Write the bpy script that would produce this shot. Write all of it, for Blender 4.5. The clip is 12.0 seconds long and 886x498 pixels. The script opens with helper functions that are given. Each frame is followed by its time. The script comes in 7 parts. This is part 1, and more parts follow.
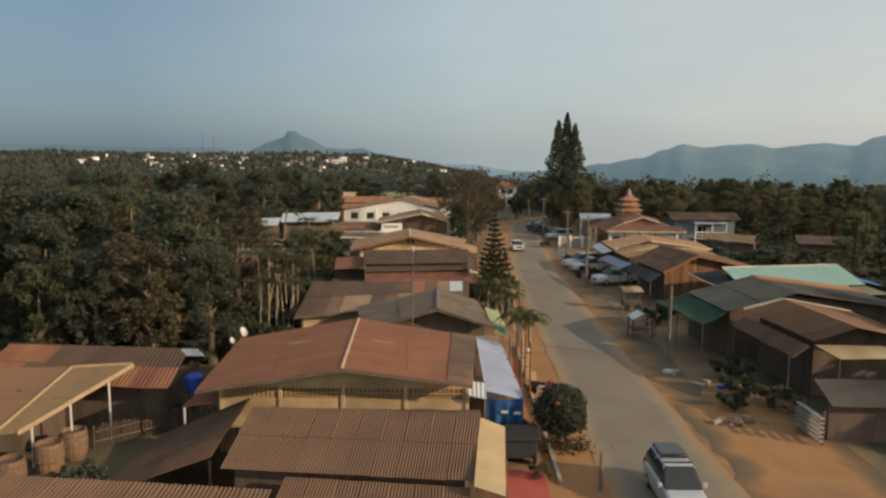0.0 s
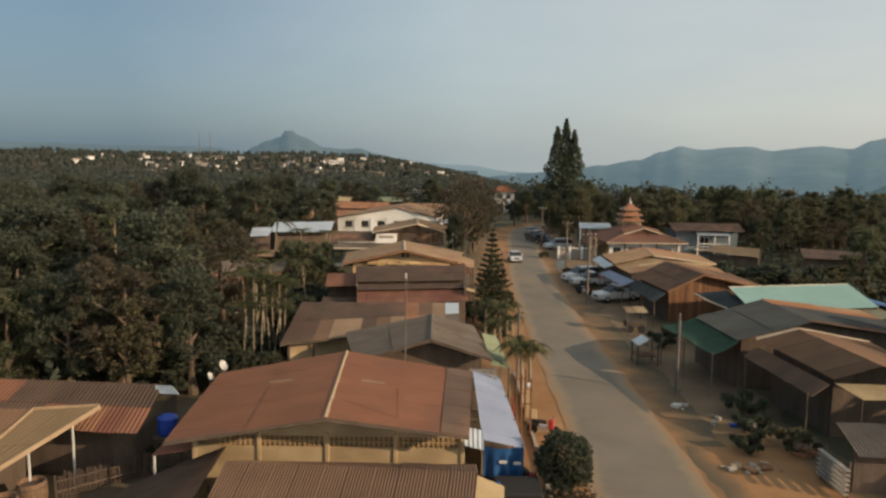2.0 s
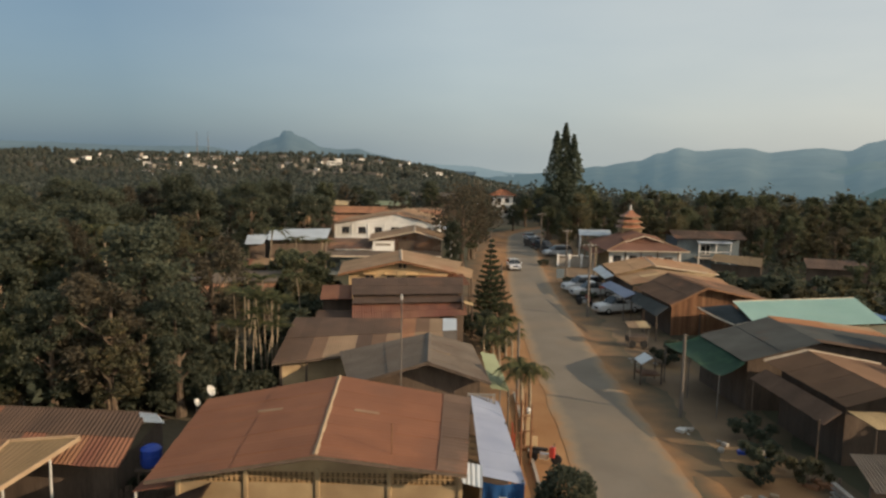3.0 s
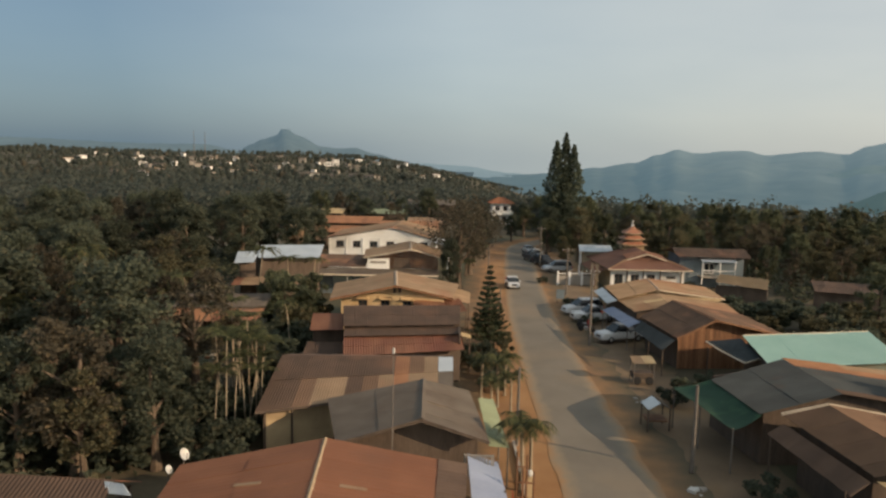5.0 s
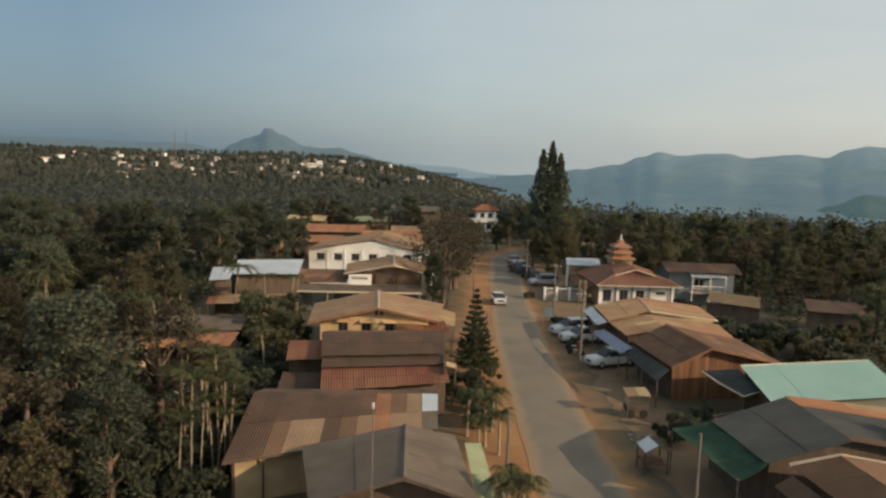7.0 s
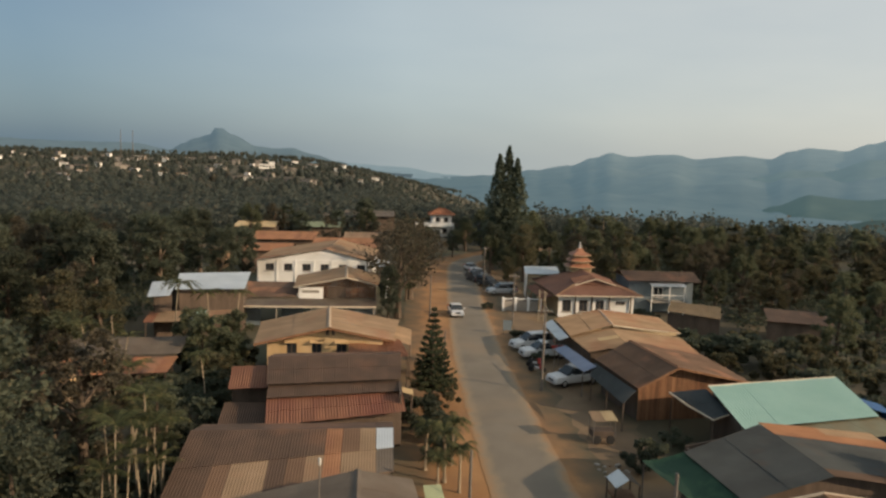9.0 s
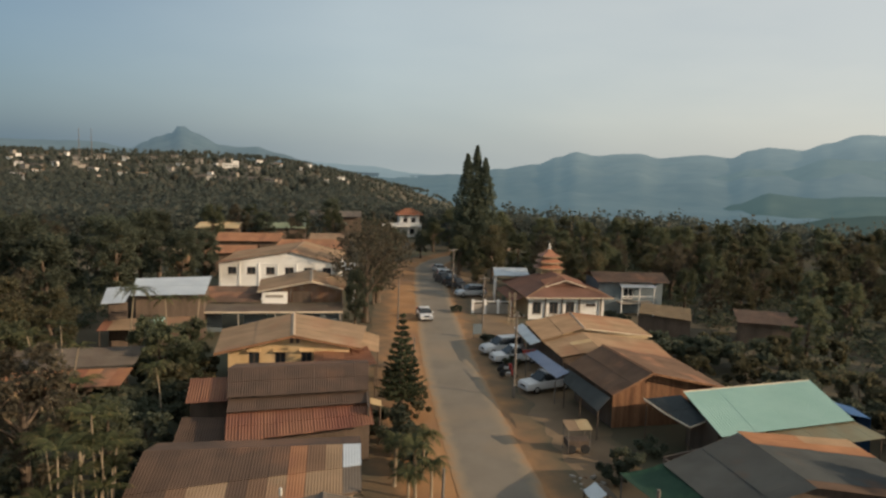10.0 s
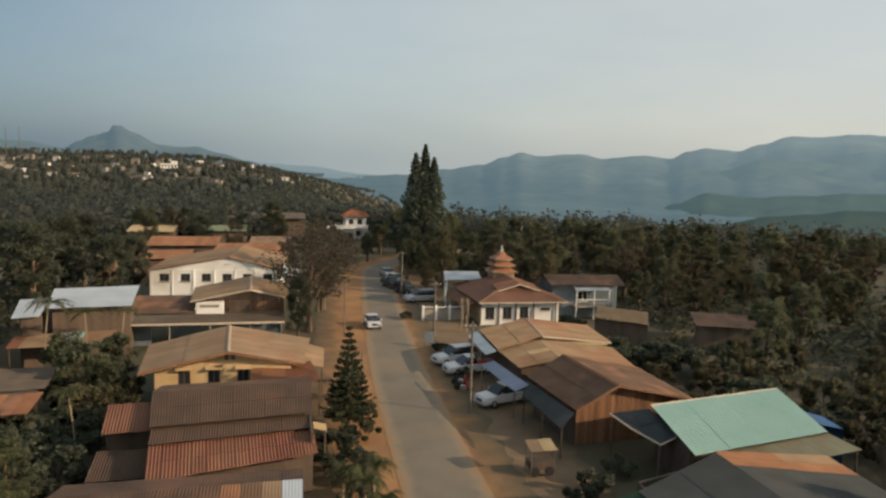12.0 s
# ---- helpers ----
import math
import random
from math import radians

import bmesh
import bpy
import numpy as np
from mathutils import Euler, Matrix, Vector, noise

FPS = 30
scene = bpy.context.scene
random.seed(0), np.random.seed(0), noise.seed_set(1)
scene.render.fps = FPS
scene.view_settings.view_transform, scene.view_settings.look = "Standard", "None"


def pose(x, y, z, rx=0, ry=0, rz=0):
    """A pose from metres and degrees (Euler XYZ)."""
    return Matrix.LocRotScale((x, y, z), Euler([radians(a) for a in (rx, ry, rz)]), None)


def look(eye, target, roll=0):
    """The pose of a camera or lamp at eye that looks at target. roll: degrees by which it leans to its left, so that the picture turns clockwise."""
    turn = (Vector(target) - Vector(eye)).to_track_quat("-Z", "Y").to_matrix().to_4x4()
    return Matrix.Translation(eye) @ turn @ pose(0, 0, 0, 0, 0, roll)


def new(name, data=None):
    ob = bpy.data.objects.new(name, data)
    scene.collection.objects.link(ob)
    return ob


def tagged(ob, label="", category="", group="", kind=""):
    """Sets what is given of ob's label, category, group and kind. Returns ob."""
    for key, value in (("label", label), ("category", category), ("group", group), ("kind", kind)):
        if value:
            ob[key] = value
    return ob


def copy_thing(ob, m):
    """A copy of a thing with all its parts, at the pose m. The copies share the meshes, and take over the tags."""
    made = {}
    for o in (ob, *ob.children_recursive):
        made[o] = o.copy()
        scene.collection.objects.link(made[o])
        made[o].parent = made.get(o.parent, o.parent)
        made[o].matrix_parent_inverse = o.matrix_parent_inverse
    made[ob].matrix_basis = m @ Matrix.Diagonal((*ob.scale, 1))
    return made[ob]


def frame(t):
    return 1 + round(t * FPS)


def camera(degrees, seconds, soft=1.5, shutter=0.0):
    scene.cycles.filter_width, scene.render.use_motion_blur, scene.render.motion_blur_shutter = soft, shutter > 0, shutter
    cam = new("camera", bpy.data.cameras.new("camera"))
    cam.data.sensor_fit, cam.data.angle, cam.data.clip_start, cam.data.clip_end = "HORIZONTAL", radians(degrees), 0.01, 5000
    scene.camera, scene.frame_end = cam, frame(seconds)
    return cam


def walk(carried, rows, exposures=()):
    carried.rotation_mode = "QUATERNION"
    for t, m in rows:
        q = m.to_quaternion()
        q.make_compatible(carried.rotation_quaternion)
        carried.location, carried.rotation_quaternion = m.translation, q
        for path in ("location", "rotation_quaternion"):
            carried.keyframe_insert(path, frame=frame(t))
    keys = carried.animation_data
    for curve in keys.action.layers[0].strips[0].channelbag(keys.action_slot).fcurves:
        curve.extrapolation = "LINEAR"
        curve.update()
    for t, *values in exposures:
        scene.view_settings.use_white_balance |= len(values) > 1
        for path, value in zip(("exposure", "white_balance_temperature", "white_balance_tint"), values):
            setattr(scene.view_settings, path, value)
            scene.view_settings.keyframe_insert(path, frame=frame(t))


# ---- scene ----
cam = camera(63.9, 12.0, soft=2.5)
PATH = [
    (0, (0.188, 2.292, 13.305), (0.162, 4.277, 13.059), 0.3),
    (0.5, (0.193, 2.965, 13.512), (0.17, 4.95, 13.267), 0.4),
    (1, (0.207, 3.645, 13.798), (0.185, 5.63, 13.552), 0.5),
    (1.5, (0.227, 4.393, 14.116), (0.208, 6.378, 13.87), 0.6),
    (2, (0.231, 5.132, 14.458), (0.214, 7.117, 14.213), 0.7),
    (2.5, (0.226, 5.944, 14.857), (0.213, 7.929, 14.613), 0.8),
    (3, (0.242, 6.713, 15.307), (0.23, 8.698, 15.063), 0.9),
    (5, (0.228, 9.878, 17.386), (0.224, 11.862, 17.141), 1.4),
    (5.5, (0.195, 10.628, 17.894), (0.193, 12.613, 17.647), 1.5),
    (6, (0.174, 11.399, 18.265), (0.177, 13.384, 18.02), 1.6),
    (6.5, (0.151, 12.306, 18.62), (0.174, 14.291, 18.376), 1.7),
    (7, (0.107, 13.16, 18.935), (0.149, 15.145, 18.692), 1.8),
    (9, (0.153, 16.769, 19.81), (0.321, 18.748, 19.572), 1.9),
    (9.5, (0.18, 17.784, 19.928), (0.395, 19.758, 19.69), 1.9),
    (10, (0.192, 18.785, 19.985), (0.452, 20.754, 19.747), 1.9),
    (10.5, (0.233, 19.816, 20.006), (0.538, 21.778, 19.769), 1.9),
    (11, (0.312, 20.865, 19.974), (0.66, 22.821, 19.739), 1.9),
    (11.5, (0.399, 22.033, 19.93), (0.788, 23.981, 19.696), 1.9),
    (12, (0.534, 23.246, 19.852), (0.942, 25.19, 19.62), 1.9),
]
walk(cam, [(t, look(eye, aim, roll)) for t, eye, aim, roll in PATH], exposures=[(0.0, 0.0, 6750, 10), (12.0, 0.0, 6750, 10)])

# ---- world, sun ----
SUN_AZ, SUN_EL = radians(116), radians(20.5)   # azimuth clockwise from +y
world = bpy.data.worlds.new("sky")
scene.world = world
world.use_nodes = True
wn, wl = world.node_tree.nodes, world.node_tree.links
wn.clear()
w_out = wn.new("ShaderNodeOutputWorld")
w_bg = wn.new("ShaderNodeBackground")
w_sky = wn.new("ShaderNodeTexSky")
w_sky.sky_type, w_sky.sun_disc = "NISHITA", False
w_sky.sun_elevation, w_sky.sun_rotation = SUN_EL, SUN_AZ
w_sky.air_density, w_sky.dust_density, w_sky.ozone_density, w_sky.altitude = 1.0, 5.0, 1.5, 600
w_bg.inputs["Strength"].default_value = 0.122
w_mix = wn.new("ShaderNodeMix")
w_mix.data_type = "RGBA"
w_mix.inputs["Factor"].default_value = 0.60
w_cl = wn.new("ShaderNodeTexNoise")
w_cl.inputs["Scale"].default_value, w_cl.inputs["Detail"].default_value = 2.2, 5
w_map = wn.new("ShaderNodeMapping")
w_map.inputs["Scale"].default_value = (1, 1, 4)
w_co = wn.new("ShaderNodeTexCoord")
w_ramp = wn.new("ShaderNodeValToRGB")
w_ramp.color_ramp.elements[0].position, w_ramp.color_ramp.elements[0].color = 0.35, (0.90, 0.92, 0.94, 1)
w_ramp.color_ramp.elements[1].position, w_ramp.color_ramp.elements[1].color = 0.75, (1.08, 1.06, 1.03, 1)
# haze: paler and warmer towards the sun, bluer away from it
w_dot = wn.new("ShaderNodeVectorMath")
w_dot.operation = "DOT_PRODUCT"
w_dot.inputs[1].default_value = (math.sin(SUN_AZ), math.cos(SUN_AZ), 0.10)
w_side = wn.new("ShaderNodeValToRGB")
w_side.color_ramp.elements[0].position, w_side.color_ramp.elements[0].color = 0.12, (1.5, 2.4, 3.2, 1)
w_side.color_ramp.elements[1].position, w_side.color_ramp.elements[1].color = 0.60, (7.0, 7.2, 6.9, 1)
w_mid = w_side.color_ramp.elements.new(0.30)
w_mid.color = (4.8, 5.6, 5.9, 1)
w_half = wn.new("ShaderNodeMath")
w_half.operation = "MULTIPLY_ADD"
w_half.inputs[1].default_value, w_half.inputs[2].default_value = 0.5, 0.5
w_mul = wn.new("ShaderNodeMix")
w_mul.data_type, w_mul.blend_type = "RGBA", "MULTIPLY"
w_mul.inputs["Factor"].default_value = 1.0
wl.new(w_co.outputs["Generated"], w_dot.inputs[0])
wl.new(w_dot.outputs["Value"], w_half.inputs[0])
wl.new(w_half.outputs["Value"], w_side.inputs["Fac"])
wl.new(w_side.outputs["Color"], w_mul.inputs["A"])
wl.new(w_ramp.outputs["Color"], w_mul.inputs["B"])
wl.new(w_co.outputs["Generated"], w_map.inputs["Vector"])
wl.new(w_map.outputs["Vector"], w_cl.inputs["Vector"])
wl.new(w_cl.outputs["Fac"], w_ramp.inputs["Fac"])
wl.new(w_sky.outputs["Color"], w_mix.inputs["A"])
wl.new(w_mul.outputs["Result"], w_mix.inputs["B"])
wl.new(w_mix.outputs["Result"], w_bg.inputs["Color"])
wl.new(w_bg.outputs["Background"], w_out.inputs["Surface"])
sun = new("sun", bpy.data.lights.new("sun", "SUN"))
sun.data.energy, sun.data.angle, sun.data.color = 4.45, radians(0.6), (1.0, 0.75, 0.51)
sun.matrix_world = look((math.sin(SUN_AZ) * 200, math.cos(SUN_AZ) * 200, 200 * math.tan(SUN_EL)), (0, 0, 0))

# ---- materials ----


def material(name, dark, light, scale=3.0, rough=0.85, bump=0.2, fine=30.0, metal=0.0, vary=0.12, stain=None, amount=0.35, stretch=(1, 1, 1), spec=0.4):
    """Two scales of noise between two colours, an optional stain colour, a fine bump, and a tone of its own for each object."""
    m = bpy.data.materials.new(name)
    m.use_nodes = True
    n, l = m.node_tree.nodes, m.node_tree.links
    b = n["Principled BSDF"]
    b.inputs["Roughness"].default_value, b.inputs["Metallic"].default_value = rough, metal
    b.inputs["Specular IOR Level"].default_value = spec
    co = n.new("ShaderNodeTexCoord")
    mp = n.new("ShaderNodeMapping")
    mp.inputs["Scale"].default_value = stretch
    l.new(co.outputs["Object"], mp.inputs["Vector"])
    big, small = n.new("ShaderNodeTexNoise"), n.new("ShaderNodeTexNoise")
    for node, sc in ((big, scale), (small, fine)):
        node.inputs["Scale"].default_value, node.inputs["Detail"].default_value = sc, 6
        l.new(mp.outputs["Vector"], node.inputs["Vector"])
    both = n.new("ShaderNodeMix")
    both.inputs["Factor"].default_value = 0.4
    l.new(big.outputs["Fac"], both.inputs["A"])
    l.new(small.outputs["Fac"], both.inputs["B"])
    ramp = n.new("ShaderNodeValToRGB")
    ramp.color_ramp.elements[0].position, ramp.color_ramp.elements[1].position = 0.36, 0.64
    ramp.color_ramp.elements[0].color, ramp.color_ramp.elements[1].color = (*dark, 1), (*light, 1)
    l.new(both.outputs["Result"], ramp.inputs["Fac"])
    colour = ramp.outputs["Color"]
    if stain:
        st = n.new("ShaderNodeTexNoise")
        st.inputs["Scale"].default_value, st.inputs["Detail"].default_value = scale * 0.37, 8
        l.new(mp.outputs["Vector"], st.inputs["Vector"])
        sr = n.new("ShaderNodeValToRGB")
        sr.color_ramp.elements[0].position, sr.color_ramp.elements[1].position = 0.62 - amount * 0.4, 0.70 - amount * 0.2
        l.new(st.outputs["Fac"], sr.inputs["Fac"])
        sm = n.new("ShaderNodeMix")
        sm.data_type = "RGBA"
        l.new(sr.outputs["Color"], sm.inputs["Factor"])
        l.new(colour, sm.inputs["A"])
        sm.inputs["B"].default_value = (*stain, 1)
        colour = sm.outputs["Result"]
    if vary:
        info, hsv, rng = n.new("ShaderNodeObjectInfo"), n.new("ShaderNodeHueSaturation"), n.new("ShaderNodeMapRange")
        rng.inputs["To Min"].default_value, rng.inputs["To Max"].default_value = 1 - vary, 1 + vary
        l.new(info.outputs["Random"], rng.inputs["Value"])
        l.new(rng.outputs["Result"], hsv.inputs["Value"])
        l.new(colour, hsv.inputs["Color"])
        colour = hsv.outputs["Color"]
    l.new(colour, b.inputs["Base Color"])
    if bump:
        bp = n.new("ShaderNodeBump")
        bp.inputs["Strength"].default_value, bp.inputs["Distance"].default_value = bump, 0.03
        l.new(small.outputs["Fac"], bp.inputs["Height"])
        l.new(bp.outputs["Normal"], b.inputs["Normal"])
    return m


def leaf_material(name, dark, light, warm, part_warm=0.25):
    """Leaves that differ clump by clump and let some light through."""
    m = bpy.data.materials.new(name)
    m.use_nodes = True
    n, l = m.node_tree.nodes, m.node_tree.links
    b = n["Principled BSDF"]
    b.inputs["Roughness"].default_value = 0.65
    b.inputs["Specular IOR Level"].default_value = 0.15
    geo, info = n.new("ShaderNodeNewGeometry"), n.new("ShaderNodeObjectInfo")
    ramp = n.new("ShaderNodeValToRGB")
    e = ramp.color_ramp.elements
    e[0].color, e[1].color = (*dark, 1), (*light, 1)
    e[1].position = 1 - part_warm
    x = e.new(1.0)
    x.color = (*warm, 1)
    l.new(geo.outputs["Random Per Island"], ramp.inputs["Fac"])
    hsv, rng = n.new("ShaderNodeHueSaturation"), n.new("ShaderNodeMapRange")
    rng.inputs["To Min"].default_value, rng.inputs["To Max"].default_value = 0.7, 1.3
    l.new(info.outputs["Random"], rng.inputs["Value"])
    l.new(rng.outputs["Result"], hsv.inputs["Value"])
    l.new(ramp.outputs["Color"], hsv.inputs["Color"])
    l.new(hsv.outputs["Color"], b.inputs["Base Color"])
    tr = n.new("ShaderNodeBsdfTranslucent")
    l.new(hsv.outputs["Color"], tr.inputs["Color"])
    mix = n.new("ShaderNodeMixShader")
    mix.inputs["Fac"].default_value = 0.55
    l.new(b.outputs["BSDF"], mix.inputs[1])
    l.new(tr.outputs["BSDF"], mix.inputs[2])
    l.new(mix.outputs["Shader"], n["Material Output"].inputs["Surface"])
    return m


def plain(name, colour, rough=0.5, metal=0.0, vary=0.0):
    return material(name, tuple(c * 0.88 for c in colour), colour, 4, rough, 0.05, 40, metal, vary)


M = {
    "roof_brown": material("fibre cement sheet, red-brown", (0.162, 0.064, 0.031), (0.212, 0.087, 0.043), 0.5, 0.85, 0.2, 25, vary=0.06, stain=(0.15, 0.066, 0.036), amount=0.2),
    "roof_rust": material("rusted iron sheet", (0.145, 0.062, 0.033), (0.220, 0.100, 0.054), 0.8, 0.8, 0.25, 20, vary=0.12, stain=(0.14, 0.05, 0.03), amount=0.5, stretch=(1, 0.3, 1)),
    "roof_dark": material("weathered dark sheet", (0.078, 0.047, 0.031), (0.128, 0.080, 0.053), 0.6, 0.85, 0.25, 25, vary=0.12, stain=(0.24, 0.12, 0.07), amount=0.25),
    "roof_grey": material("weathered grey sheet", (0.084, 0.067, 0.051), (0.130, 0.106, 0.083), 0.6, 0.8, 0.2, 25, vary=0.08, stain=(0.085, 0.062, 0.046), amount=0.3),
    "roof_umber": material("old umber-brown sheet", (0.058, 0.036, 0.024), (0.098, 0.060, 0.039), 0.5, 0.85, 0.2, 22, vary=0.10, stain=(0.135, 0.072, 0.042), amount=0.2),
    "roof_clay": material("dull clay-brown sheet", (0.115, 0.068, 0.040), (0.155, 0.092, 0.056), 0.5, 0.85, 0.2, 25, vary=0.05, stain=(0.10, 0.056, 0.034), amount=0.25),
    "roof_hall": material("red-brown hall roofing", (0.125, 0.060, 0.040), (0.170, 0.084, 0.056), 0.5, 0.8, 0.2, 22, vary=0.06, stain=(0.11, 0.055, 0.038), amount=0.25),
    "roof_tan": material("sun-bleached tan sheet", (0.185, 0.125, 0.074), (0.27, 0.185, 0.115), 0.5, 0.85, 0.2, 25, vary=0.09, stain=(0.22, 0.12, 0.07), amount=0.3),
    "roof_slate": material("dark blue-grey sheet", (0.028, 0.035, 0.037), (0.048, 0.056, 0.058), 0.5, 0.88, 0.2, 22, vary=0.1, stain=(0.085, 0.055, 0.04), amount=0.2),
    "roof_orange": material("orange rusty sheet", (0.20, 0.095, 0.046), (0.29, 0.142, 0.073), 0.6, 0.85, 0.2, 22, vary=0.12, stain=(0.2, 0.09, 0.05), amount=0.3),
    "roof_teal": material("pale green coated steel", (0.20, 0.345, 0.29), (0.26, 0.41, 0.35), 0.3, 0.5, 0.05, 12, vary=0.03, stain=(0.24, 0.42, 0.38), amount=0.12),
    "roof_white": material("bright zinc sheet", (0.42, 0.46, 0.49), (0.56, 0.60, 0.62), 0.5, 0.45, 0.05, 14, 0.3, 0.06),
    "roof_blue": material("pale blue coated sheet", (0.19, 0.225, 0.315), (0.255, 0.295, 0.385), 0.5, 0.5, 0.05, 14, 0.1, 0.05, stain=(0.21, 0.25, 0.34), amount=0.2),
    "roof_cream": material("cream fibreglass sheet", (0.30, 0.22, 0.115), (0.40, 0.30, 0.165), 0.7, 0.6, 0.1, 14, vary=0.05, stain=(0.38, 0.33, 0.2), amount=0.3),
    "roof_straw": material("straw-coloured sheet", (0.120, 0.084, 0.044), (0.165, 0.118, 0.064), 0.7, 0.8, 0.1, 14, vary=0.05, stain=(0.16, 0.11, 0.06), amount=0.3),
    "yard": material("trodden grey-brown soil", (0.125, 0.088, 0.055), (0.19, 0.132, 0.080), 0.35, 0.95, 0.4, 10, vary=0, stain=(0.20, 0.125, 0.06), amount=0.25),
    "roof_green": material("faded green sheet", (0.135, 0.165, 0.100), (0.185, 0.220, 0.140), 0.7, 0.65, 0.1, 14, vary=0.06),
    "netting": material("green shade netting", (0.012, 0.040, 0.024), (0.022, 0.062, 0.036), 1.2, 0.9, 0.3, 60, stain=(0.05, 0.11, 0.05), amount=0.2),
    "ridge": material("pale ridge capping", (0.31, 0.235, 0.165), (0.42, 0.33, 0.24), 2, 0.8, 0.1, vary=0.05),
    "fascia": material("cream painted board", (0.44, 0.37, 0.28), (0.57, 0.49, 0.38), 1.5, 0.75, 0.1, vary=0.05),
    "board_tan": material("weathered tan board", (0.26, 0.185, 0.115), (0.36, 0.265, 0.17), 1.5, 0.8, 0.1, vary=0.05),
    "wall_cream": material("cream rendered wall", (0.36, 0.27, 0.155), (0.48, 0.37, 0.22), 0.9, 0.9, 0.2, vary=0.05, stain=(0.30, 0.22, 0.13), amount=0.3),
    "wall_yellow": material("yellow rendered wall", (0.50, 0.35, 0.185), (0.62, 0.45, 0.255), 0.7, 0.9, 0.15, vary=0.04, stain=(0.46, 0.31, 0.14), amount=0.2),
    "wall_white": material("white rendered wall", (0.66, 0.66, 0.63), (0.80, 0.80, 0.77), 0.5, 0.9, 0.12, vary=0.03, stain=(0.55, 0.53, 0.48), amount=0.2),
    "wall_blue": material("blue-grey painted boards", (0.10, 0.13, 0.15), (0.165, 0.205, 0.225), 0.8, 0.85, 0.15, vary=0.06),
    "wood": material("weathered brown boards", (0.115, 0.052, 0.026), (0.23, 0.12, 0.062), 1.5, 0.85, 0.3, 18, vary=0.25, stretch=(1, 1, 0.15)),
    "wood_dark": material("dark old boards", (0.068, 0.050, 0.038), (0.128, 0.094, 0.070), 1.5, 0.85, 0.3, 18, vary=0.2, stretch=(1, 1, 0.15)),
    "block": material("clay vent block", (0.36, 0.24, 0.12), (0.50, 0.36, 0.20), 3, 0.9, 0.2, vary=0.12),
    "concrete": material("stained concrete", (0.22, 0.20, 0.17), (0.34, 0.31, 0.27), 1, 0.9, 0.3, vary=0.1),
    "pole": material("grey concrete pole", (0.115, 0.10, 0.085), (0.17, 0.15, 0.13), 2, 0.9, 0.2, vary=0.1),
    "asphalt": material("worn dusty asphalt", (0.135, 0.117, 0.092), (0.19, 0.166, 0.132), 0.25, 0.92, 0.35, 30, vary=0, stain=(0.20, 0.16, 0.115), amount=0.25),
    "earth": material("orange laterite earth", (0.235, 0.115, 0.045), (0.34, 0.19, 0.085), 0.3, 0.95, 0.4, 12, vary=0, stain=(0.22, 0.12, 0.06), amount=0.35),
    "ground": material("dark soil and dry grass", (0.066, 0.056, 0.036), (0.105, 0.085, 0.052), 0.12, 0.95, 0.4, 4, vary=0, stain=(0.058, 0.060, 0.034), amount=0.4),
    "glass": plain("dark window glass", (0.03, 0.035, 0.04), 0.12),
    "rubber": plain("black rubber", (0.02, 0.02, 0.02), 0.8),
    "chrome": plain("bright metal", (0.6, 0.6, 0.6), 0.3, 0.9),
    "car_white": plain("white car paint", (0.56, 0.57, 0.57), 0.25),
    "car_silver": plain("silver car paint", (0.50, 0.53, 0.55), 0.3, 0.4),
    "car_dark": plain("dark car paint", (0.04, 0.045, 0.05), 0.3),
    "car_red": plain("red car paint", (0.45, 0.06, 0.05), 0.3),
    "headlight": plain("clear lamp lens", (0.7, 0.72, 0.75), 0.15),
    "tail": plain("red lamp lens", (0.4, 0.02, 0.02), 0.2),
    "tarp": material("blue plastic tarpaulin", (0.008, 0.045, 0.14), (0.015, 0.085, 0.23), 1.2, 0.5, 0.3, 6, vary=0.05),
    "plastic_blue": plain("blue plastic", (0.02, 0.06, 0.35), 0.4),
    "plastic_white": plain("white plastic", (0.5, 0.5, 0.47), 0.4),
    "red_cloth": plain("red cloth", (0.55, 0.06, 0.03), 0.85),
    "red_floor": material("red painted concrete", (0.30, 0.06, 0.045), (0.40, 0.10, 0.07), 1.0, 0.7, 0.1, vary=0),
    "gold": material("orange-brown painted timber", (0.23, 0.100, 0.054), (0.31, 0.142, 0.080), 2, 0.6, 0.1, vary=0.08),
    "rattan": material("woven cane", (0.10, 0.06, 0.035), (0.20, 0.125, 0.075), 6, 0.9, 0.5, 50, vary=0.15),
    "bark": material("grey-brown bark", (0.07, 0.05, 0.035), (0.16, 0.12, 0.085), 3, 0.95, 0.6, 20, vary=0.15, stretch=(1, 1, 0.3)),
    "bark_pale": material("pale bark", (0.20, 0.16, 0.11), (0.34, 0.28, 0.20), 3, 0.95, 0.4, 20, vary=0.15, stretch=(1, 1, 0.3)),
    "leaf_dark": leaf_material("dark green leaves", (0.062, 0.077, 0.057), (0.106, 0.118, 0.080), (0.13, 0.122, 0.076), 0.12),
    "leaf_mid": leaf_material("mid green leaves", (0.082, 0.098, 0.064), (0.130, 0.142, 0.082), (0.17, 0.152, 0.084), 0.18),
    "leaf_olive": leaf_material("olive leaves", (0.080, 0.080, 0.052), (0.122, 0.115, 0.066), (0.19, 0.145, 0.076), 0.2),
    "leaf_dry": leaf_material("dry brown leaves", (0.064, 0.059, 0.044), (0.098, 0.084, 0.058), (0.145, 0.115, 0.070), 0.18),
    "leaf_palm": leaf_material("palm fronds", (0.045, 0.055, 0.028), (0.10, 0.108, 0.05), (0.18, 0.15, 0.07), 0.2),
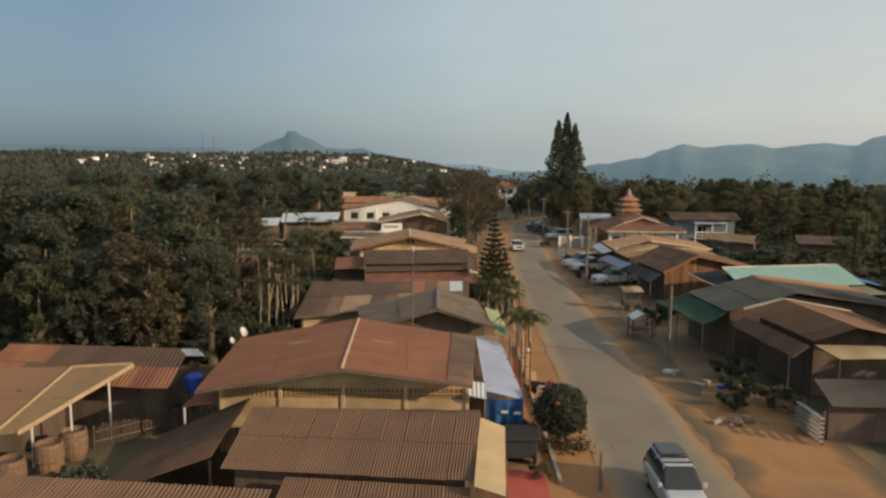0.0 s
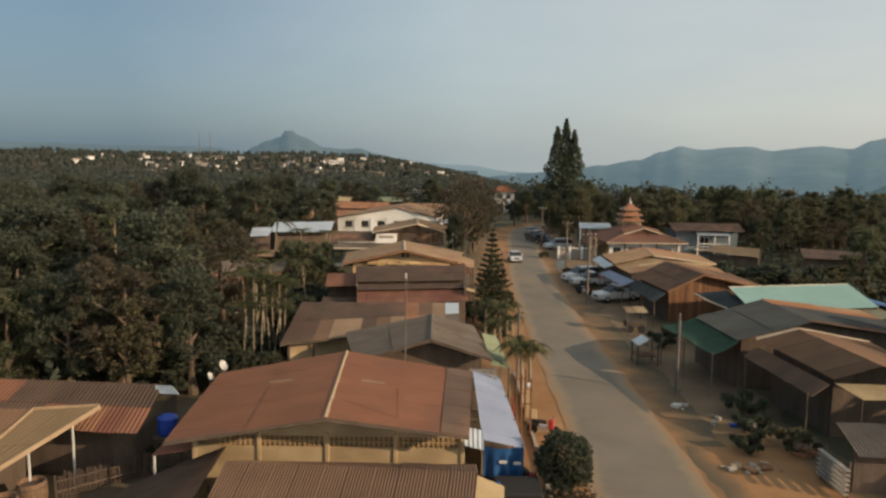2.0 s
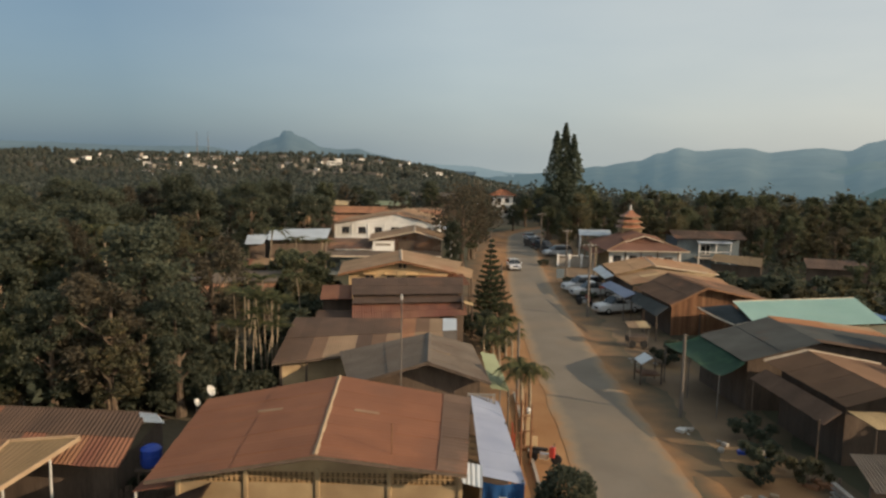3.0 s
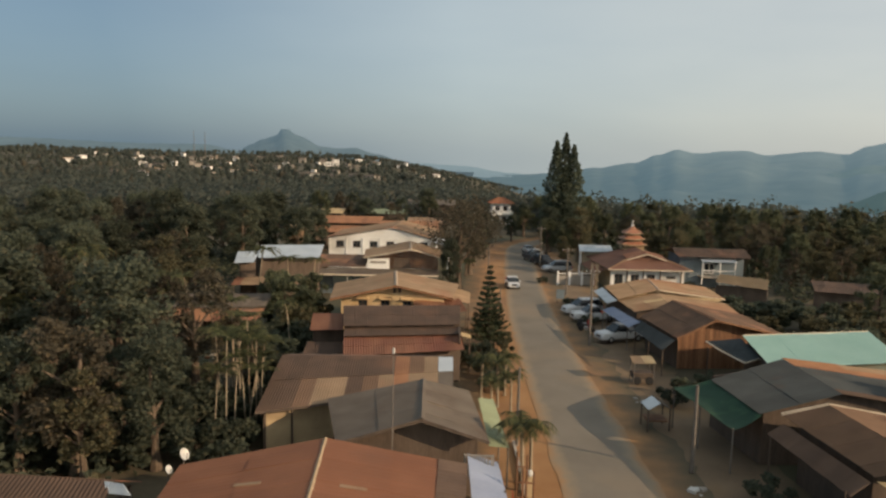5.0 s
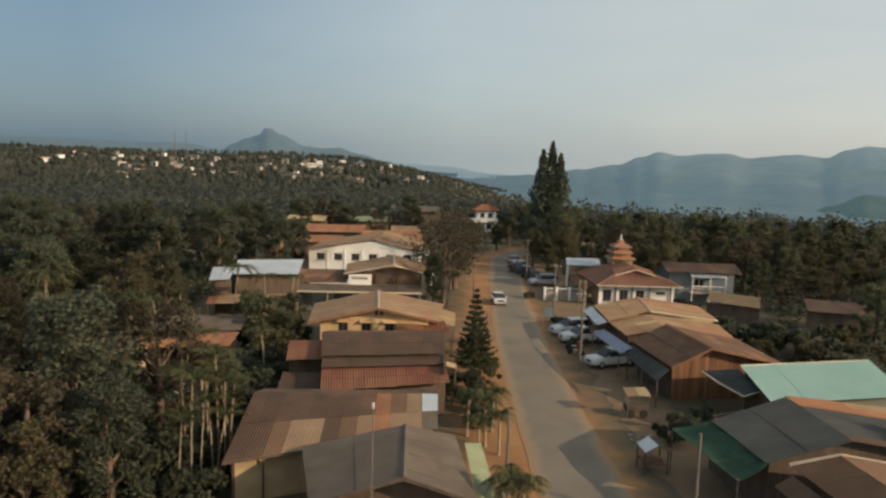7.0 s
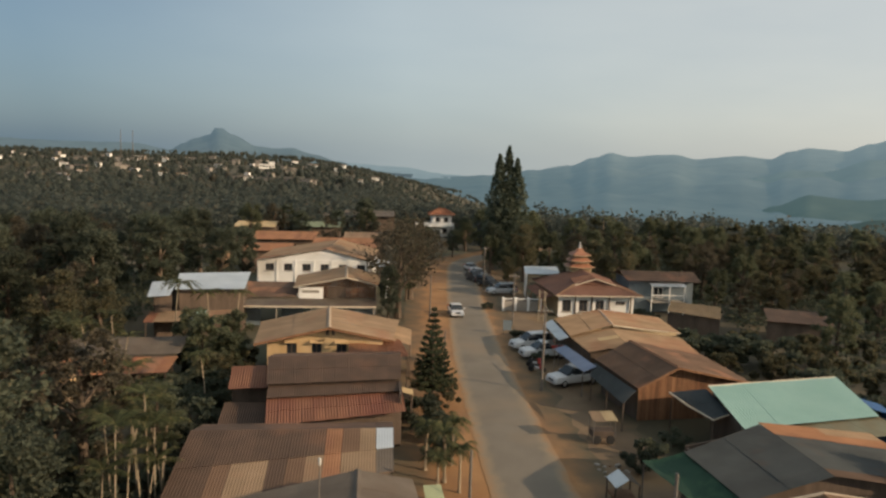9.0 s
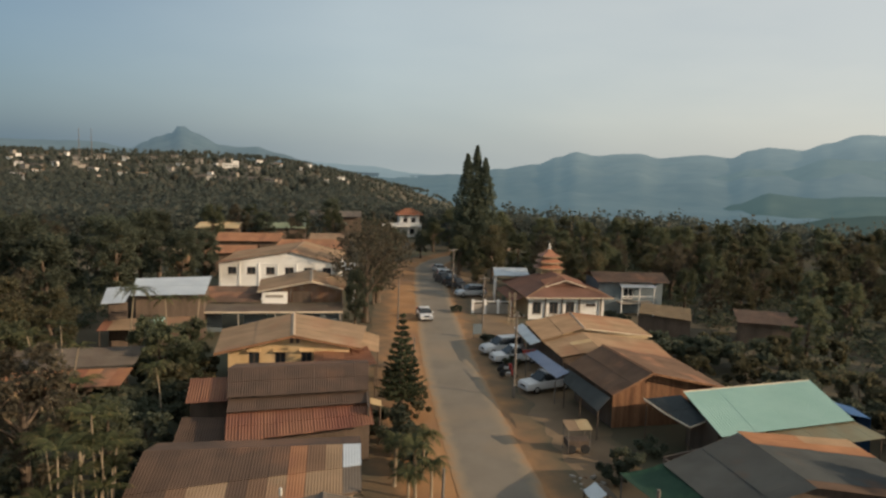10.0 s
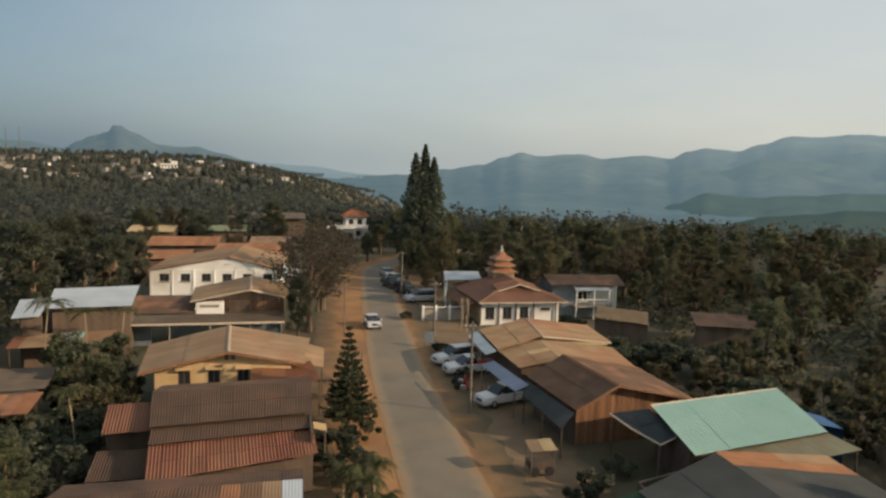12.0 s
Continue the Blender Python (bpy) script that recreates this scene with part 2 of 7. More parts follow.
    "conifer": leaf_material("conifer needles", (0.04, 0.054, 0.036), (0.085, 0.10, 0.056), (0.13, 0.13, 0.065), 0.15),
    # the grey-blue haze of distance is mixed into these leaf colours
    "leaf_far": leaf_material("far woodland leaves paled by haze", (0.086, 0.103, 0.092), (0.114, 0.131, 0.108), (0.135, 0.122, 0.092), 0.2),
    # lightened well past real needles, as haze would at this distance
    "leaf_cypress": leaf_material("conifer foliage paled by haze", (0.115, 0.148, 0.112), (0.165, 0.195, 0.140), (0.19, 0.20, 0.13), 0.22),
}



def edged(m, colours, lo, hi, patch=0.45, size=0.9):
    """Lets a material run out into other ground towards the strip's edge, broken up by noise."""
    n, l = m.node_tree.nodes, m.node_tree.links
    b = n["Principled BSDF"]
    base = b.inputs["Base Color"].links[0].from_socket
    at, no, co = n.new("ShaderNodeAttribute"), n.new("ShaderNodeTexNoise"), n.new("ShaderNodeTexCoord")
    at.attribute_name = "edge"
    no.inputs["Scale"].default_value, no.inputs["Detail"].default_value = size, 7
    l.new(co.outputs["Object"], no.inputs["Vector"])
    add = n.new("ShaderNodeMath")
    add.operation, add.inputs[1].default_value = "MULTIPLY_ADD", patch
    l.new(no.outputs["Fac"], add.inputs[0])
    l.new(at.outputs["Fac"], add.inputs[2])
    step = (hi - lo) / len(colours)
    for k, c in enumerate(colours):
        mr, mx = n.new("ShaderNodeMapRange"), n.new("ShaderNodeMix")
        mr.inputs["From Min"].default_value, mr.inputs["From Max"].default_value = lo + k * step + patch / 2, lo + (k + 1) * step + patch / 2
        mx.data_type = "RGBA"
        mx.inputs["B"].default_value = (*c, 1)
        l.new(add.outputs["Value"], mr.inputs["Value"])
        l.new(mr.outputs["Result"], mx.inputs["Factor"])
        l.new(base, mx.inputs["A"])
        base = mx.outputs["Result"]
    l.new(base, b.inputs["Base Color"])


edged(M["asphalt"], [(0.225, 0.178, 0.122), (0.285, 0.165, 0.080)], 0.62, 1.02)
edged(M["earth"], [(0.155, 0.098, 0.052), (0.090, 0.074, 0.045)], 0.55, 1.0, 0.6, 0.5)
edged(M["yard"], [(0.095, 0.080, 0.048)], 0.7, 1.0, 0.6, 0.5)

# ---- helpers for parts ----


def mesh_from(name, verts, faces, mat, smooth=False):
    me = bpy.data.meshes.new(name)
    me.from_pydata([tuple(v) for v in verts], [], faces)
    me.materials.append(mat)
    if smooth:
        me.polygons.foreach_set("use_smooth", [True] * len(me.polygons))
    me.update()
    return me


def thing(name, at, label, category, group="", kind=""):
    e = new(name)
    e.empty_display_size = 0.3
    e.location = at
    return tagged(e, label, category, group, kind)


def world_at(ob):
    p = Vector(ob.location)
    while ob.parent:
        ob = ob.parent
        p = p + Vector(ob.location)
    return p


def part(name, geo, mat, parent, label=""):
    """Links verts and faces given in world metres as one mesh under a thing or a part."""
    verts, faces = geo
    o = world_at(parent)
    ob = new(name, mesh_from(name, [Vector(v) - o for v in verts], faces, mat))
    ob.parent = parent
    return tagged(ob, label)


def solo(name, geo, mat, label, category, group="", kind=""):
    verts, faces = geo
    lo = [min(v[i] for v in verts) for i in range(3)]
    hi = [max(v[i] for v in verts) for i in range(3)]
    base = Vector(((lo[0] + hi[0]) / 2, (lo[1] + hi[1]) / 2, lo[2]))
    ob = new(name, mesh_from(name, [Vector(v) - base for v in verts], faces, mat))
    ob.location = base
    return tagged(ob, label, category, group, kind)


def join(*geos):
    vs, fs = [], []
    for v, f in geos:
        k = len(vs)
        vs += list(v)
        fs += [tuple(i + k for i in q) for q in f]
    return vs, fs


def box(x0, x1, y0, y1, z0, z1, bev=0.0):
    """A box whose upright and upper edges are chamfered by bev."""
    if not bev:
        v = [(x, y, z) for z in (z0, z1) for x, y in ((x0, y0), (x1, y0), (x1, y1), (x0, y1))]
        return v, [(3, 2, 1, 0), (4, 5, 6, 7), (0, 1, 5, 4), (1, 2, 6, 5), (2, 3, 7, 6), (3, 0, 4, 7)]

    def ring(i, z):
        a, b, c, d = x0 + i, x1 - i, y0 + i, y1 - i
        return [(a + bev, c, z), (b - bev, c, z), (b, c + bev, z), (b, d - bev, z), (b - bev, d, z), (a + bev, d, z), (a, d - bev, z), (a, c + bev, z)]
    v = ring(0, z0) + ring(0, z1 - bev) + ring(bev, z1)
    f = [tuple(range(7, -1, -1)), tuple(range(16, 24))]
    for k in (0, 8):
        f += [(k + i, k + (i + 1) % 8, k + 8 + (i + 1) % 8, k + 8 + i) for i in range(8)]
    return v, f


def beam(a, b, w, h):
    """A bar from a to b, w wide and h high."""
    a, b = Vector(a), Vector(b)
    d = (b - a).normalized()
    s = d.cross(Vector((0, 0, 1)))
    s = s.normalized() if s.length > 1e-3 else Vector((1, 0, 0))
    u = s.cross(d).normalized()
    v = []
    for p in (a, b):
        v += [p - s * w / 2 - u * h / 2, p + s * w / 2 - u * h / 2, p + s * w / 2 + u * h / 2, p - s * w / 2 + u * h / 2]
    return v, [(3, 2, 1, 0), (4, 5, 6, 7), (0, 1, 5, 4), (1, 2, 6, 5), (2, 3, 7, 6), (3, 0, 4, 7)]


def tube(points, radii, n=8, cap=True):
    """A round bar through points with a radius at each."""
    pts = [Vector(p) for p in points]
    v, f = [], []
    for i, p in enumerate(pts):
        d = (pts[min(i + 1, len(pts) - 1)] - pts[max(i - 1, 0)]).normalized()
        s = d.cross(Vector((0.03, 1, 0.02))).normalized()
        u = d.cross(s)
        v += [p + (s * math.cos(6.2832 * k / n) + u * math.sin(6.2832 * k / n)) * radii[i] for k in range(n)]
    for i in range(len(pts) - 1):
        f += [(i * n + k, i * n + (k + 1) % n, (i + 1) * n + (k + 1) % n, (i + 1) * n + k) for k in range(n)]
    if cap:
        f += [tuple(range(n - 1, -1, -1)), tuple(range((len(pts) - 1) * n, len(pts) * n))]
    return v, f


def lathe(profile, at, n=16):
    """A turned body about the upright axis at (x, y, z): rows of radius and height."""
    v, f = [], []
    for r, z in profile:
        v += [(at[0] + r * math.cos(6.2832 * k / n), at[1] + r * math.sin(6.2832 * k / n), at[2] + z) for k in range(n)]
    for i in range(len(profile) - 1):
        f += [(i * n + k, i * n + (k + 1) % n, (i + 1) * n + (k + 1) % n, (i + 1) * n + k) for k in range(n)]
    f += [tuple(range(n - 1, -1, -1)), tuple(range((len(profile) - 1) * n, len(profile) * n))]
    return v, f


def turned(geo, at, rz):
    """Verts given about the origin, turned by rz degrees and set at a place."""
    m = pose(at[0], at[1], at[2], 0, 0, rz)
    return [m @ Vector(v) for v in geo[0]], geo[1]


ROOF_RNG = random.Random(5)


def sheet(a, b, c, d, wave=0.15, amp=0.022, thick=0.012, lift=0.0):
    """A corrugated sheet: a-b is its upper edge, d-c its lower one; the waves run down the slope."""
    a, b, c, d = (Vector(p) for p in (a, b, c, d))
    nrm = (b - a).cross(d - a).normalized()
    if nrm.z < 0:
        nrm = -nrm
    n = max(2, int(((b - a).length + (c - d).length) / 2 / wave * 4))
    v, f = [], []
    for i in range(n + 1):
        t = i / n
        h = math.sin(t * n / 4 * 6.2832) * amp + lift
        for p in (a.lerp(b, t), d.lerp(c, t)):
            v += [p + nrm * h, p + nrm * (h - thick)]
    for i in range(n):
        k = i * 4
        f += [(k, k + 2, k + 6, k + 4), (k + 1, k + 5, k + 7, k + 3), (k, k + 4, k + 5, k + 1), (k + 2, k + 3, k + 7, k + 6)]
    f += [(0, 1, 3, 2), (4 * n, 4 * n + 2, 4 * n + 3, 4 * n + 1)]
    return v, f


def slope(parent, a, b, c, d, mat, width=1.0, wave=0.15, amp=0.022, name="roof_sheet", patches=None, rows=None):
    """One side of a roof as overlapping sheets. patches: {(column): material}."""
    a, b, c, d = (Vector(p) for p in (a, b, c, d))
    rows = rows or (2 if (d - a).length > 3.6 else 1)
    n = max(1, round(((b - a).length + (c - d).length) / 2 / width))
    for r in range(rows):
        r0, r1 = r / rows - (0.02 if r else 0), (r + 1) / rows
        for i in range(n):
            t0, t1 = i / n, (i + 1.02) / n
            jog = ROOF_RNG.uniform(-0.012, 0.012)
            q = [a.lerp(d, r0).lerp(b.lerp(c, r0), t0), a.lerp(d, r0).lerp(b.lerp(c, r0), t1), a.lerp(d, r1).lerp(b.lerp(c, r1), t1), a.lerp(d, r1).lerp(b.lerp(c, r1), t0)]
            q[2].z += jog
            q[3].z += jog
            use = (patches or {}).get((r, i), mat)
            part(name, sheet(*q, wave=wave, amp=amp, lift=0.012 * (i % 2) + 0.02 * (rows - 1 - r)), M[use], parent)


def ridge_cap(parent, a, b, mat="ridge", w=0.36, lift=0.05):
    a, b = Vector(a), Vector(b)
    s = (b - a).cross(Vector((0, 0, 1))).normalized() * w / 2
    up = Vector((0, 0, lift))
    lo = Vector((0, 0, lift - 0.10))
    v = []
    for p in (a, b):
        v += [p - s + lo, p + up, p + s + lo, p + up - Vector((0, 0, 0.03))]
    part("ridge_cap", (v, [(0, 1, 5, 4), (1, 2, 6, 5), (2, 3, 7, 6), (3, 0, 4, 7), (0, 3, 2, 1), (4, 5, 6, 7)]), M[mat], parent)


def fascia(parent, a, b, mat="fascia", h=0.18):
    part("fascia_board", beam(Vector(a) - Vector((0, 0, h / 2)), Vector(b) - Vector((0, 0, h / 2)), 0.05, h), M[mat], parent)


def wall(parent, p, q, z0, z1, mat, openings=(), thick=0.14, peak=None, name="wall"):
    """A wall from p to q (x, y) with openings (u0, u1, v0, v1) in metres along it and above the ground, and an optional gable peak
    (u, z) on top. Its outer face lies to the right of the way from p to q."""
    p, q = Vector((*p, 0)), Vector((*q, 0))
    d = (q - p).normalized()
    s = Vector((-d.y, d.x, 0)) * thick
    length = (q - p).length

    def block(u0, u1, v0, v1):
        b = []
        for v in (v0, v1):
            b += [p + d * u0 + Vector((0, 0, v)), p + d * u1 + Vector((0, 0, v)), p + d * u1 + s + Vector((0, 0, v)), p + d * u0 + s + Vector((0, 0, v))]
        return b, [(3, 2, 1, 0), (4, 5, 6, 7), (0, 1, 5, 4), (1, 2, 6, 5), (2, 3, 7, 6), (3, 0, 4, 7)]
    geos, at = [], 0.0
    for u0, u1, v0, v1 in sorted(openings):
        geos += [block(at, u0, z0, z1)] if u0 > at + 0.01 else []
        geos += [block(u0, u1, z0, v0)] if v0 > z0 + 0.01 else []
        geos += [block(u0, u1, v1, z1)] if v1 < z1 - 0.01 else []
        at = u1
    geos.append(block(at, length, z0, z1))
    if peak:
        tri = [p + Vector((0, 0, z1)), q + Vector((0, 0, z1)), p + d * peak[0] + Vector((0, 0, peak[1]))]
        geos.append((tri + [x + s for x in tri], [(0, 1, 2), (5, 4, 3), (0, 2, 5, 3), (1, 4, 5, 2), (0, 3, 4, 1)]))
    seen, vs, fs = {}, [], []
    for q in join(*geos)[1]:
        fs.append(q)
    raw = join(*geos)[0]
    index = []
    for x in raw:
        key = (round(x.x, 4), round(x.y, 4), round(x.z, 4))
        if key not in seen:
            seen[key] = len(vs)
            vs.append(x)
        index.append(seen[key])
    ob = part(name, (vs, [tuple(index[i] for i in q) for q in fs]), M[mat], parent)
    return ob, p, d, s


def window(parent, w, u0, u1, v0, v1, frame_mat="wood_dark", shutter=False, hood=None):
    """A window in a wall made by wall(): frame, mullion, two panes and a sill."""
    _, p, d, s = w
    inn = s * 0.55

    def bar(a0, a1, b0, b1, deep=0.06):
        base = p + inn
        n = s.normalized() * deep
        vs = []
        for v in (b0, b1):
            vs += [base + d * a0 - n / 2 + Vector((0, 0, v)), base + d * a1 - n / 2 + Vector((0, 0, v)), base + d * a1 + n / 2 + Vector((0, 0, v)), base + d * a0 + n / 2 + Vector((0, 0, v))]
        return vs, [(3, 2, 1, 0), (4, 5, 6, 7), (0, 1, 5, 4), (1, 2, 6, 5), (2, 3, 7, 6), (3, 0, 4, 7)]
    f = part("window_frame", join(bar(u0, u1, v0, v0 + 0.07), bar(u0, u1, v1 - 0.07, v1), bar(u0, u0 + 0.07, v0 + 0.07, v1 - 0.07), bar(u1 - 0.07, u1, v0 + 0.07, v1 - 0.07), bar((u0 + u1) / 2 - 0.04, (u0 + u1) / 2 + 0.04, v0 + 0.07, v1 - 0.07)), M[frame_mat], parent, "window frame")
    m = (u0 + u1) / 2
    for a0, a1 in ((u0 + 0.07, m - 0.04), (m + 0.04, u1 - 0.07)):
        part("pane", bar(a0, a1, v0 + 0.07, v1 - 0.07, 0.012), M["glass"], f)
    out = -s.normalized()
    part("window_sill", beam(p + d * (u0 - 0.08) + out * 0.06 + Vector((0, 0, v0 - 0.04)), p + d * (u1 + 0.08) + out * 0.06 + Vector((0, 0, v0 - 0.04)), 0.16, 0.07), M["concrete"], f)
    if hood:
        a, b = p + d * (u0 - 0.15) + Vector((0, 0, v1 + 0.25)), p + d * (u1 + 0.15) + Vector((0, 0, v1 + 0.25))
        lo = out * 0.36 - Vector((0, 0, 0.16))
        part("window_hood", (lambda t: ([a, b, b + lo, a + lo, a + t, b + t, b + lo + t, a + lo + t], [(0, 1, 2, 3), (7, 6, 5, 4), (0, 4, 5, 1), (1, 5, 6, 2), (2, 6, 7, 3), (3, 7, 4, 0)]))(Vector((0, 0, 0.05))), M[hood], parent, "small sloping hood over a window")


def posts(parent, places, z0, z1, mat="wood_dark", r=0.06):
    for x, y in places:
        part("post", tube([(x, y, z0), (x, y, z1)], [r, r * 0.95], 6), M[mat], parent)


def boards(parent, p, q, z0, z1, mat="wood", width=0.22, peak=None, thick=0.04, name="board"):
    """A wall of upright boards from p to q, with an optional gable peak (u, z)."""
    p, q = Vector((*p, 0)), Vector((*q, 0))
    d = (q - p).normalized()
    s = Vector((-d.y, d.x, 0))
    n = max(1, round((q - p).length / width))
    w = (q - p).length / n

    def top(u):
        if not peak:
            return z1
        k = u / peak[0] if u < peak[0] else ((q - p).length - u) / ((q - p).length - peak[0])
        return z1 + (peak[1] - z1) * max(0.0, k)
    for i in range(n):
        off = s * ROOF_RNG.uniform(0, 0.025)
        u0, u1 = i * w + 0.008, (i + 1) * w - 0.008
        lo = [p + d * u0 + off, p + d * u1 + off, p + d * u1 + off + s * thick, p + d * u0 + off + s * thick]
        v = [x + Vector((0, 0, z0)) for x in lo] + [x + Vector((0, 0, top(u0 if j in (0, 3) else u1))) for j, x in enumerate(lo)]
        part(name, (v, [(3, 2, 1, 0), (4, 5, 6, 7), (0, 1, 5, 4), (1, 2, 6, 5), (2, 3, 7, 6), (3, 0, 4, 7)]), M[mat], parent)

# ---- ground, road, distance ----


def smooth(a, b, x):
    t = min(1.0, max(0.0, (x - a) / (b - a)))
    return t * t * (3 - 2 * t)


def land(x, y):
    """Height of the land: level by the road, rising to a hillside in the north-west, falling to a valley in the east."""
    r, az = math.hypot(x - 9, y - 40), math.degrees(math.atan2(x - 9, y - 40))
    left = smooth(3, -9, az) * smooth(230, 1150, r)
    right = smooth(-4, 12, az) * smooth(165, 470, r)
    bump = noise.noise(Vector((x, y, 0)) / 90.0) * smooth(150, 500, r)
    return left * (19.5 + 4 * bump) - right * (46 - 5 * bump + 95 * smooth(4, 18, az) * smooth(480, 1000, r)) + bump * 3 - smooth(1200, 1900, r) * 50


def ground_sheet():
    rings = [0, 8, 16, 26, 38, 52, 68, 86, 106, 130, 160, 195, 240, 300, 370, 450, 560, 700, 900, 1200, 1600, 2200, 3000, 4000, 4600]
    v, f, n = [(9, 40, -0.03)], [], 96
    for r in rings[1:]:
        for k in range(n):
            a = 6.28318 * k / n
            x, y = 9 + r * math.sin(a), 40 + r * math.cos(a)
            v.append((x, y, land(x, y) - 0.03))
    f += [(0, 1 + (k + 1) % n, 1 + k) for k in range(n)]
    for i in range(len(rings) - 2):
        a, b = 1 + i * n, 1 + (i + 1) * n
        f += [(a + k, a + (k + 1) % n, b + (k + 1) % n, b + k) for k in range(n)]
    return v, f


solo("ground", ground_sheet(), M["ground"], "dark soil with dry grass and leaf litter", "ground", kind="structure")

ROAD = [(-60, 9.2), (0, 9.25), (31, 9.35), (52, 9.65), (64, 9.75), (73, 9.95), (88, 10.35), (101, 11.1), (114, 11.95), (131, 13.3), (147, 14.7), (156, 15.6), (164, 18.5), (172, 24.0), (190, 40)]


def road_x(y):
    for (y0, x0), (y1, x1) in zip(ROAD, ROAD[1:]):
        if y <= y1:
            t = (y - y0) / (y1 - y0)
            return x0 + (x1 - x0) * t
    return ROAD[-1][1]


def strip(y0, y1, step, left, right, z, wob, seed, thick=0.0, n=6):
    """A long strip along the road, from left to right of its middle, with wandering edges."""
    v, f = [], []
    k = int((y1 - y0) / step)
    for i in range(k + 1):
        y = y0 + i * step
        c = (road_x(y - 4) + road_x(y) + road_x(y + 4)) / 3
        a = c + left + wob * noise.noise(Vector((y * 0.35, seed, 0))) + wob * 0.4 * noise.noise(Vector((y * 1.3, seed, 4)))
        b = c + right + wob * noise.noise(Vector((y * 0.35, seed + 9, 0))) + wob * 0.4 * noise.noise(Vector((y * 1.3, seed + 9, 4)))
        for j in range(n + 1):
            t = j / n
            h = z + (thick * (1 - (2 * t - 1) ** 6) if thick else 0.006 * noise.noise(Vector((a + (b - a) * t, y, 0)) * 0.5))
            v.append((a + (b - a) * t, y, h))
    for i in range(k):
        for j in range(n):
            p = i * (n + 1) + j
            f.append((p, p + 1, p + n + 2, p + n + 1))
    return v, f


def ground_strip(name, y0, y1, step, left, right, z, wob, seed, n, mat, label, category, thick=0.0):
    ob = solo(name, strip(y0, y1, step, left, right, z, wob, seed, thick, n), M[mat], label, category, kind="structure")
    ed = ob.data.attributes.new("edge", "FLOAT", "POINT")
    row = [abs(2 * j / n - 1) for j in range(n + 1)]
    ed.data.foreach_set("value", row * (len(ob.data.vertices) // (n + 1)))


ground_strip("yard_soil", 20, 150, 1.0, 1.6, 10.5, -0.004, 1.2, 30, 14, "yard", "trodden grey-brown soil of the yards", "soil")
ground_strip("road_verge", -60, 190, 0.8, -8.6, 5.4, 0.012, 0.9, 1, 26, "earth", "bare orange laterite earth beside the road", "earth")
ground_strip("yard_soil", 22, 41, 0.8, 3.0, 9.5, 0.020, 1.0, 40, 12, "earth", "bare orange earth of an open yard", "soil")
ground_strip("road", -60, 190, 0.6, -2.75, 2.75, 0.034, 0.18, 5, 16, "asphalt", "worn dusty asphalt village road with ragged edges", "road", 0.010)


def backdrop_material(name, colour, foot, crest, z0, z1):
    """Distance with its haze painted in as glow, from one colour at the foot to another at the crest."""
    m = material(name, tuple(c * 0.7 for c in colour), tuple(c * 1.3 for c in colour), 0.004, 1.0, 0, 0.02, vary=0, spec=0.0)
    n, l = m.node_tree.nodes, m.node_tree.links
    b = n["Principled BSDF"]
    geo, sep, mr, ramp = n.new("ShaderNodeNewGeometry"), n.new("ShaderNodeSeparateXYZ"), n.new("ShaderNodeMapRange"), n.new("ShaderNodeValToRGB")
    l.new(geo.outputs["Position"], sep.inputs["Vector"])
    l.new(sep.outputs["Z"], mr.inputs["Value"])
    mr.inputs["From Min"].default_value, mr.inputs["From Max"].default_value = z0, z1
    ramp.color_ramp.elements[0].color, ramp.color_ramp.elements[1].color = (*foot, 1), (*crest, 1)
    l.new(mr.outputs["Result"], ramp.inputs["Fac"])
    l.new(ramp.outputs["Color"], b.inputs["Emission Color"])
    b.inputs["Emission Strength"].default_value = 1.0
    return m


def hills(name, profile, dist, depth, foot, mat, label, seed):
    """A far ridge: rows of azimuth and elevation in degrees seen from above the road, with spurs running down to the valley."""
    v, f, m = [], [], 44
    az = profile[0][0]
    cols = []
    while az <= profile[-1][0]:
        for (a0, e0), (a1, e1) in zip(profile, profile[1:]):
            if a0 <= az <= a1:
                e = e0 + (e1 - e0) * smooth(a0, a1, az)
        cols.append((az, e + 0.05 * noise.noise(Vector((az * 1.1, seed, 0))) + 0.03 * noise.noise(Vector((az * 4, seed, 0)))))
        az += 0.3
    for az, e in cols:
        top = 20 + dist * math.tan(radians(e))
        for j in range(m + 1):
            t = j / m
            d = dist - depth * t
            px, py = d * math.sin(radians(az)), d * math.cos(radians(az))
            spur = noise.noise(Vector((px, py, seed * 90)) / (dist * 0.13)) + 0.5 * noise.noise(Vector((px, py, seed * 60)) / (dist * 0.05)) + 0.2 * noise.noise(Vector((px, py, seed * 30)) / (dist * 0.02))
            z = top + (foot - top) * (t ** 0.7) + spur * 0.22 * (top - foot) * math.sin(math.pi * t)
            v.append((9 + px, 40 + py, z))
    for i in range(len(cols) - 1):
        for j in range(m):
            p = i * (m + 1) + j
            f.append((p, p + 1, p + m + 2, p + m + 1))
    ob = solo(name, (v, f), mat, label, "hills", kind="structure")
    ob.data.polygons.foreach_set("use_smooth", [True] * len(ob.data.polygons))
    return ob


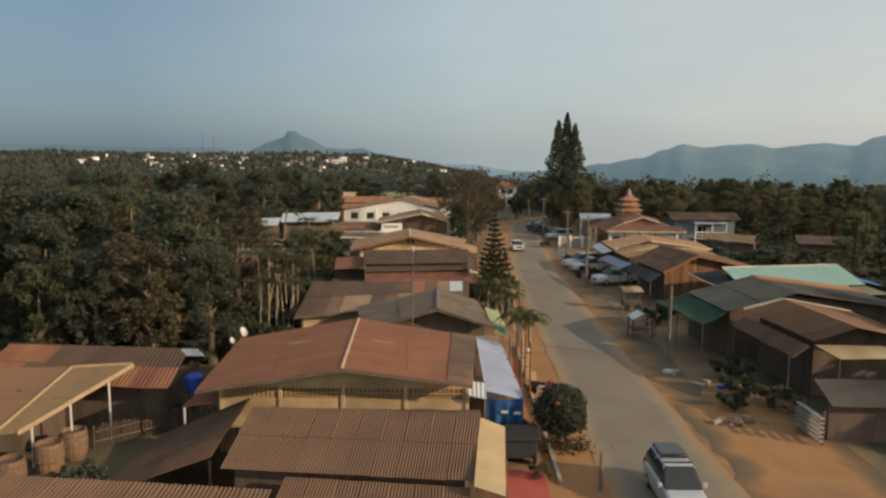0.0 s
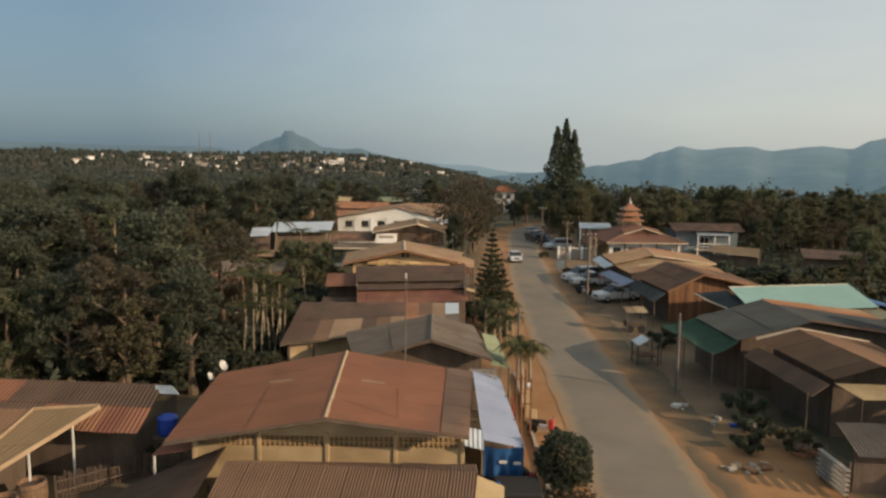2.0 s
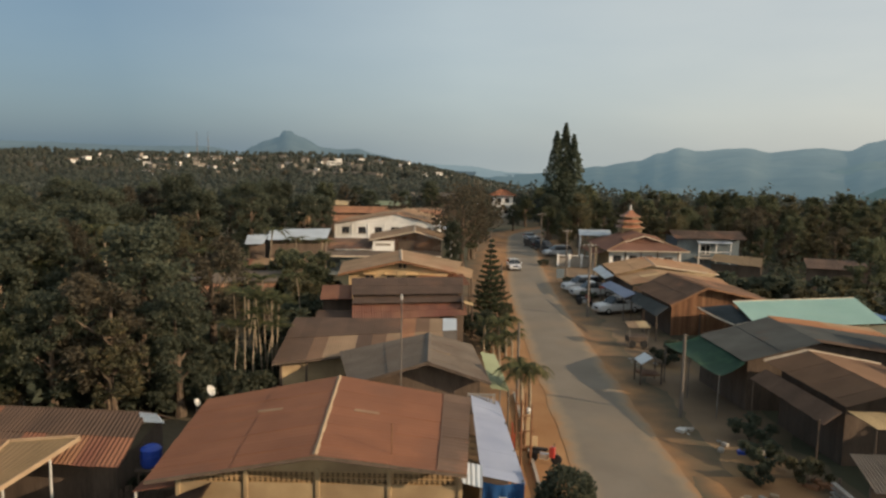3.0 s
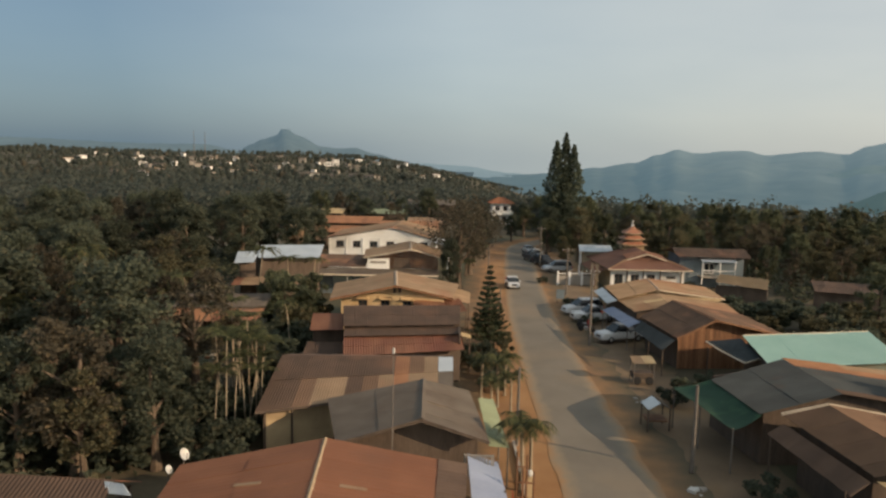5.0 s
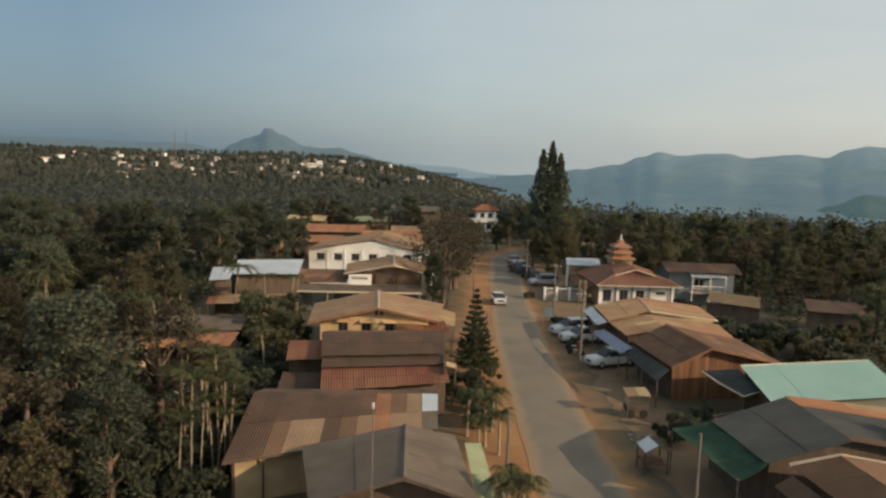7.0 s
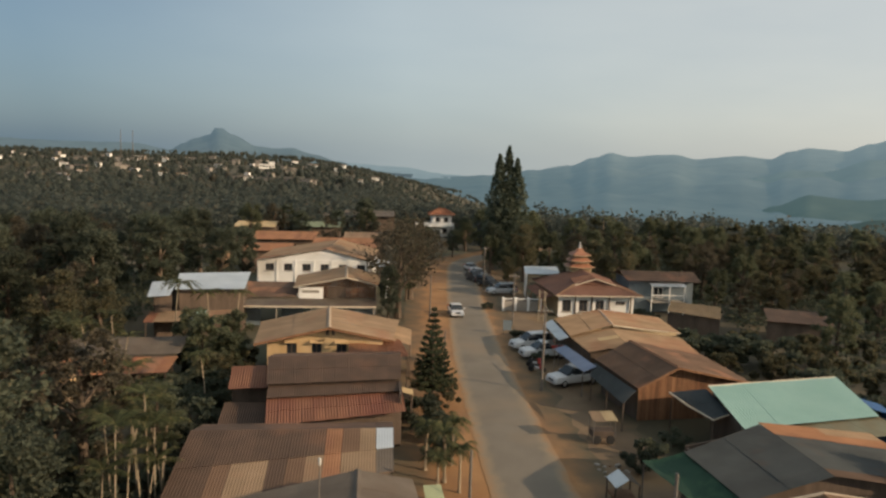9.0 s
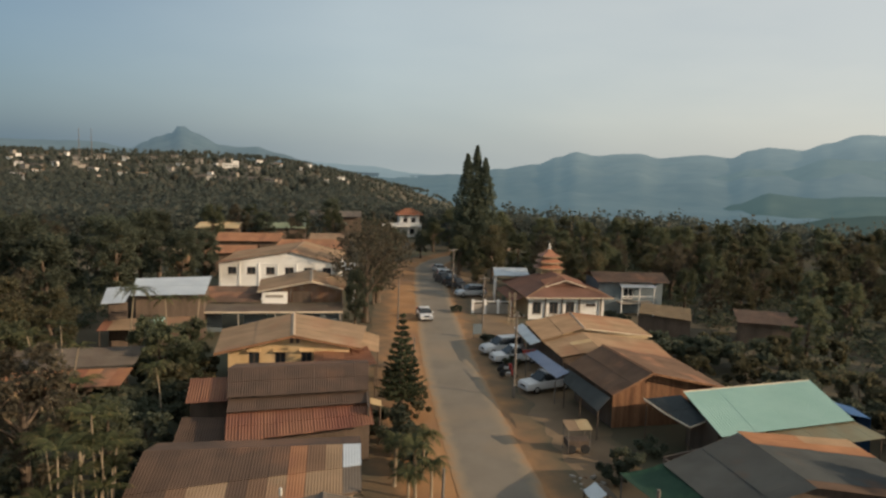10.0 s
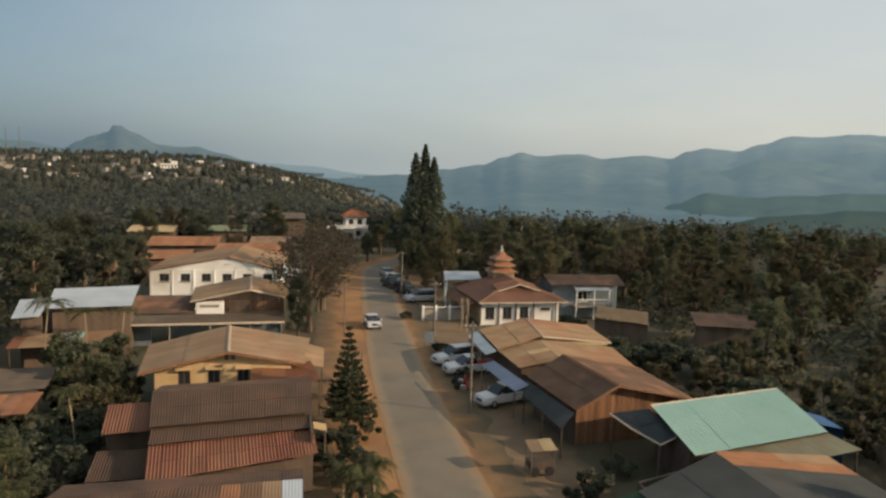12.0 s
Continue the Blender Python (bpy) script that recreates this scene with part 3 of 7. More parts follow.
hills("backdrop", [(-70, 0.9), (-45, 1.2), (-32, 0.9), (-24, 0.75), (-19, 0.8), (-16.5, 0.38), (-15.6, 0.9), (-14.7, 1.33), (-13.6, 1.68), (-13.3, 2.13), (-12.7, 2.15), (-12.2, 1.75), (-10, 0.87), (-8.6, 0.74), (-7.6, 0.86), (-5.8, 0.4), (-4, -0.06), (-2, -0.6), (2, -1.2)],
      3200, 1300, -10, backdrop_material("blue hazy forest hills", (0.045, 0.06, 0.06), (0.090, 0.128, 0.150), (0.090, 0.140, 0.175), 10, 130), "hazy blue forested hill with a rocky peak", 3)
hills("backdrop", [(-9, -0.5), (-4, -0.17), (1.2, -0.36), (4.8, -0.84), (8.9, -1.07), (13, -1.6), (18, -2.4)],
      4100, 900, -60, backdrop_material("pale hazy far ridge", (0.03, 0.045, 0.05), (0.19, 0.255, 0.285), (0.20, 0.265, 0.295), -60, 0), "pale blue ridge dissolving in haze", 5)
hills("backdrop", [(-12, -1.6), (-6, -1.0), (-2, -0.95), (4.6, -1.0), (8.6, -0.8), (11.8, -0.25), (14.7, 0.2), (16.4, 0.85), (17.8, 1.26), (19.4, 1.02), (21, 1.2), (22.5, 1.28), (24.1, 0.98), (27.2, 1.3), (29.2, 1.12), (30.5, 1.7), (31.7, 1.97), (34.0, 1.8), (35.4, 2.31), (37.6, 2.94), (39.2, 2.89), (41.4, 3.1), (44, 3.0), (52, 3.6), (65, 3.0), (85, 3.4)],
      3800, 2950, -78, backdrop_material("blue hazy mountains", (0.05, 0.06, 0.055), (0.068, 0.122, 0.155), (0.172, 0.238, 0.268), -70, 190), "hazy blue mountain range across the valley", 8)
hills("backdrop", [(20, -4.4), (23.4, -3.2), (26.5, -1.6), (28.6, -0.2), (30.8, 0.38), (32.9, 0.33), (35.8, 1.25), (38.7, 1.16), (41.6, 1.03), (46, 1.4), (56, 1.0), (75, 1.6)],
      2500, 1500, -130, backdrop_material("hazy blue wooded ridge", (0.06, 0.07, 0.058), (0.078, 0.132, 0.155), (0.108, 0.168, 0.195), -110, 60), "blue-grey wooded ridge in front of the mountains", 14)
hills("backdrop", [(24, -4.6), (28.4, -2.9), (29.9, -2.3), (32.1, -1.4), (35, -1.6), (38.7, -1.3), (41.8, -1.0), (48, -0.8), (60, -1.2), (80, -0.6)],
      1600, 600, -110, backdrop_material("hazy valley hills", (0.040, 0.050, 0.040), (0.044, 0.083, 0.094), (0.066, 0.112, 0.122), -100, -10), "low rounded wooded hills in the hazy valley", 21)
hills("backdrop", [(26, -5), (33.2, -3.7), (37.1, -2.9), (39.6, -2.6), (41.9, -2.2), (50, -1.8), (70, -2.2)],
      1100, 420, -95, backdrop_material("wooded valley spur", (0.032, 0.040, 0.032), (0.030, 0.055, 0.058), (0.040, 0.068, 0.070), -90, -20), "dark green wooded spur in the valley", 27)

# ---- houses west of the road ----


def V3(*p):
    return Vector(p)


def front_house():
    h = thing("house", (-3, 27, 0), "low house under a corrugated red-brown sheet roof", "house", "village houses")
    a, b, c, d = (-8.05, 30.6, 3.15), (1.38, 30.0, 3.15), (0.95, 25.3, 2.5), (-7.95, 26.1, 2.5)
    slope(h, a, b, c, d, "roof_clay", 0.95, 0.11, 0.018)
    slope(h, (-8.05, 30.65, 3.13), (1.38, 30.05, 3.13), (1.38, 31.6, 2.75), (-8.05, 31.6, 2.75), "roof_clay", 0.95, 0.11, 0.018)
    slope(h, (-5.6, 25.9, 2.3), (0.85, 25.2, 2.3), (0.7, 21.5, 1.75), (-5.7, 22.0, 1.75), "roof_clay", 0.95, 0.11, 0.018)
    slope(h, (1.35, 30.1, 3.0), (0.97, 24.6, 2.66), (2.0, 24.4, 2.42), (2.38, 30.1, 2.6), "roof_cream", 1.3, 0.2, 0.012)
    fascia(h, (0.98, 24.62, 2.64), (2.0, 24.42, 2.4), "wood", 0.22)
    wall(h, (-7.6, 26.6), (0.7, 26.0), 0, 2.35, "wood_dark")
    wall(h, (0.7, 26.0), (0.9, 30.6), 0, 2.6, "wood_dark")
    wall(h, (-7.6, 31.0), (-7.6, 26.6), 0, 2.6, "wood_dark")
    posts(h, [(2.0, 24.6), (2.2, 27.3), (2.3, 29.9)], 0, 2.45)
    posts(h, [(-5.5, 22.2), (-2.5, 21.9), (0.6, 21.7)], 0, 1.75)


def lean_roof_house():
    h = thing("shed", (-10, 23, 0), "low shed with a rusty brown sheet roof", "shed", "sheds")
    slope(h, (-15.5, 25.9, 2.25), (-5.9, 25.1, 2.2), (-5.9, 21.0, 1.7), (-15.5, 21.2, 1.7), "roof_clay", 0.95)
    # umber sheet and steep pitch stand in for the shade on this slope
    slope(h, (-8.6, 27.0, 2.5), (-9.0, 34.0, 2.5), (-13.0, 33.2, 0.85), (-13.2, 27.0, 0.85), "roof_umber", 0.95)
    posts(h, [(-12.9, 33.0), (-13.0, 30.0), (-13.0, 27.2)], 0, 0.87)
    posts(h, [(-8.8, 33.8), (-8.7, 30.5), (-8.7, 27.2)], 0, 2.3)
    wall(h, (-15.2, 25.2), (-9.6, 25.0), 0, 1.95, "wood_dark")
    posts(h, [(-15.2, 21.4), (-12, 21.4), (-9, 21.4), (-6.1, 21.3)], 0, 1.7)


def big_house():
    h = thing("house", (-4.8, 37, 0), "long house with a broad red-brown roof and cream wall", "house", "village houses")
    r0, r1 = (-4.55, 31.9, 4.42), (-5.1, 41.7, 4.42)
    slope(h, r1, r0, (-10.7, 31.3, 3.58), (-11.4, 40.3, 3.58), "roof_brown", 1.05, 0.3, 0.006)
    slope(h, r0, r1, (1.5, 41.0, 3.6), (1.12, 32.3, 3.6), "roof_brown", 1.05, 0.3, 0.006)
    ridge_cap(h, r0, r1, "board_tan", 0.26, lift=0.085)
    for a, b in ((r0, (-10.7, 31.3, 3.58)), (r0, (1.12, 32.3, 3.6))):
        fascia(h, a, b, "wood_dark", 0.14)
    # overlay of darker sheet along the road-side eave, pale skylights, a thin vent pipe
    slope(h, (0.0, 32.25, 3.80), (0.2, 41.1, 3.80), (1.52, 41.0, 3.63), (1.14, 32.3, 3.63), "roof_dark", 1.05, 0.3, 0.006)
    for x, y, sg in ((-7.6, 37.5, -1), (-3.2, 37.1, 1)):
        z = 4.47 - abs(x + 4.85) * 0.136
        part("skylight", beam((x - 0.55, y, z + sg * 0.075), (x + 0.55, y, z - sg * 0.075), 0.22, 0.03), M["roof_tan"], h, "pale translucent strip")
    part("vent_pipe", tube([(-1.78, 33.0, 3.9), (-1.78, 33.0, 5.3)], [0.03, 0.03], 6), M["wood"], h)
    # front wall: a band of vent blocks between piers
    y0 = 33.5
    wall(h, (-10.3, y0), (0.9, y0), 0, 2.55, "wall_cream")
    wall(h, (-10.3, y0), (0.9, y0), 3.05, 3.5, "wall_cream", peak=(5.6, 4.2), name="gable_wall")
    block_v, block_f = join(box(-0.1, 0.1, 0, 0.1, 0, 0.03), box(-0.1, 0.1, 0, 0.1, 0.21, 0.24), box(-0.1, -0.07, 0, 0.1, 0.03, 0.21), box(0.07, 0.1, 0, 0.1, 0.03, 0.21), box(-0.07, 0.07, 0.03, 0.07, 0.1, 0.13))
    bm = mesh_from("vent_block", block_v, block_f, M["block"])
    base = Vector(h.location)
    for row in range(2):
        for i in range(54):
            o = new("vent_block", bm)
            o.parent, o.location = h, Vector((-10.15 + i * 0.207, y0 + 0.01, 2.56 + row * 0.245)) - base
    for x in (-10.3, -7.6, -4.75, -1.9, 0.9):
        part("pier", box(x - 0.09, x + 0.09, y0 - 0.07, y0 + 0.14, 0, 3.2, 0.02), M["wall_cream"], h)
    # added dark board stands in for the unlit interior behind the blocks
    part("dark_lining", box(-10.2, 0.8, y0 + 0.5, y0 + 0.56, 2.5, 3.1), M["wood_dark"], h)
    wall(h, (0.9, y0), (1.2, 40.6), 0, 3.5, "wall_cream")
    wall(h, (-10.9, 40.0), (-10.3, y0), 0, 3.5, "wall_cream")
    wall(h, (1.2, 40.6), (-10.9, 40.0), 0, 3.5, "wall_cream", peak=(6.0, 4.2))
    # lean-to at the side
    slope(h, (-11.9, 35.4, 2.3), (-10.4, 35.6, 2.6), (-10.4, 33.6, 2.3), (-12.2, 33.6, 2.0), "roof_rust", 0.9)
    posts(h, [(-12.1, 33.7)], 0, 2.0, "plastic_white", 0.06)


def shop_awning():
    h = thing("shop_stall", (2.7, 39, 0), "roadside stall under a pale blue corrugated awning", "stall")
    slope(h, (1.62, 43.8, 2.95), (1.75, 33.9, 2.85), (3.6, 34.3, 2.3), (3.2, 44.4, 2.3), "roof_blue", 0.9, 0.22, 0.02)
    slope(h, (0.95, 34.6, 3.12), (1.8, 34.5, 3.0), (1.75, 33.0, 2.75), (0.95, 33.1, 2.9), "roof_white", 0.85, 0.2, 0.02)
    posts(h, [(3.5, 34.5), (3.4, 37.5), (3.3, 41), (3.2, 44.2), (1.75, 34.1)], 0, 2.4, "pole", 0.05)
    v, f, n = [], [], 16
    for i in range(n + 1):
        t = i / n
        for j in range(5):
            s = j / 4
            v.append((1.85 + 1.7 * t, 34.25 + 0.10 * math.sin(t * 19) * s + 0.05 * math.sin(t * 7 + 2), 2.38 - 1.35 * s - 0.08 * math.sin(t * 3.14)))
    k = len(v)
    v += [(a, b + 0.012, c) for a, b, c in v]
    for i in range(n):
        for j in range(4):
            p = i * 5 + j
            f += [(p, p + 1, p + 6, p + 5), (k + p, k + p + 5, k + p + 6, k + p + 1)]
    part("tarpaulin", (v, f), M["tarp"], h, "blue tarpaulin hanging as a screen")
    part("counter", box(2.0, 3.2, 36, 41, 0, 0.85, 0.02), M["wood_dark"], h)
    for x, z in ((2.5, 2.25), (3.1, 2.2)):
        part("emblem", box(x, x + 0.32, 34.1, 34.115, z - 0.55, z - 0.42), M["plastic_white"], h, "pale printed bar")
    for i, (y, z) in enumerate(((39.6, 1.6), (40.6, 1.7))):
        part("banner", box(3.62, 3.64, y, y + 0.4, z - 0.9, z + 0.7), M["red_cloth"], h, "red cloth banner")


def grey_house():
    h = thing("house", (-1.5, 47, 0), "small house with a weathered grey-brown gable roof", "house", "village houses")
    r0, r1 = (-0.72, 44.4, 4.45), (-0.85, 51.0, 4.45)
    slope(h, r1, r0, (-5.0, 44.0, 3.25), (-6.5, 50.6, 3.25), "roof_grey", 1.0, 0.2, 0.012)
    slope(h, r0, r1, (1.95, 51.9, 3.5), (2.75, 44.3, 3.4), "roof_grey", 1.0, 0.2, 0.012)
    ridge_cap(h, r0, r1, "roof_grey", lift=0.09)
    for a, b in ((r0, (-5.0, 44.0, 3.25)), (r0, (2.75, 44.3, 3.4))):
        fascia(h, a, b, "wood_dark", 0.16)
    wall(h, (-4.6, 45.3), (2.2, 45.3), 0, 3.3, "wood_dark", peak=(3.85, 4.3))
    wall(h, (2.2, 45.3), (2.0, 51.2), 0, 3.4, "wood_dark")
    wall(h, (-5.9, 50.2), (-4.6, 45.3), 0, 3.2, "wood_dark")
    slope(h, (2.55, 52.6, 2.85), (2.8, 45.2, 2.8), (3.95, 46.2, 2.3), (3.6, 53.8, 2.35), "roof_green", 0.85, 0.15, 0.02)
    posts(h, [(3.9, 46.4), (3.7, 50), (3.55, 53.6)], 0, 2.3, "pole", 0.05)
    # lattice screen beside the gable
    for i in range(9):
        part("slat", box(1.5 + i * 0.16, 1.56 + i * 0.16, 43.5, 43.54, 1.9, 3.0), M["concrete"], h)
    part("screen_rail", box(1.45, 2.95, 43.54, 43.58, 2.9, 3.0), M["concrete"], h)
    part("screen_rail", box(1.45, 2.95, 43.54, 43.58, 1.9, 2.0), M["concrete"], h)
    part("screen_post", box(1.45, 1.52, 43.58, 43.66, 0, 3.0), M["concrete"], h)
    part("screen_post", box(2.88, 2.95, 43.58, 43.66, 0, 3.0), M["concrete"], h)


def rusty_house():
    h = thing("house", (-5, 54, 0), "long low house under a patched rusty sheet roof", "house", "village houses")
    patches = {(1, 2): "roof_clay", (1, 3): "roof_tan", (1, 4): "roof_tan", (1, 6): "roof_clay", (1, 7): "roof_tan", (0, 8): "roof_orange", (0, 9): "roof_clay", (0, 10): "roof_tan", (1, 8): "roof_orange", (1, 9): "roof_tan", (1, 10): "roof_tan", (0, 11): "roof_white", (1, 11): "roof_grey"}
    slope(h, (-10.9, 58.1, 3.7), (1.0, 58.6, 3.7), (1.0, 54.2, 3.0), (-10.5, 49.4, 2.75), "roof_umber", 0.98, 0.16, 0.009, patches=patches)
    slope(h, (-10.9, 58.15, 3.68), (1.0, 58.65, 3.68), (1.0, 61.5, 3.0), (-10.9, 61, 3.0), "roof_umber", 0.98, 0.16, 0.009)
    wall(h, (-10.2, 50.2), (0.6, 54.9), 0, 2.7, "wall_cream")
    wall(h, (0.6, 54.9), (0.6, 60.8), 0, 2.9, "wood_dark")
    wall(h, (-10.4, 60.6), (-10.2, 50.2), 0, 2.7, "wood_dark")
    posts(h, [(-8.6, 50.6), (-6.2, 51.5), (-3.8, 52.5)], 0, 2.65, "wood_dark", 0.07)
    fascia(h, (-10.5, 49.38, 2.73), (1.0, 54.18, 2.98), "wood_dark", 0.12)


def tiered_house():
    h = thing("house", (-3, 67, 0), "house with three stepped rows of brown and rust-red roofing", "house", "village houses")
    slope(h, (-8.5, 71.0, 4.6), (1.75, 72.3, 4.6), (1.65, 67.9, 3.9), (-7.85, 66.4, 3.9), "roof_umber", 0.95, 0.15, 0.018)
    slope(h, (-7.78, 66.7, 3.68), (1.68, 68.2, 3.68), (1.75, 66.4, 3.48), (-7.6, 64.7, 3.48), "roof_umber", 0.95, 0.15, 0.018)
    slope(h, (-7.62, 64.95, 3.3), (1.78, 66.7, 3.3), (1.97, 63.9, 2.84), (-7.1, 61.1, 2.84), "roof_rust", 0.8, 0.19, 0.022)
    slope(h, (-8.5, 71.05, 4.58), (1.75, 72.35, 4.58), (1.75, 75.6, 3.9), (-8.5, 74.6, 3.9), "roof_umber", 0.95, 0.15, 0.018)
    slope(h, (-11.1, 70.6, 3.95), (-8.3, 70.8, 4.0), (-7.95, 67.2, 3.4), (-10.7, 67.1, 3.3), "roof_rust", 0.9, 0.18, 0.022)
    wall(h, (-7.2, 62.2), (1.7, 64.9), 0, 2.8, "wood_dark")
    wall(h, (-7.8, 66.75), (1.64, 68.25), 3.2, 3.86, "wood_dark", name="clerestory_wall")
    wall(h, (-7.55, 65.05), (1.74, 66.8), 2.8, 3.44, "wood_dark", name="clerestory_wall")
    wall(h, (1.7, 64.9), (1.6, 75), 0, 3.7, "wood_dark")
    wall(h, (-8.2, 74.2), (-7.2, 62.2), 0, 2.9, "wood_dark")
    wall(h, (-10.6, 68), (-8.0, 68), 0, 3.2, "wood_dark")
    part("water_tank", lathe([(0.55, 0), (0.6, 0.1), (0.6, 1.1), (0.5, 1.25), (0.15, 1.3)], (-9.8, 64.6, 0.0)), M["concrete"], h, "grey concrete water jar")
    slope(h, (-10.8, 66.6, 2.5), (-7.6, 66.6, 2.5), (-7.4, 63.4, 2.1), (-10.6, 63.2, 2.1), "roof_umber", 0.9)
    posts(h, [(-10.5, 63.4), (-9, 63.4)], 0, 2.1)
    slope(h, (1.75, 68.2, 3.2), (1.75, 67.0, 3.2), (2.6, 67.0, 3.0), (2.6, 68.2, 3.0), "roof_cream", 0.9)
    posts(h, [(2.5, 67.2), (2.5, 68.0)], 0, 3.0)


def yellow_house():
    h = thing("house", (-4.5, 83, 0), "yellow rendered house with a tan gable roof and shuttered windows", "house", "village houses")
    r0, r1 = (-4.4, 78.3, 5.25), (-5.05, 87.2, 5.25)
    slope(h, r1, r0, (-10.8, 77.8, 3.85), (-11.6, 86.4, 3.85), "roof_tan", 1.0, 0.2, 0.012)
    slope(h, r0, r1, (1.95, 87.3, 3.95), (1.2, 79.2, 3.95), "roof_tan", 1.0, 0.2, 0.012)
    ridge_cap(h, r0, r1, "ridge", lift=0.09)
    for a, b in ((r0, (-10.8, 77.8, 3.85)), (r0, (1.2, 79.2, 3.95))):
        fascia(h, a, b, "wood", 0.2)
    ops = [(1.7, 2.6, 2.35, 3.55), (3.9, 4.8, 2.35, 3.55), (6.1, 7.0, 2.35, 3.55)]
    w = wall(h, (-9.9, 79.3), (0.3, 79.3), 0, 3.85, "wall_yellow", ops, peak=(5.35, 5.05))
    for o in ops:
        window(h, w, *o, hood="wall_yellow")
    for x in (-4.75, -4.25):
        part("gable_vent", box(x, x + 0.3, 79.22, 79.32, 4.35, 4.8, 0.02), M["wood_dark"], h, "dark louvred vent")
    wall(h, (0.3, 79.3), (0.6, 86.8), 0, 3.9, "wall_yellow")
    wall(h, (-10.6, 86.2), (-9.9, 79.3), 0, 3.85, "wall_yellow")
    slope(h, (-2.7, 79.1, 3.62), (-0.2, 79.9, 3.62), (0.0, 75.9, 3.0), (-2.6, 75.4, 3.0), "roof_orange", 0.9)
    slope(h, (-0.2, 79.9, 3.62), (1.9, 81.2, 3.55), (2.6, 77.6, 3.0), (0.0, 75.9, 3.0), "roof_brown", 0.9)
    posts(h, [(-2.5, 75.6), (0.0, 76.0), (2.5, 77.8)], 0, 3.0)
    slope(h, (1.3, 86.8, 3.7), (0.9, 80.5, 3.7), (2.9, 80.9, 3.1), (3.2, 86.8, 3.1), "roof_tan", 1.0)
    posts(h, [(2.8, 81), (3.1, 86.6)], 0, 3.1)


def plank_house():
    h = thing("house", (-5, 105, 0), "two-storey house with brown plank upper wall and white bay", "house", "village houses")
    r0, r1 = (-4.1, 100.9, 6.05), (-4.6, 110, 6.05)
    slope(h, r1, r0, (-10.3, 101.2, 4.75), (-10.9, 109.6, 4.75), "roof_tan", 1.0, 0.2, 0.012)
    slope(h, r0, r1, (-0.1, 111, 4.85), (-0.2, 103.0, 4.75), "roof_tan", 1.0, 0.2, 0.012)
    ridge_cap(h, r0, r1, "ridge", lift=0.09)
    for a, b in ((r0, (-10.3, 101.2, 4.75)), (r0, (-0.2, 103.0, 4.75))):
        fascia(h, a, b, "fascia", 0.14)
    boards(h, (-9.9, 102.3), (-0.6, 103.2), 3.2, 4.75, "wood", 0.25, peak=(5.7, 5.9))
    part("bay", box(-9.8, -6.95, 101.7, 102.25, 3.25, 4.55, 0.03), M["wall_white"], h, "white rendered bay")
    part("bay_window", box(-9.4, -7.4, 101.66, 101.7, 3.95, 4.25), M["concrete"], h, "grey slatted window strip")
    part("shutter_panel", box(-6.4, -4.2, 102.3, 102.38, 3.3, 4.6), M["wood_dark"], h, "dark timber shutters")
    slope(h, (-16.6, 106.6, 4.35), (-10.2, 106.8, 4.35), (-10.0, 101.6, 3.45), (-16.8, 101.2, 3.4), "roof_dark", 1.0)
    slope(h, (-16.6, 101.6, 3.25), (-0.4, 102.7, 3.25), (-0.5, 98.9, 2.95), (-16.4, 98.2, 2.95), "roof_grey", 1.0)
    fascia(h, (-16.4, 98.15, 2.98), (-0.5, 98.85, 2.98), "fascia", 0.2)
    wall(h, (-16.2, 101.0), (-0.6, 101.9), 0, 3.0, "wall_blue", [(2, 4.5, 0, 2.2), (7, 10, 0, 2.3)])
    wall(h, (-0.6, 101.9), (-0.6, 110), 0, 4.7, "wood_dark")
    posts(h, [(-16, 98.5), (-12, 98.7), (-8, 98.8), (-4, 99), (-0.8, 99)], 0, 2.9, "concrete", 0.08)


def white_hall():
    h = thing("hall", (-9.5, 129, 0), "large white hall with a brown roof and square windows", "hall")
    r0, r1 = (-8.0, 119.6, 7.0), (-7.0, 133, 7.0)
    slope(h, r1, r0, (-18.2, 119.5, 5.25), (-17.5, 133, 5.25), "roof_tan", 1.6, 0.3, 0.02)
    slope(h, r0, r1, (-0.3, 133, 5.4), (-1.4, 119.6, 5.4), "roof_tan", 1.6, 0.3, 0.02)
    ridge_cap(h, r0, r1, "roof_tan", lift=0.1)
    ops = [(1.3 + 2.62 * i - 0.1, 2.5 + 2.62 * i - 0.1, 3.75, 4.75) for i in range(6)]
    w = wall(h, (-17.9, 120), (-1.9, 120), 0, 5.2, "wall_white", ops, peak=(9.8, 6.88))
    for o in ops:
        window(h, w, *o, frame_mat="wood_dark")
    for i in range(7):
        x = -17.7 + 2.62 * i
        part("pier", box(x - 0.14, x + 0.14, 119.9, 120, 0, 5.3, 0.03), M["wall_white"], h)
    part("string_course", box(-17.9, -1.9, 119.93, 120, 5.15, 5.27), M["wall_white"], h)
    wall(h, (-1.9, 120), (-0.9, 132.6), 0, 5.2, "wall_white")
    wall(h, (-17.4, 132.6), (-17.9, 120), 0, 5.2, "wall_white")
    slope(h, (-1.5, 127, 4.8), (-1.8, 119.8, 4.8), (0.9, 119.8, 4.4), (1.2, 127, 4.4), "roof_white", 1.2)
    posts(h, [(0.8, 120), (1.0, 123.5), (1.1, 126.8)], 0, 4.4, "wall_white", 0.1)


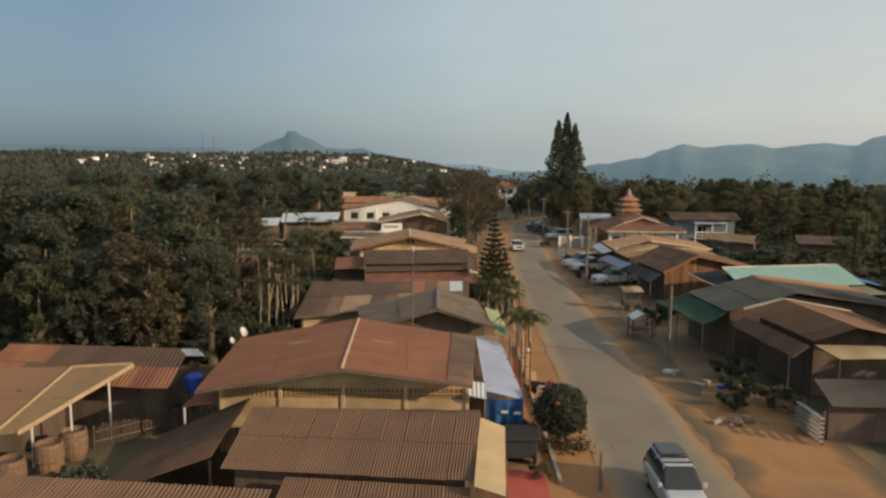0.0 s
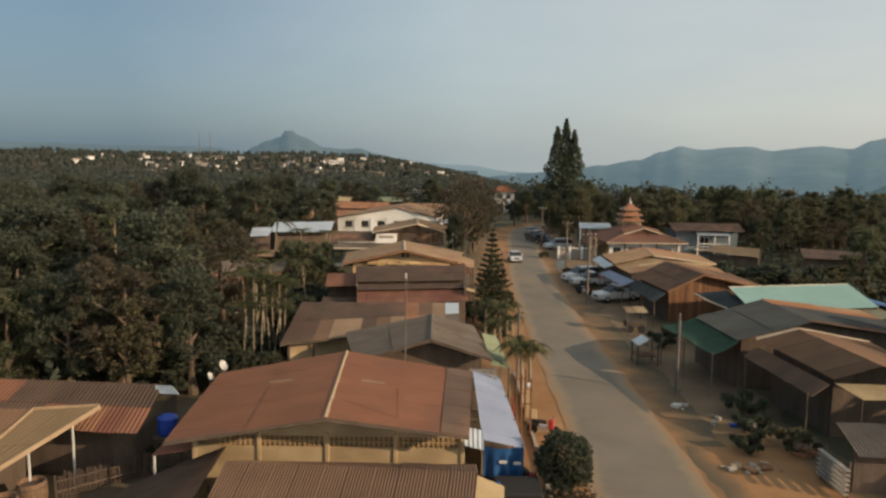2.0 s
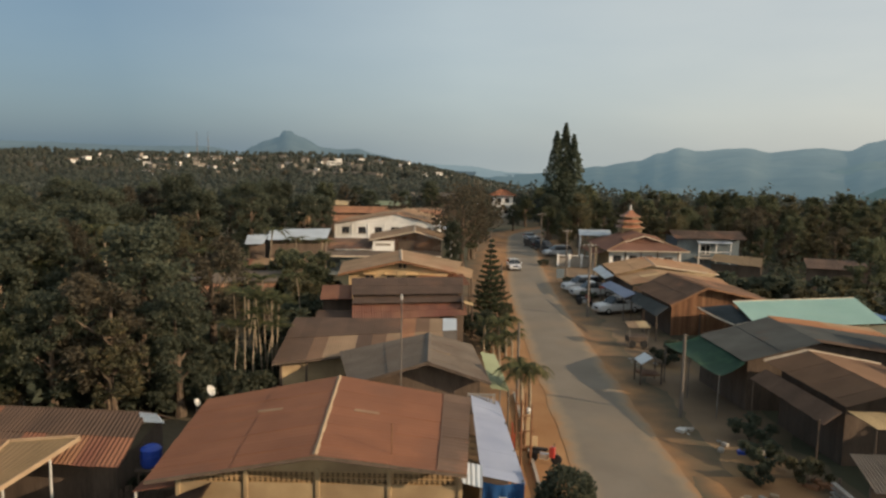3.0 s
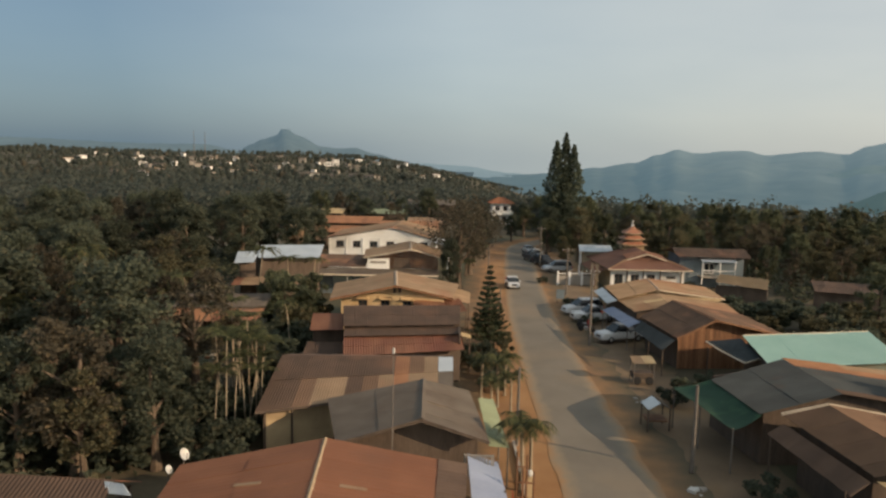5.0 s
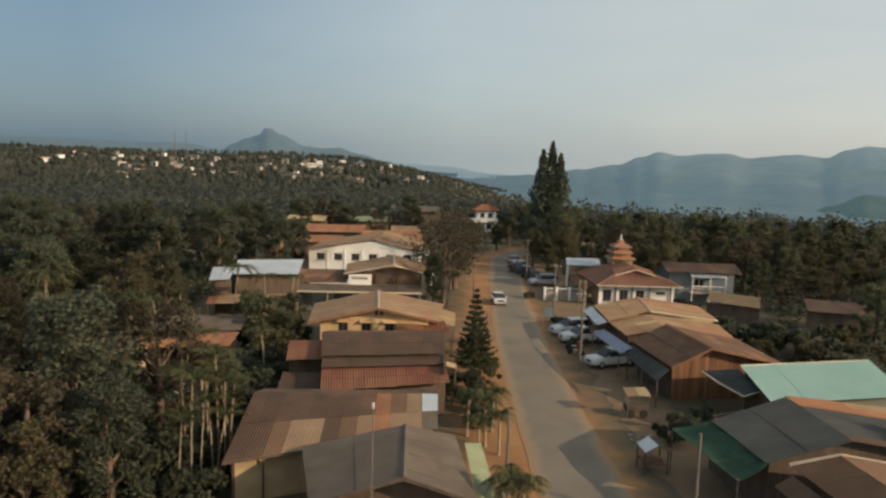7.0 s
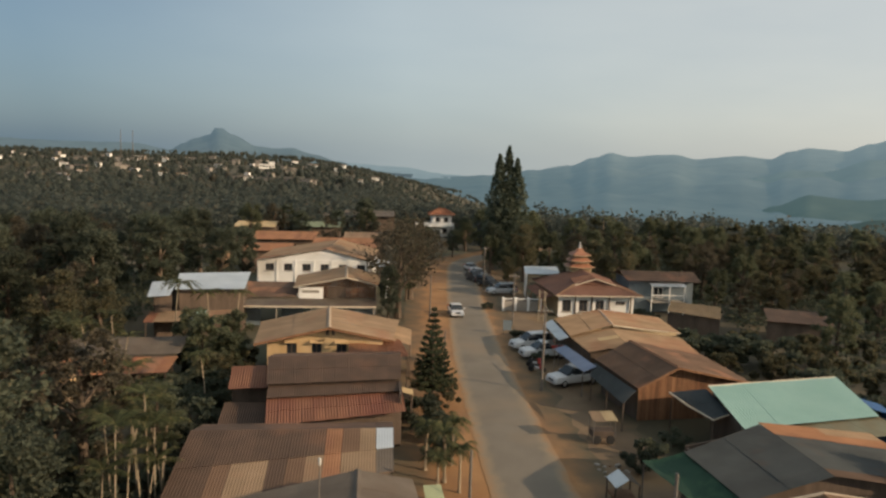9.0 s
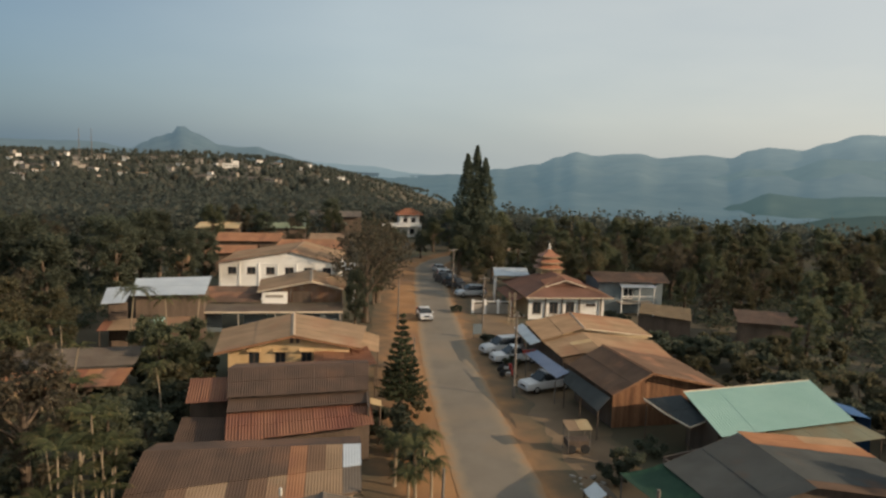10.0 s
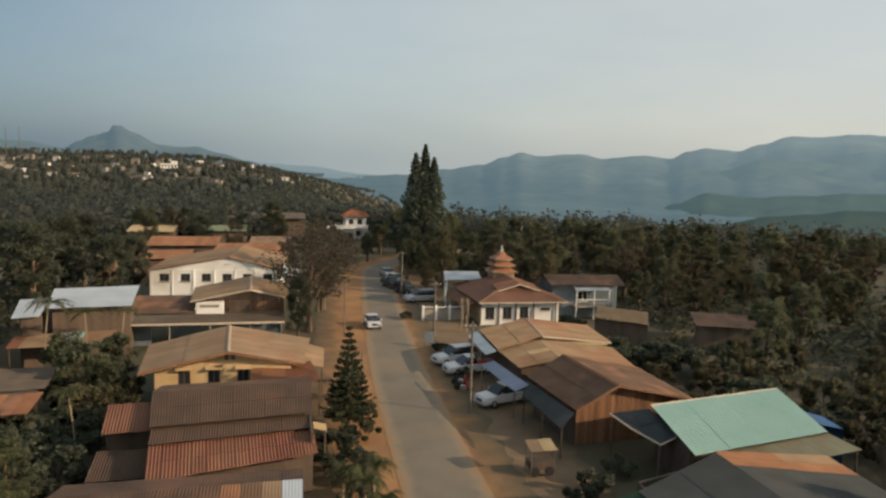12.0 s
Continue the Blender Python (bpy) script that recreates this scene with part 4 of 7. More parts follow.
def tin_house():
    h = thing("house", (-20, 99, 0), "house under bright zinc sheet roofs", "house", "village houses")
    slope(h, (-23.9, 102.6, 5.85), (-16.0, 104.6, 5.85), (-15.2, 96.7, 5.2), (-22.5, 95.6, 5.2), "roof_white", 2.2, 0.3, 0.006)
    slope(h, (-26.0, 99.2, 5.35), (-23.4, 99.8, 5.45), (-22.4, 93.2, 4.95), (-24.4, 92.3, 4.95), "roof_white", 2.2, 0.3, 0.006)
    # dark board walls stand in for the shade under these roofs
    wall(h, (-24.0, 93.2), (-22.3, 93.9), 0, 4.9, "wood_dark")
    wall(h, (-22.3, 96.6), (-15.5, 97.6), 0, 5.2, "wood_dark", [(1.5, 3.2, 1.2, 2.6), (4.4, 5.6, 1.2, 2.6)])
    wall(h, (-15.5, 97.6), (-16.2, 104), 0, 5.2, "wood_dark")
    wall(h, (-23.9, 102.2), (-24.0, 93.2), 0, 4.9, "wood_dark")
    slope(h, (-24.5, 93.6, 3.1), (-16.0, 95.4, 3.1), (-15.8, 92.0, 2.7), (-24.2, 90.2, 2.7), "roof_tan", 1.0, patches={(0, 0): "roof_rust", (0, 4): "roof_blue", (0, 5): "roof_teal"})
    posts(h, [(-24, 90.5), (-20, 91.4), (-16, 92.2)], 0, 2.7)


def low_grey_house():
    h = thing("house", (-22, 78, 0), "low house with grey and rust-striped sheet roofs", "house", "village houses")
    slope(h, (-27, 80.2, 3.5), (-17.2, 81.5, 3.5), (-17.0, 77.5, 3.0), (-26.5, 76, 3.0), "roof_grey", 1.0)
    slope(h, (-26.5, 75.9, 2.85), (-17.0, 77.3, 2.85), (-17.0, 74, 2.4), (-26.2, 72.4, 2.4), "roof_orange", 1.0, patches={(0, 2): "roof_rust", (0, 5): "roof_rust", (0, 7): "roof_dark"})
    wall(h, (-26.2, 76), (-17.4, 77.2), 0, 2.9, "wood_dark")
    posts(h, [(-26, 72.7), (-22, 73.4), (-17.2, 74.2)], 0, 2.4)


def corner_house():
    h = thing("house", (-19, 32, 0), "house with a red roof slope and a straw-coloured sheet slope", "house", "village houses")
    a, b, c, d = (-17.9, 35.0, 3.4), (-15.3, 35.6, 3.4), (-18.2, 30.9, 1.78), (-18.95, 30.6, 1.8)
    slope(h, a, b, c, d, "roof_straw", 0.9, 0.2, 0.01)
    slope(h, (-26, 34.6, 3.42), (-17.95, 35.02, 3.42), (-19.0, 30.6, 1.85), (-26.5, 29.6, 1.8), "roof_clay", 1.0)
    fascia(h, Vector(b) + V3(0.06, 0, 0.1), Vector(c) + V3(0.06, 0, 0.1), "board_tan", 0.2)
    fascia(h, Vector(a) + V3(0, 0.05, 0.12), Vector(b) + V3(0, 0.05, 0.12), "board_tan", 0.16)
    fascia(h, Vector(a) + V3(0, 0, 0.14), Vector(d) + V3(0, 0, 0.14), "board_tan", 0.12)
    slope(h, (-17.95, 35.06, 3.4), (-26, 34.65, 3.4), (-26, 37.5, 2.6), (-15.8, 37.0, 2.7), "roof_clay", 1.0)
    for x, y, z in ((-16.0, 34.6, 3.05), (-17.0, 33.0, 2.5), (-17.9, 31.5, 1.95)):
        part("post", tube([(x, y, 0), (x, y, z)], [0.06, 0.055], 6), M["plastic_white"], h)
    wall(h, (-25.5, 32.2), (-19.4, 33.2), 0, 2.2, "wood_dark")
    wall(h, (-19.4, 33.2), (-18.4, 35.0), 0, 2.9, "wood_dark")


def rust_house():
    h = thing("house", (-18, 37.5, 0), "house with a mixed rust-red and brown sheet roof", "house", "village houses")
    slope(h, (-24, 40.0, 3.22), (-13.9, 39.3, 3.2), (-13.2, 34.6, 2.55), (-23.5, 35.6, 2.55), "roof_umber", 1.0, 0.2, 0.02, patches={(0, 0): "roof_rust", (0, 1): "roof_rust", (1, 0): "roof_rust", (1, 1): "roof_rust", (1, 6): "roof_clay", (1, 7): "roof_orange", (1, 8): "roof_rust", (1, 5): "roof_rust", (1, 9): "roof_rust", (0, 2): "roof_rust"})
    slope(h, (-24, 40.05, 3.2), (-13.9, 39.35, 3.2), (-13.9, 42, 1.9), (-24, 42.5, 1.9), "roof_rust", 1.0)
    wall(h, (-23, 36.6), (-13.8, 35.7), 0, 2.5, "wood_dark")
    wall(h, (-13.8, 35.7), (-14.2, 41.6), 0, 1.95, "wood_dark")
    ridge_cap(h, (-24, 40.0, 3.22), (-13.9, 39.3, 3.2), "roof_umber")
    part("loose_sheet", sheet((-14.3, 39.2, 3.25), (-13.2, 38.6, 3.42), (-12.6, 38.0, 3.2), (-13.9, 38.5, 3.05)), M["roof_white"], h, "loose bent pale sheet")


for make in (front_house, lean_roof_house, big_house, shop_awning, grey_house, rusty_house, tiered_house, yellow_house, plank_house, white_hall, tin_house, low_grey_house, corner_house, rust_house):
    make()

# ---- houses east of the road ----


def east_brown_house():
    h = thing("house", (23, 44, 0), "house with a brown gable roof edged in white", "house", "village houses")
    r0, r1 = (22.3, 40.4, 4.4), (21.7, 47.9, 4.5)
    slope(h, r1, r0, (20.25, 41.0, 3.5), (19.45, 48.4, 3.7), "roof_clay", 1.0)
    slope(h, r0, r1, (26.4, 48.4, 3.6), (26.6, 40.6, 3.5), "roof_clay", 1.0)
    fascia(h, Vector(r1) + V3(0, 0.05, 0.12), V3(19.4, 48.45, 3.84), "fascia", 0.2)
    fascia(h, Vector(r1) + V3(0, 0.05, 0.12), V3(26.4, 48.45, 3.72), "fascia", 0.2)
    slope(h, (19.35, 48.0, 3.35), (20.1, 41.1, 3.2), (19.1, 40.9, 2.6), (18.4, 47.9, 2.8), "roof_dark", 1.0)
    slope(h, (20.3, 41.0, 3.3), (23.4, 40.1, 3.5), (25.1, 39.4, 3.0), (21.1, 39.7, 2.85), "roof_cream", 1.0, 0.2, 0.01)
    wall(h, (20.8, 42.0), (26, 42.0), 0, 3.3, "wood_dark", peak=(1.6, 4.2))
    wall(h, (26, 42.0), (26, 47.8), 0, 3.4, "wood_dark")
    wall(h, (20.2, 47.8), (20.8, 42.0), 0, 3.3, "wood_dark")
    posts(h, [(21.1, 39.8), (25, 39.6), (19.0, 41.1), (18.5, 47.6)], 0, 2.8)


def east_slate_house():
    h = thing("house", (23, 53, 0), "wide house with a dark blue-grey sheet roof and green netting", "house", "village houses")
    r0, r1 = (23.5, 49.8, 4.55), (23.4, 57.0, 4.6)
    slope(h, r1, r0, (18.6, 49.4, 3.4), (17.9, 55.2, 3.6), "roof_slate", 1.0)
    # right slope: dark sheets stand for shade, the orange strip behind for sun
    slope(h, r0, (23.45, 55.4, 4.58), (31.2, 55.4, 3.6), (31.2, 49.6, 3.5), "roof_slate", 1.0, patches={(0, 0): "roof_umber", (1, 0): "roof_umber"})
    slope(h, (23.45, 55.38, 4.60), (23.4, 57.2, 4.62), (31.2, 57.8, 3.72), (31.2, 55.3, 3.62), "roof_orange", 1.0, patches={(0, 2): "roof_rust", (1, 1): "roof_tan"})
    # netting hung from the eave
    v, f = [], []
    for i in range(11):
        for j in range(11):
            s, t = i / 10, j / 10
            p = V3(18.7, 49.3, 3.35).lerp(V3(18.0, 55.4, 3.55), s).lerp(V3(16.9, 48.7, 2.65).lerp(V3(15.7, 55.9, 2.8), s), t)
            v.append(p - V3(0, 0, 0.12 * math.sin(3.14 * t) + 0.05 * math.sin(9 * s)))
    k = len(v)
    v += [p - V3(0, 0, 0.015) for p in v]
    for i in range(10):
        for j in range(10):
            p = i * 11 + j
            f += [(p, p + 1, p + 12, p + 11), (k + p, k + p + 11, k + p + 12, k + p + 1)]
    part("shade_net", (v, f), M["netting"], h, "sagging green shade netting")
    posts(h, [(16.9, 48.8), (16.3, 52.4), (15.8, 55.8)], 0, 2.7, "pole", 0.05)
    wall(h, (19.2, 50.2), (30.6, 50.4), 0, 3.4, "wood_dark", peak=(4.3, 4.35))
    wall(h, (18.5, 56.4), (19.2, 50.2), 0, 3.4, "wood_dark")
    wall(h, (30.6, 50.4), (30.6, 57.2), 0, 3.5, "wood_dark")
    wall(h, (30.6, 57.2), (18.5, 56.4), 0, 3.5, "wood_dark", peak=(7, 4.4))


def east_teal_house():
    h = thing("house", (30, 65, 0), "house under a large pale green coated steel roof", "house", "village houses")
    slope(h, (25.0, 67.3, 3.72), (36.9, 69.9, 3.72), (35.7, 63.0, 2.95), (24.4, 60.5, 2.95), "roof_teal", 3.0, 0.24, 0.014, rows=1)
    wall(h, (36.3, 69.4), (25.3, 66.95), 0, 3.5, "wood_dark")
    ridge_cap(h, (25.0, 67.3, 3.72), (36.9, 69.9, 3.72), "fascia", 0.16, lift=0.06)
    slope(h, (26.0, 61.0, 2.8), (35.9, 63.2, 2.8), (36.6, 60.9, 2.5), (26.5, 58.6, 2.55), "roof_cream", 1.0)
    wall(h, (25, 62), (35, 64.2), 0, 2.8, "wood_dark")
    wall(h, (25.2, 66.8), (25, 62), 0, 2.9, "wood_dark")
    wall(h, (35.4, 64.2), (36.3, 69.2), 0, 2.9, "wood_dark")
    slope(h, (22.3, 67.9, 3.0), (25.0, 67.6, 3.35), (25.1, 64.0, 2.7), (23.7, 63.3, 2.5), "roof_slate", 0.9)
    part("gutter", tube([(22.25, 67.9, 3.0), (22.8, 65.7, 2.72), (23.65, 63.3, 2.5), (25.1, 63.95, 2.68)], [0.07] * 4, 6), M["fascia"], h)
    posts(h, [(22.4, 67.7), (23.7, 63.5)], 0, 2.5)
    posts(h, [(36.4, 61.1), (31, 60), (26.7, 58.8)], 0, 2.5)


def east_timber_house():
    h = thing("house", (24, 73, 0), "timber house with a board gable and brown sheet roof", "house", "village houses")
    r0, r1 = (23.6, 69.5, 4.5), (22.6, 78, 4.5)
    slope(h, r1, r0, (20.1, 68.7, 3.0), (19.1, 76.8, 3.1), "roof_dark", 1.0)
    slope(h, r0, r1, (29.5, 78.2, 3.2), (29.9, 70.1, 3.15), "roof_dark", 1.0)
    ridge_cap(h, r0, r1, "roof_orange", lift=0.08)
    for a, b in ((r0, (20.1, 68.7, 3.0)), (r0, (29.9, 70.1, 3.15))):
        fascia(h, a, b, "wood", 0.16)
    boards(h, (20.6, 69.9), (29.2, 70.8), 0, 3.0, "wood", 0.24, peak=(3.1, 4.4))
    slope(h, (19.0, 76.6, 2.85), (20.0, 68.8, 2.8), (18.5, 67.4, 2.25), (18.1, 74.8, 2.2), "roof_slate", 1.0)
    wall(h, (19.8, 76.8), (20.6, 69.9), 0, 2.9, "wood_dark")
    wall(h, (29.2, 70.8), (29, 78), 0, 3.1, "wood_dark")
    posts(h, [(18.6, 67.6), (18.4, 71), (18.2, 74.6)], 0, 2.2)


def east_tan_house():
    h = thing("house", (25, 87, 0), "long house with stepped tan sheet roofs", "house", "village houses")
    r0, r1 = (23.7, 86.2, 4.05), (24.6, 94, 4.05)
    slope(h, r1, r0, (19.0, 85.0, 3.15), (19.2, 92.8, 3.2), "roof_tan", 1.0)
    slope(h, r0, r1, (32, 95, 3.0), (31.5, 87.6, 2.95), "roof_tan", 1.0)
    ridge_cap(h, r0, r1, "ridge", lift=0.08)
    fascia(h, r0, (31.5, 87.6, 2.95), "fascia", 0.12)
    s0, s1 = (23.1, 79.6, 3.6), (23.6, 86.8, 3.6)
    slope(h, s1, s0, (19.5, 80.0, 2.85), (19.2, 86.4, 2.85), "roof_tan", 1.0, patches={(0, 3): "roof_cream", (1, 3): "roof_tan"})
    slope(h, s0, s1, (31.3, 87, 2.6), (30.5, 80.4, 2.55), "roof_tan", 1.0, patches={(1, 2): "roof_tan", (1, 3): "roof_tan"})
    wall(h, (19.8, 80.4), (30.2, 80.8), 0, 2.6, "wood_dark", peak=(3.3, 3.5))
    wall(h, (19.6, 93), (19.8, 80.4), 0, 2.8, "wood_dark")
    wall(h, (19.9, 86.5), (31, 87.4), 2.7, 3.0, "wall_cream", peak=(3.9, 3.95))
    wall(h, (31, 87.4), (31.5, 94.5), 0, 2.9, "wood_dark")
    slope(h, (19.0, 92.8, 3.05), (18.9, 85.0, 3.0), (17.9, 85.2, 2.6), (18.0, 92.6, 2.6), "roof_white", 1.0)
    slope(h, (17.95, 82.6, 2.8), (18.85, 75.4, 2.8), (17.7, 75.4, 2.3), (16.95, 83.2, 2.3), "roof_blue", 0.9)
    posts(h, [(17.0, 83), (17.3, 79.4), (17.7, 75.6), (18.0, 85.3), (18.0, 89), (18.1, 92.4)], 0, 2.35, "pole", 0.05)


def pagoda_hall():
    h = thing("hall", (29, 114, 0), "white hall with a hipped red-brown roof", "hall")
    e = [(23.1, 107.8, 3.0), (35.0, 107.9, 3.0), (35.6, 121.5, 3.0), (22.6, 121.5, 3.0)]
    r0, r1 = (29.0, 112.4, 5.2), (28.9, 117.5, 5.2)
    slope(h, r0, Vector(r0) + V3(0.03, 0, 0), e[1], e[0], "roof_hall", 1.3, 0.3, 0.02)
    slope(h, r1, r0, e[0], e[3], "roof_hall", 1.2, 0.3, 0.02)
    slope(h, r0, r1, e[2], e[1], "roof_hall", 1.2, 0.3, 0.02)
    slope(h, r1, Vector(r1) + V3(0.03, 0, 0), e[3], e[2], "roof_hall", 1.3, 0.3, 0.02)
    for c in (e[0], e[1]):
        ridge_cap(h, c, r0, "roof_tan", 0.3, 0.1)
    # small gable on the front slope
    slope(h, (29.0, 112.6, 5.25), (29.0, 109.9, 5.0), (26.2, 109.9, 4.12), (26.2, 112.6, 4.6), "roof_hall", 1.0)
    slope(h, (29.0, 109.9, 5.0), (29.0, 112.6, 5.25), (31.8, 112.6, 4.6), (31.8, 109.9, 4.12), "roof_hall", 1.0)
    fascia(h, (29.0, 109.88, 5.05), (26.2, 109.88, 4.17), "fascia", 0.14)
    fascia(h, (29.0, 109.88, 5.05), (31.8, 109.88, 4.17), "fascia", 0.14)
    part("gable_panel", ([(26.6, 110.2, 4.1), (31.4, 110.2, 4.1), (29, 110.2, 4.9), (26.6, 110.3, 4.1), (31.4, 110.3, 4.1), (29, 110.3, 4.9)], [(0, 1, 2), (5, 4, 3), (0, 2, 5, 3), (1, 4, 5, 2), (0, 3, 4, 1)]), M["roof_hall"], h)
    fascia(h, Vector(e[0]) + V3(0, -0.03, 0.06), Vector(e[1]) + V3(0, -0.03, 0.06), "fascia", 0.16)
    ops = [(0.55, 1.75, 0.7, 2.25), (2.85, 4.05, 0.7, 2.25), (5.1, 6.3, 0.7, 2.25), (7.9, 9.2, 1.75, 2.1)]
    w = wall(h, (23.7, 108.8), (34.1, 108.9), -0.6, 2.95, "wall_white", ops)
    for o in ops[:3]:
        window(h, w, *o)
    window(h, w, *ops[3])
    for u in (2.3, 4.58, 6.95, 9.9):
        part("pilaster", box(23.7 + u - 0.09, 23.7 + u + 0.09, 108.66, 108.79, -0.5, 2.9, 0.02), M["wood_dark"], h)
    wall(h, (34.1, 108.9), (34.6, 120.6), -0.6, 2.95, "wall_white")
    wall(h, (23.4, 120.6), (23.7, 108.8), -0.6, 2.95, "wall_cream")
    slope(h, (22.0, 124.6, 4.45), (27.2, 124.6, 4.45), (26.6, 120.0, 4.0), (21.3, 120.0, 3.95), "roof_white", 1.2)
    posts(h, [(21.6, 120.3), (26.3, 120.3), (22.2, 124.2), (27, 124.2)], -0.1, 3.95, "wall_white", 0.12)
    # side porch
    slope(h, (22.9, 119, 2.7), (23.2, 109.5, 2.7), (21.6, 109.5, 2.2), (21.3, 119, 2.2), "roof_hall", 1.2)
    posts(h, [(21.7, 109.7), (21.6, 113), (21.5, 116), (21.4, 118.8)], 0, 2.2, "wood")


def pagoda():
    h = thing("pagoda", (29.0, 118.6, 4.6), "small tiered orange roof spire with a white finial", "pagoda roof")
    x, y, z = 29.0, 118.6, 4.6

    def tier(r0, r1, z0, z1, up):
        v, f, n = [], [], 8
        for r, zz, lift in ((r0, z0, up), (r0, z0 + 0.1, up), (r1 + (r0 - r1) * 0.35, z0 + 0.1 + (z1 - z0) * 0.45, 0), (r1, z1, 0)):
            for k in range(n):
                a = 6.28318 * (k + 0.5) / n if n == 4 else 6.28318 * k / n
                rr = r * (1.0 if k % 2 else 0.80)
                v.append((x + rr * math.cos(a + 0.785 - 0.785), y + rr * math.sin(a), zz + (lift if k % 2 else 0)))
        for i in range(3):
            f += [(i * n + k, i * n + (k + 1) % n, (i + 1) * n + (k + 1) % n, (i + 1) * n + k) for k in range(n)]
        f += [tuple(range(n - 1, -1, -1)), tuple(range(3 * n, 4 * n))]
        return v, f
    part("drum", box(x - 1.5, x + 1.5, y - 1.5, y + 1.5, z - 0.2, z + 0.85, 0.05), M["wall_cream"], h, "pale square drum")
    zz = z + 0.8
    for r0, r1 in ((2.55, 1.7), (2.2, 1.4), (1.85, 0.35)):
        last = r1 < 0.5
        part("roof_tier", tier(r0, r1, zz, zz + (1.1 if last else 0.55), 0.12), M["gold"], h, "orange tiered roof")
        if not last:
            part("tier_wall", box(x - r1 * 0.7, x + r1 * 0.7, y - r1 * 0.7, y + r1 * 0.7, zz + 0.5, zz + 0.95, 0.03), M["board_tan"], h, "pale drum wall between roof tiers")
        zz += 0.85
    for k in range(3):
        r0 = (2.6, 2.25, 1.9)[k]
        ring = [(x + r0 * (1.0 if i % 2 else 0.80) * math.cos(0.7854 * i), y + r0 * (1.0 if i % 2 else 0.80) * math.sin(0.7854 * i), z + 0.83 + 0.85 * k + (0.12 if i % 2 else 0)) for i in range(8)]
        part("eave_trim", join(*[beam(ring[i], ring[(i + 1) % 8], 0.07, 0.12) for i in range(8)]), M["board_tan"], h, "pale eave trim")
    part("finial", lathe([(0.3, 0), (0.22, 0.15), (0.12, 0.2), (0.2, 0.32), (0.08, 0.5), (0.14, 0.62), (0.03, 1.0)], (x, y, zz + 0.2), 10), M["plastic_white"], h, "white finial")


def blue_house():
    h = thing("house", (38.5, 114, 0), "blue-grey house with a white-framed upper porch", "house", "village houses")
    r0, r1 = (34.2, 115.8, 5.4), (45, 115.2, 5.4)
    slope(h, r0, r1, (44.6, 111.6, 4.5), (34.2, 112.2, 4.5), "roof_dark", 1.1)
    slope(h, r0, r1, (45, 119.5, 4.4), (34.2, 120, 4.4), "roof_dark", 1.1)
    ops = [(3.6, 5.0, 2.0, 3.5)]
    w = wall(h, (34.8, 113.2), (44, 112.8), -0.6, 4.5, "wall_blue", ops)
    window(h, w, *ops[0], frame_mat="wall_white")
    wall(h, (34.9, 119), (34.8, 113.2), -0.6, 4.5, "wall_blue")
    wall(h, (44, 112.8), (44.3, 119), -0.6, 4.5, "wall_blue")
    slope(h, (37.5, 112.9, 4.35), (42.5, 112.7, 4.35), (42.3, 110.9, 3.95), (37.3, 111.1, 3.95), "roof_white", 1.0)
    posts(h, [(37.5, 111.3), (40, 111.2), (42.1, 111.1)], -0.1, 3.95, "wall_white", 0.09)
    part("rail", box(37.5, 42.1, 111.15, 111.25, 2.6, 2.72), M["wall_white"], h)
    part("porch_floor", box(37.4, 42.2, 111.1, 112.9, 1.6, 1.75), M["concrete"], h)


def shed_roof(name, a, b, c, d, mat, label, z=0.0, back=None):
    ctr = (Vector(a) + Vector(b) + Vector(c) + Vector(d)) / 4
    h = thing(name, (ctr.x, ctr.y, z), label, "shed", "sheds")
    slope(h, a, b, c, d, mat, 1.0)
    a, b, c, d = (Vector(p) for p in (a, b, c, d))
    if back:
        m = Vector(back)
        slope(h, a + V3(0, 0.05, -0.01), b + V3(0, 0.05, -0.01), b + m, a + m, mat, 1.0)
    wall(h, (d.lerp(a, 0.15).x, d.lerp(a, 0.15).y), (c.lerp(b, 0.15).x, c.lerp(b, 0.15).y), z, min(c.z, d.z) - 0.02, "wood_dark")
    wall(h, (c.lerp(b, 0.2).x, c.lerp(b, 0.2).y), (b.x, b.y), z, min(c.z, d.z) - 0.02, "wood_dark")
    return h


for make in (east_brown_house, east_slate_house, east_teal_house, east_timber_house, east_tan_house, pagoda_hall, pagoda, blue_house):
    make()
shed_roof("shed", (36.6, 102.6, 3.5), (41.9, 100.0, 3.3), (40.1, 96.3, 2.6), (34.7, 99.0, 3.0), "roof_straw", "low shed with a pale straw-grey sheet roof", back=(1.5, 3, -0.7))
shed_roof("shed", (46.5, 98.6, 3.6), (53, 96.2, 3.6), (51.5, 92, 2.9), (45, 94.4, 2.9), "roof_dark", "dark red-brown roofed shed among trees", back=(1.5, 3.5, -0.8))
shed_roof("shed", (19.0, 38.3, 2.2), (26, 38.0, 2.2), (26, 34.5, 1.9), (18.2, 34.9, 1.9), "roof_grey", "open yard shed with a grey sheet roof")
shed_roof("house", (-12, 148, 5.6), (-1, 150, 5.6), (-1, 143, 4.6), (-13, 142, 4.6), "roof_orange", "far house with an orange-brown roof", back=(0, 6, -1))
shed_roof("house", (-25, 160, 5.4), (-13, 161, 5.4), (-13, 155, 4.4), (-25, 154, 4.4), "roof_orange", "far house with an orange sheet roof", back=(0, 6, -1))
shed_roof("house", (-15, 212, 6.4), (3, 214, 6.4), (3, 206, 5.4), (-16, 204, 5.4), "roof_grey", "long far shed with a grey roof", back=(0, 6, -1))
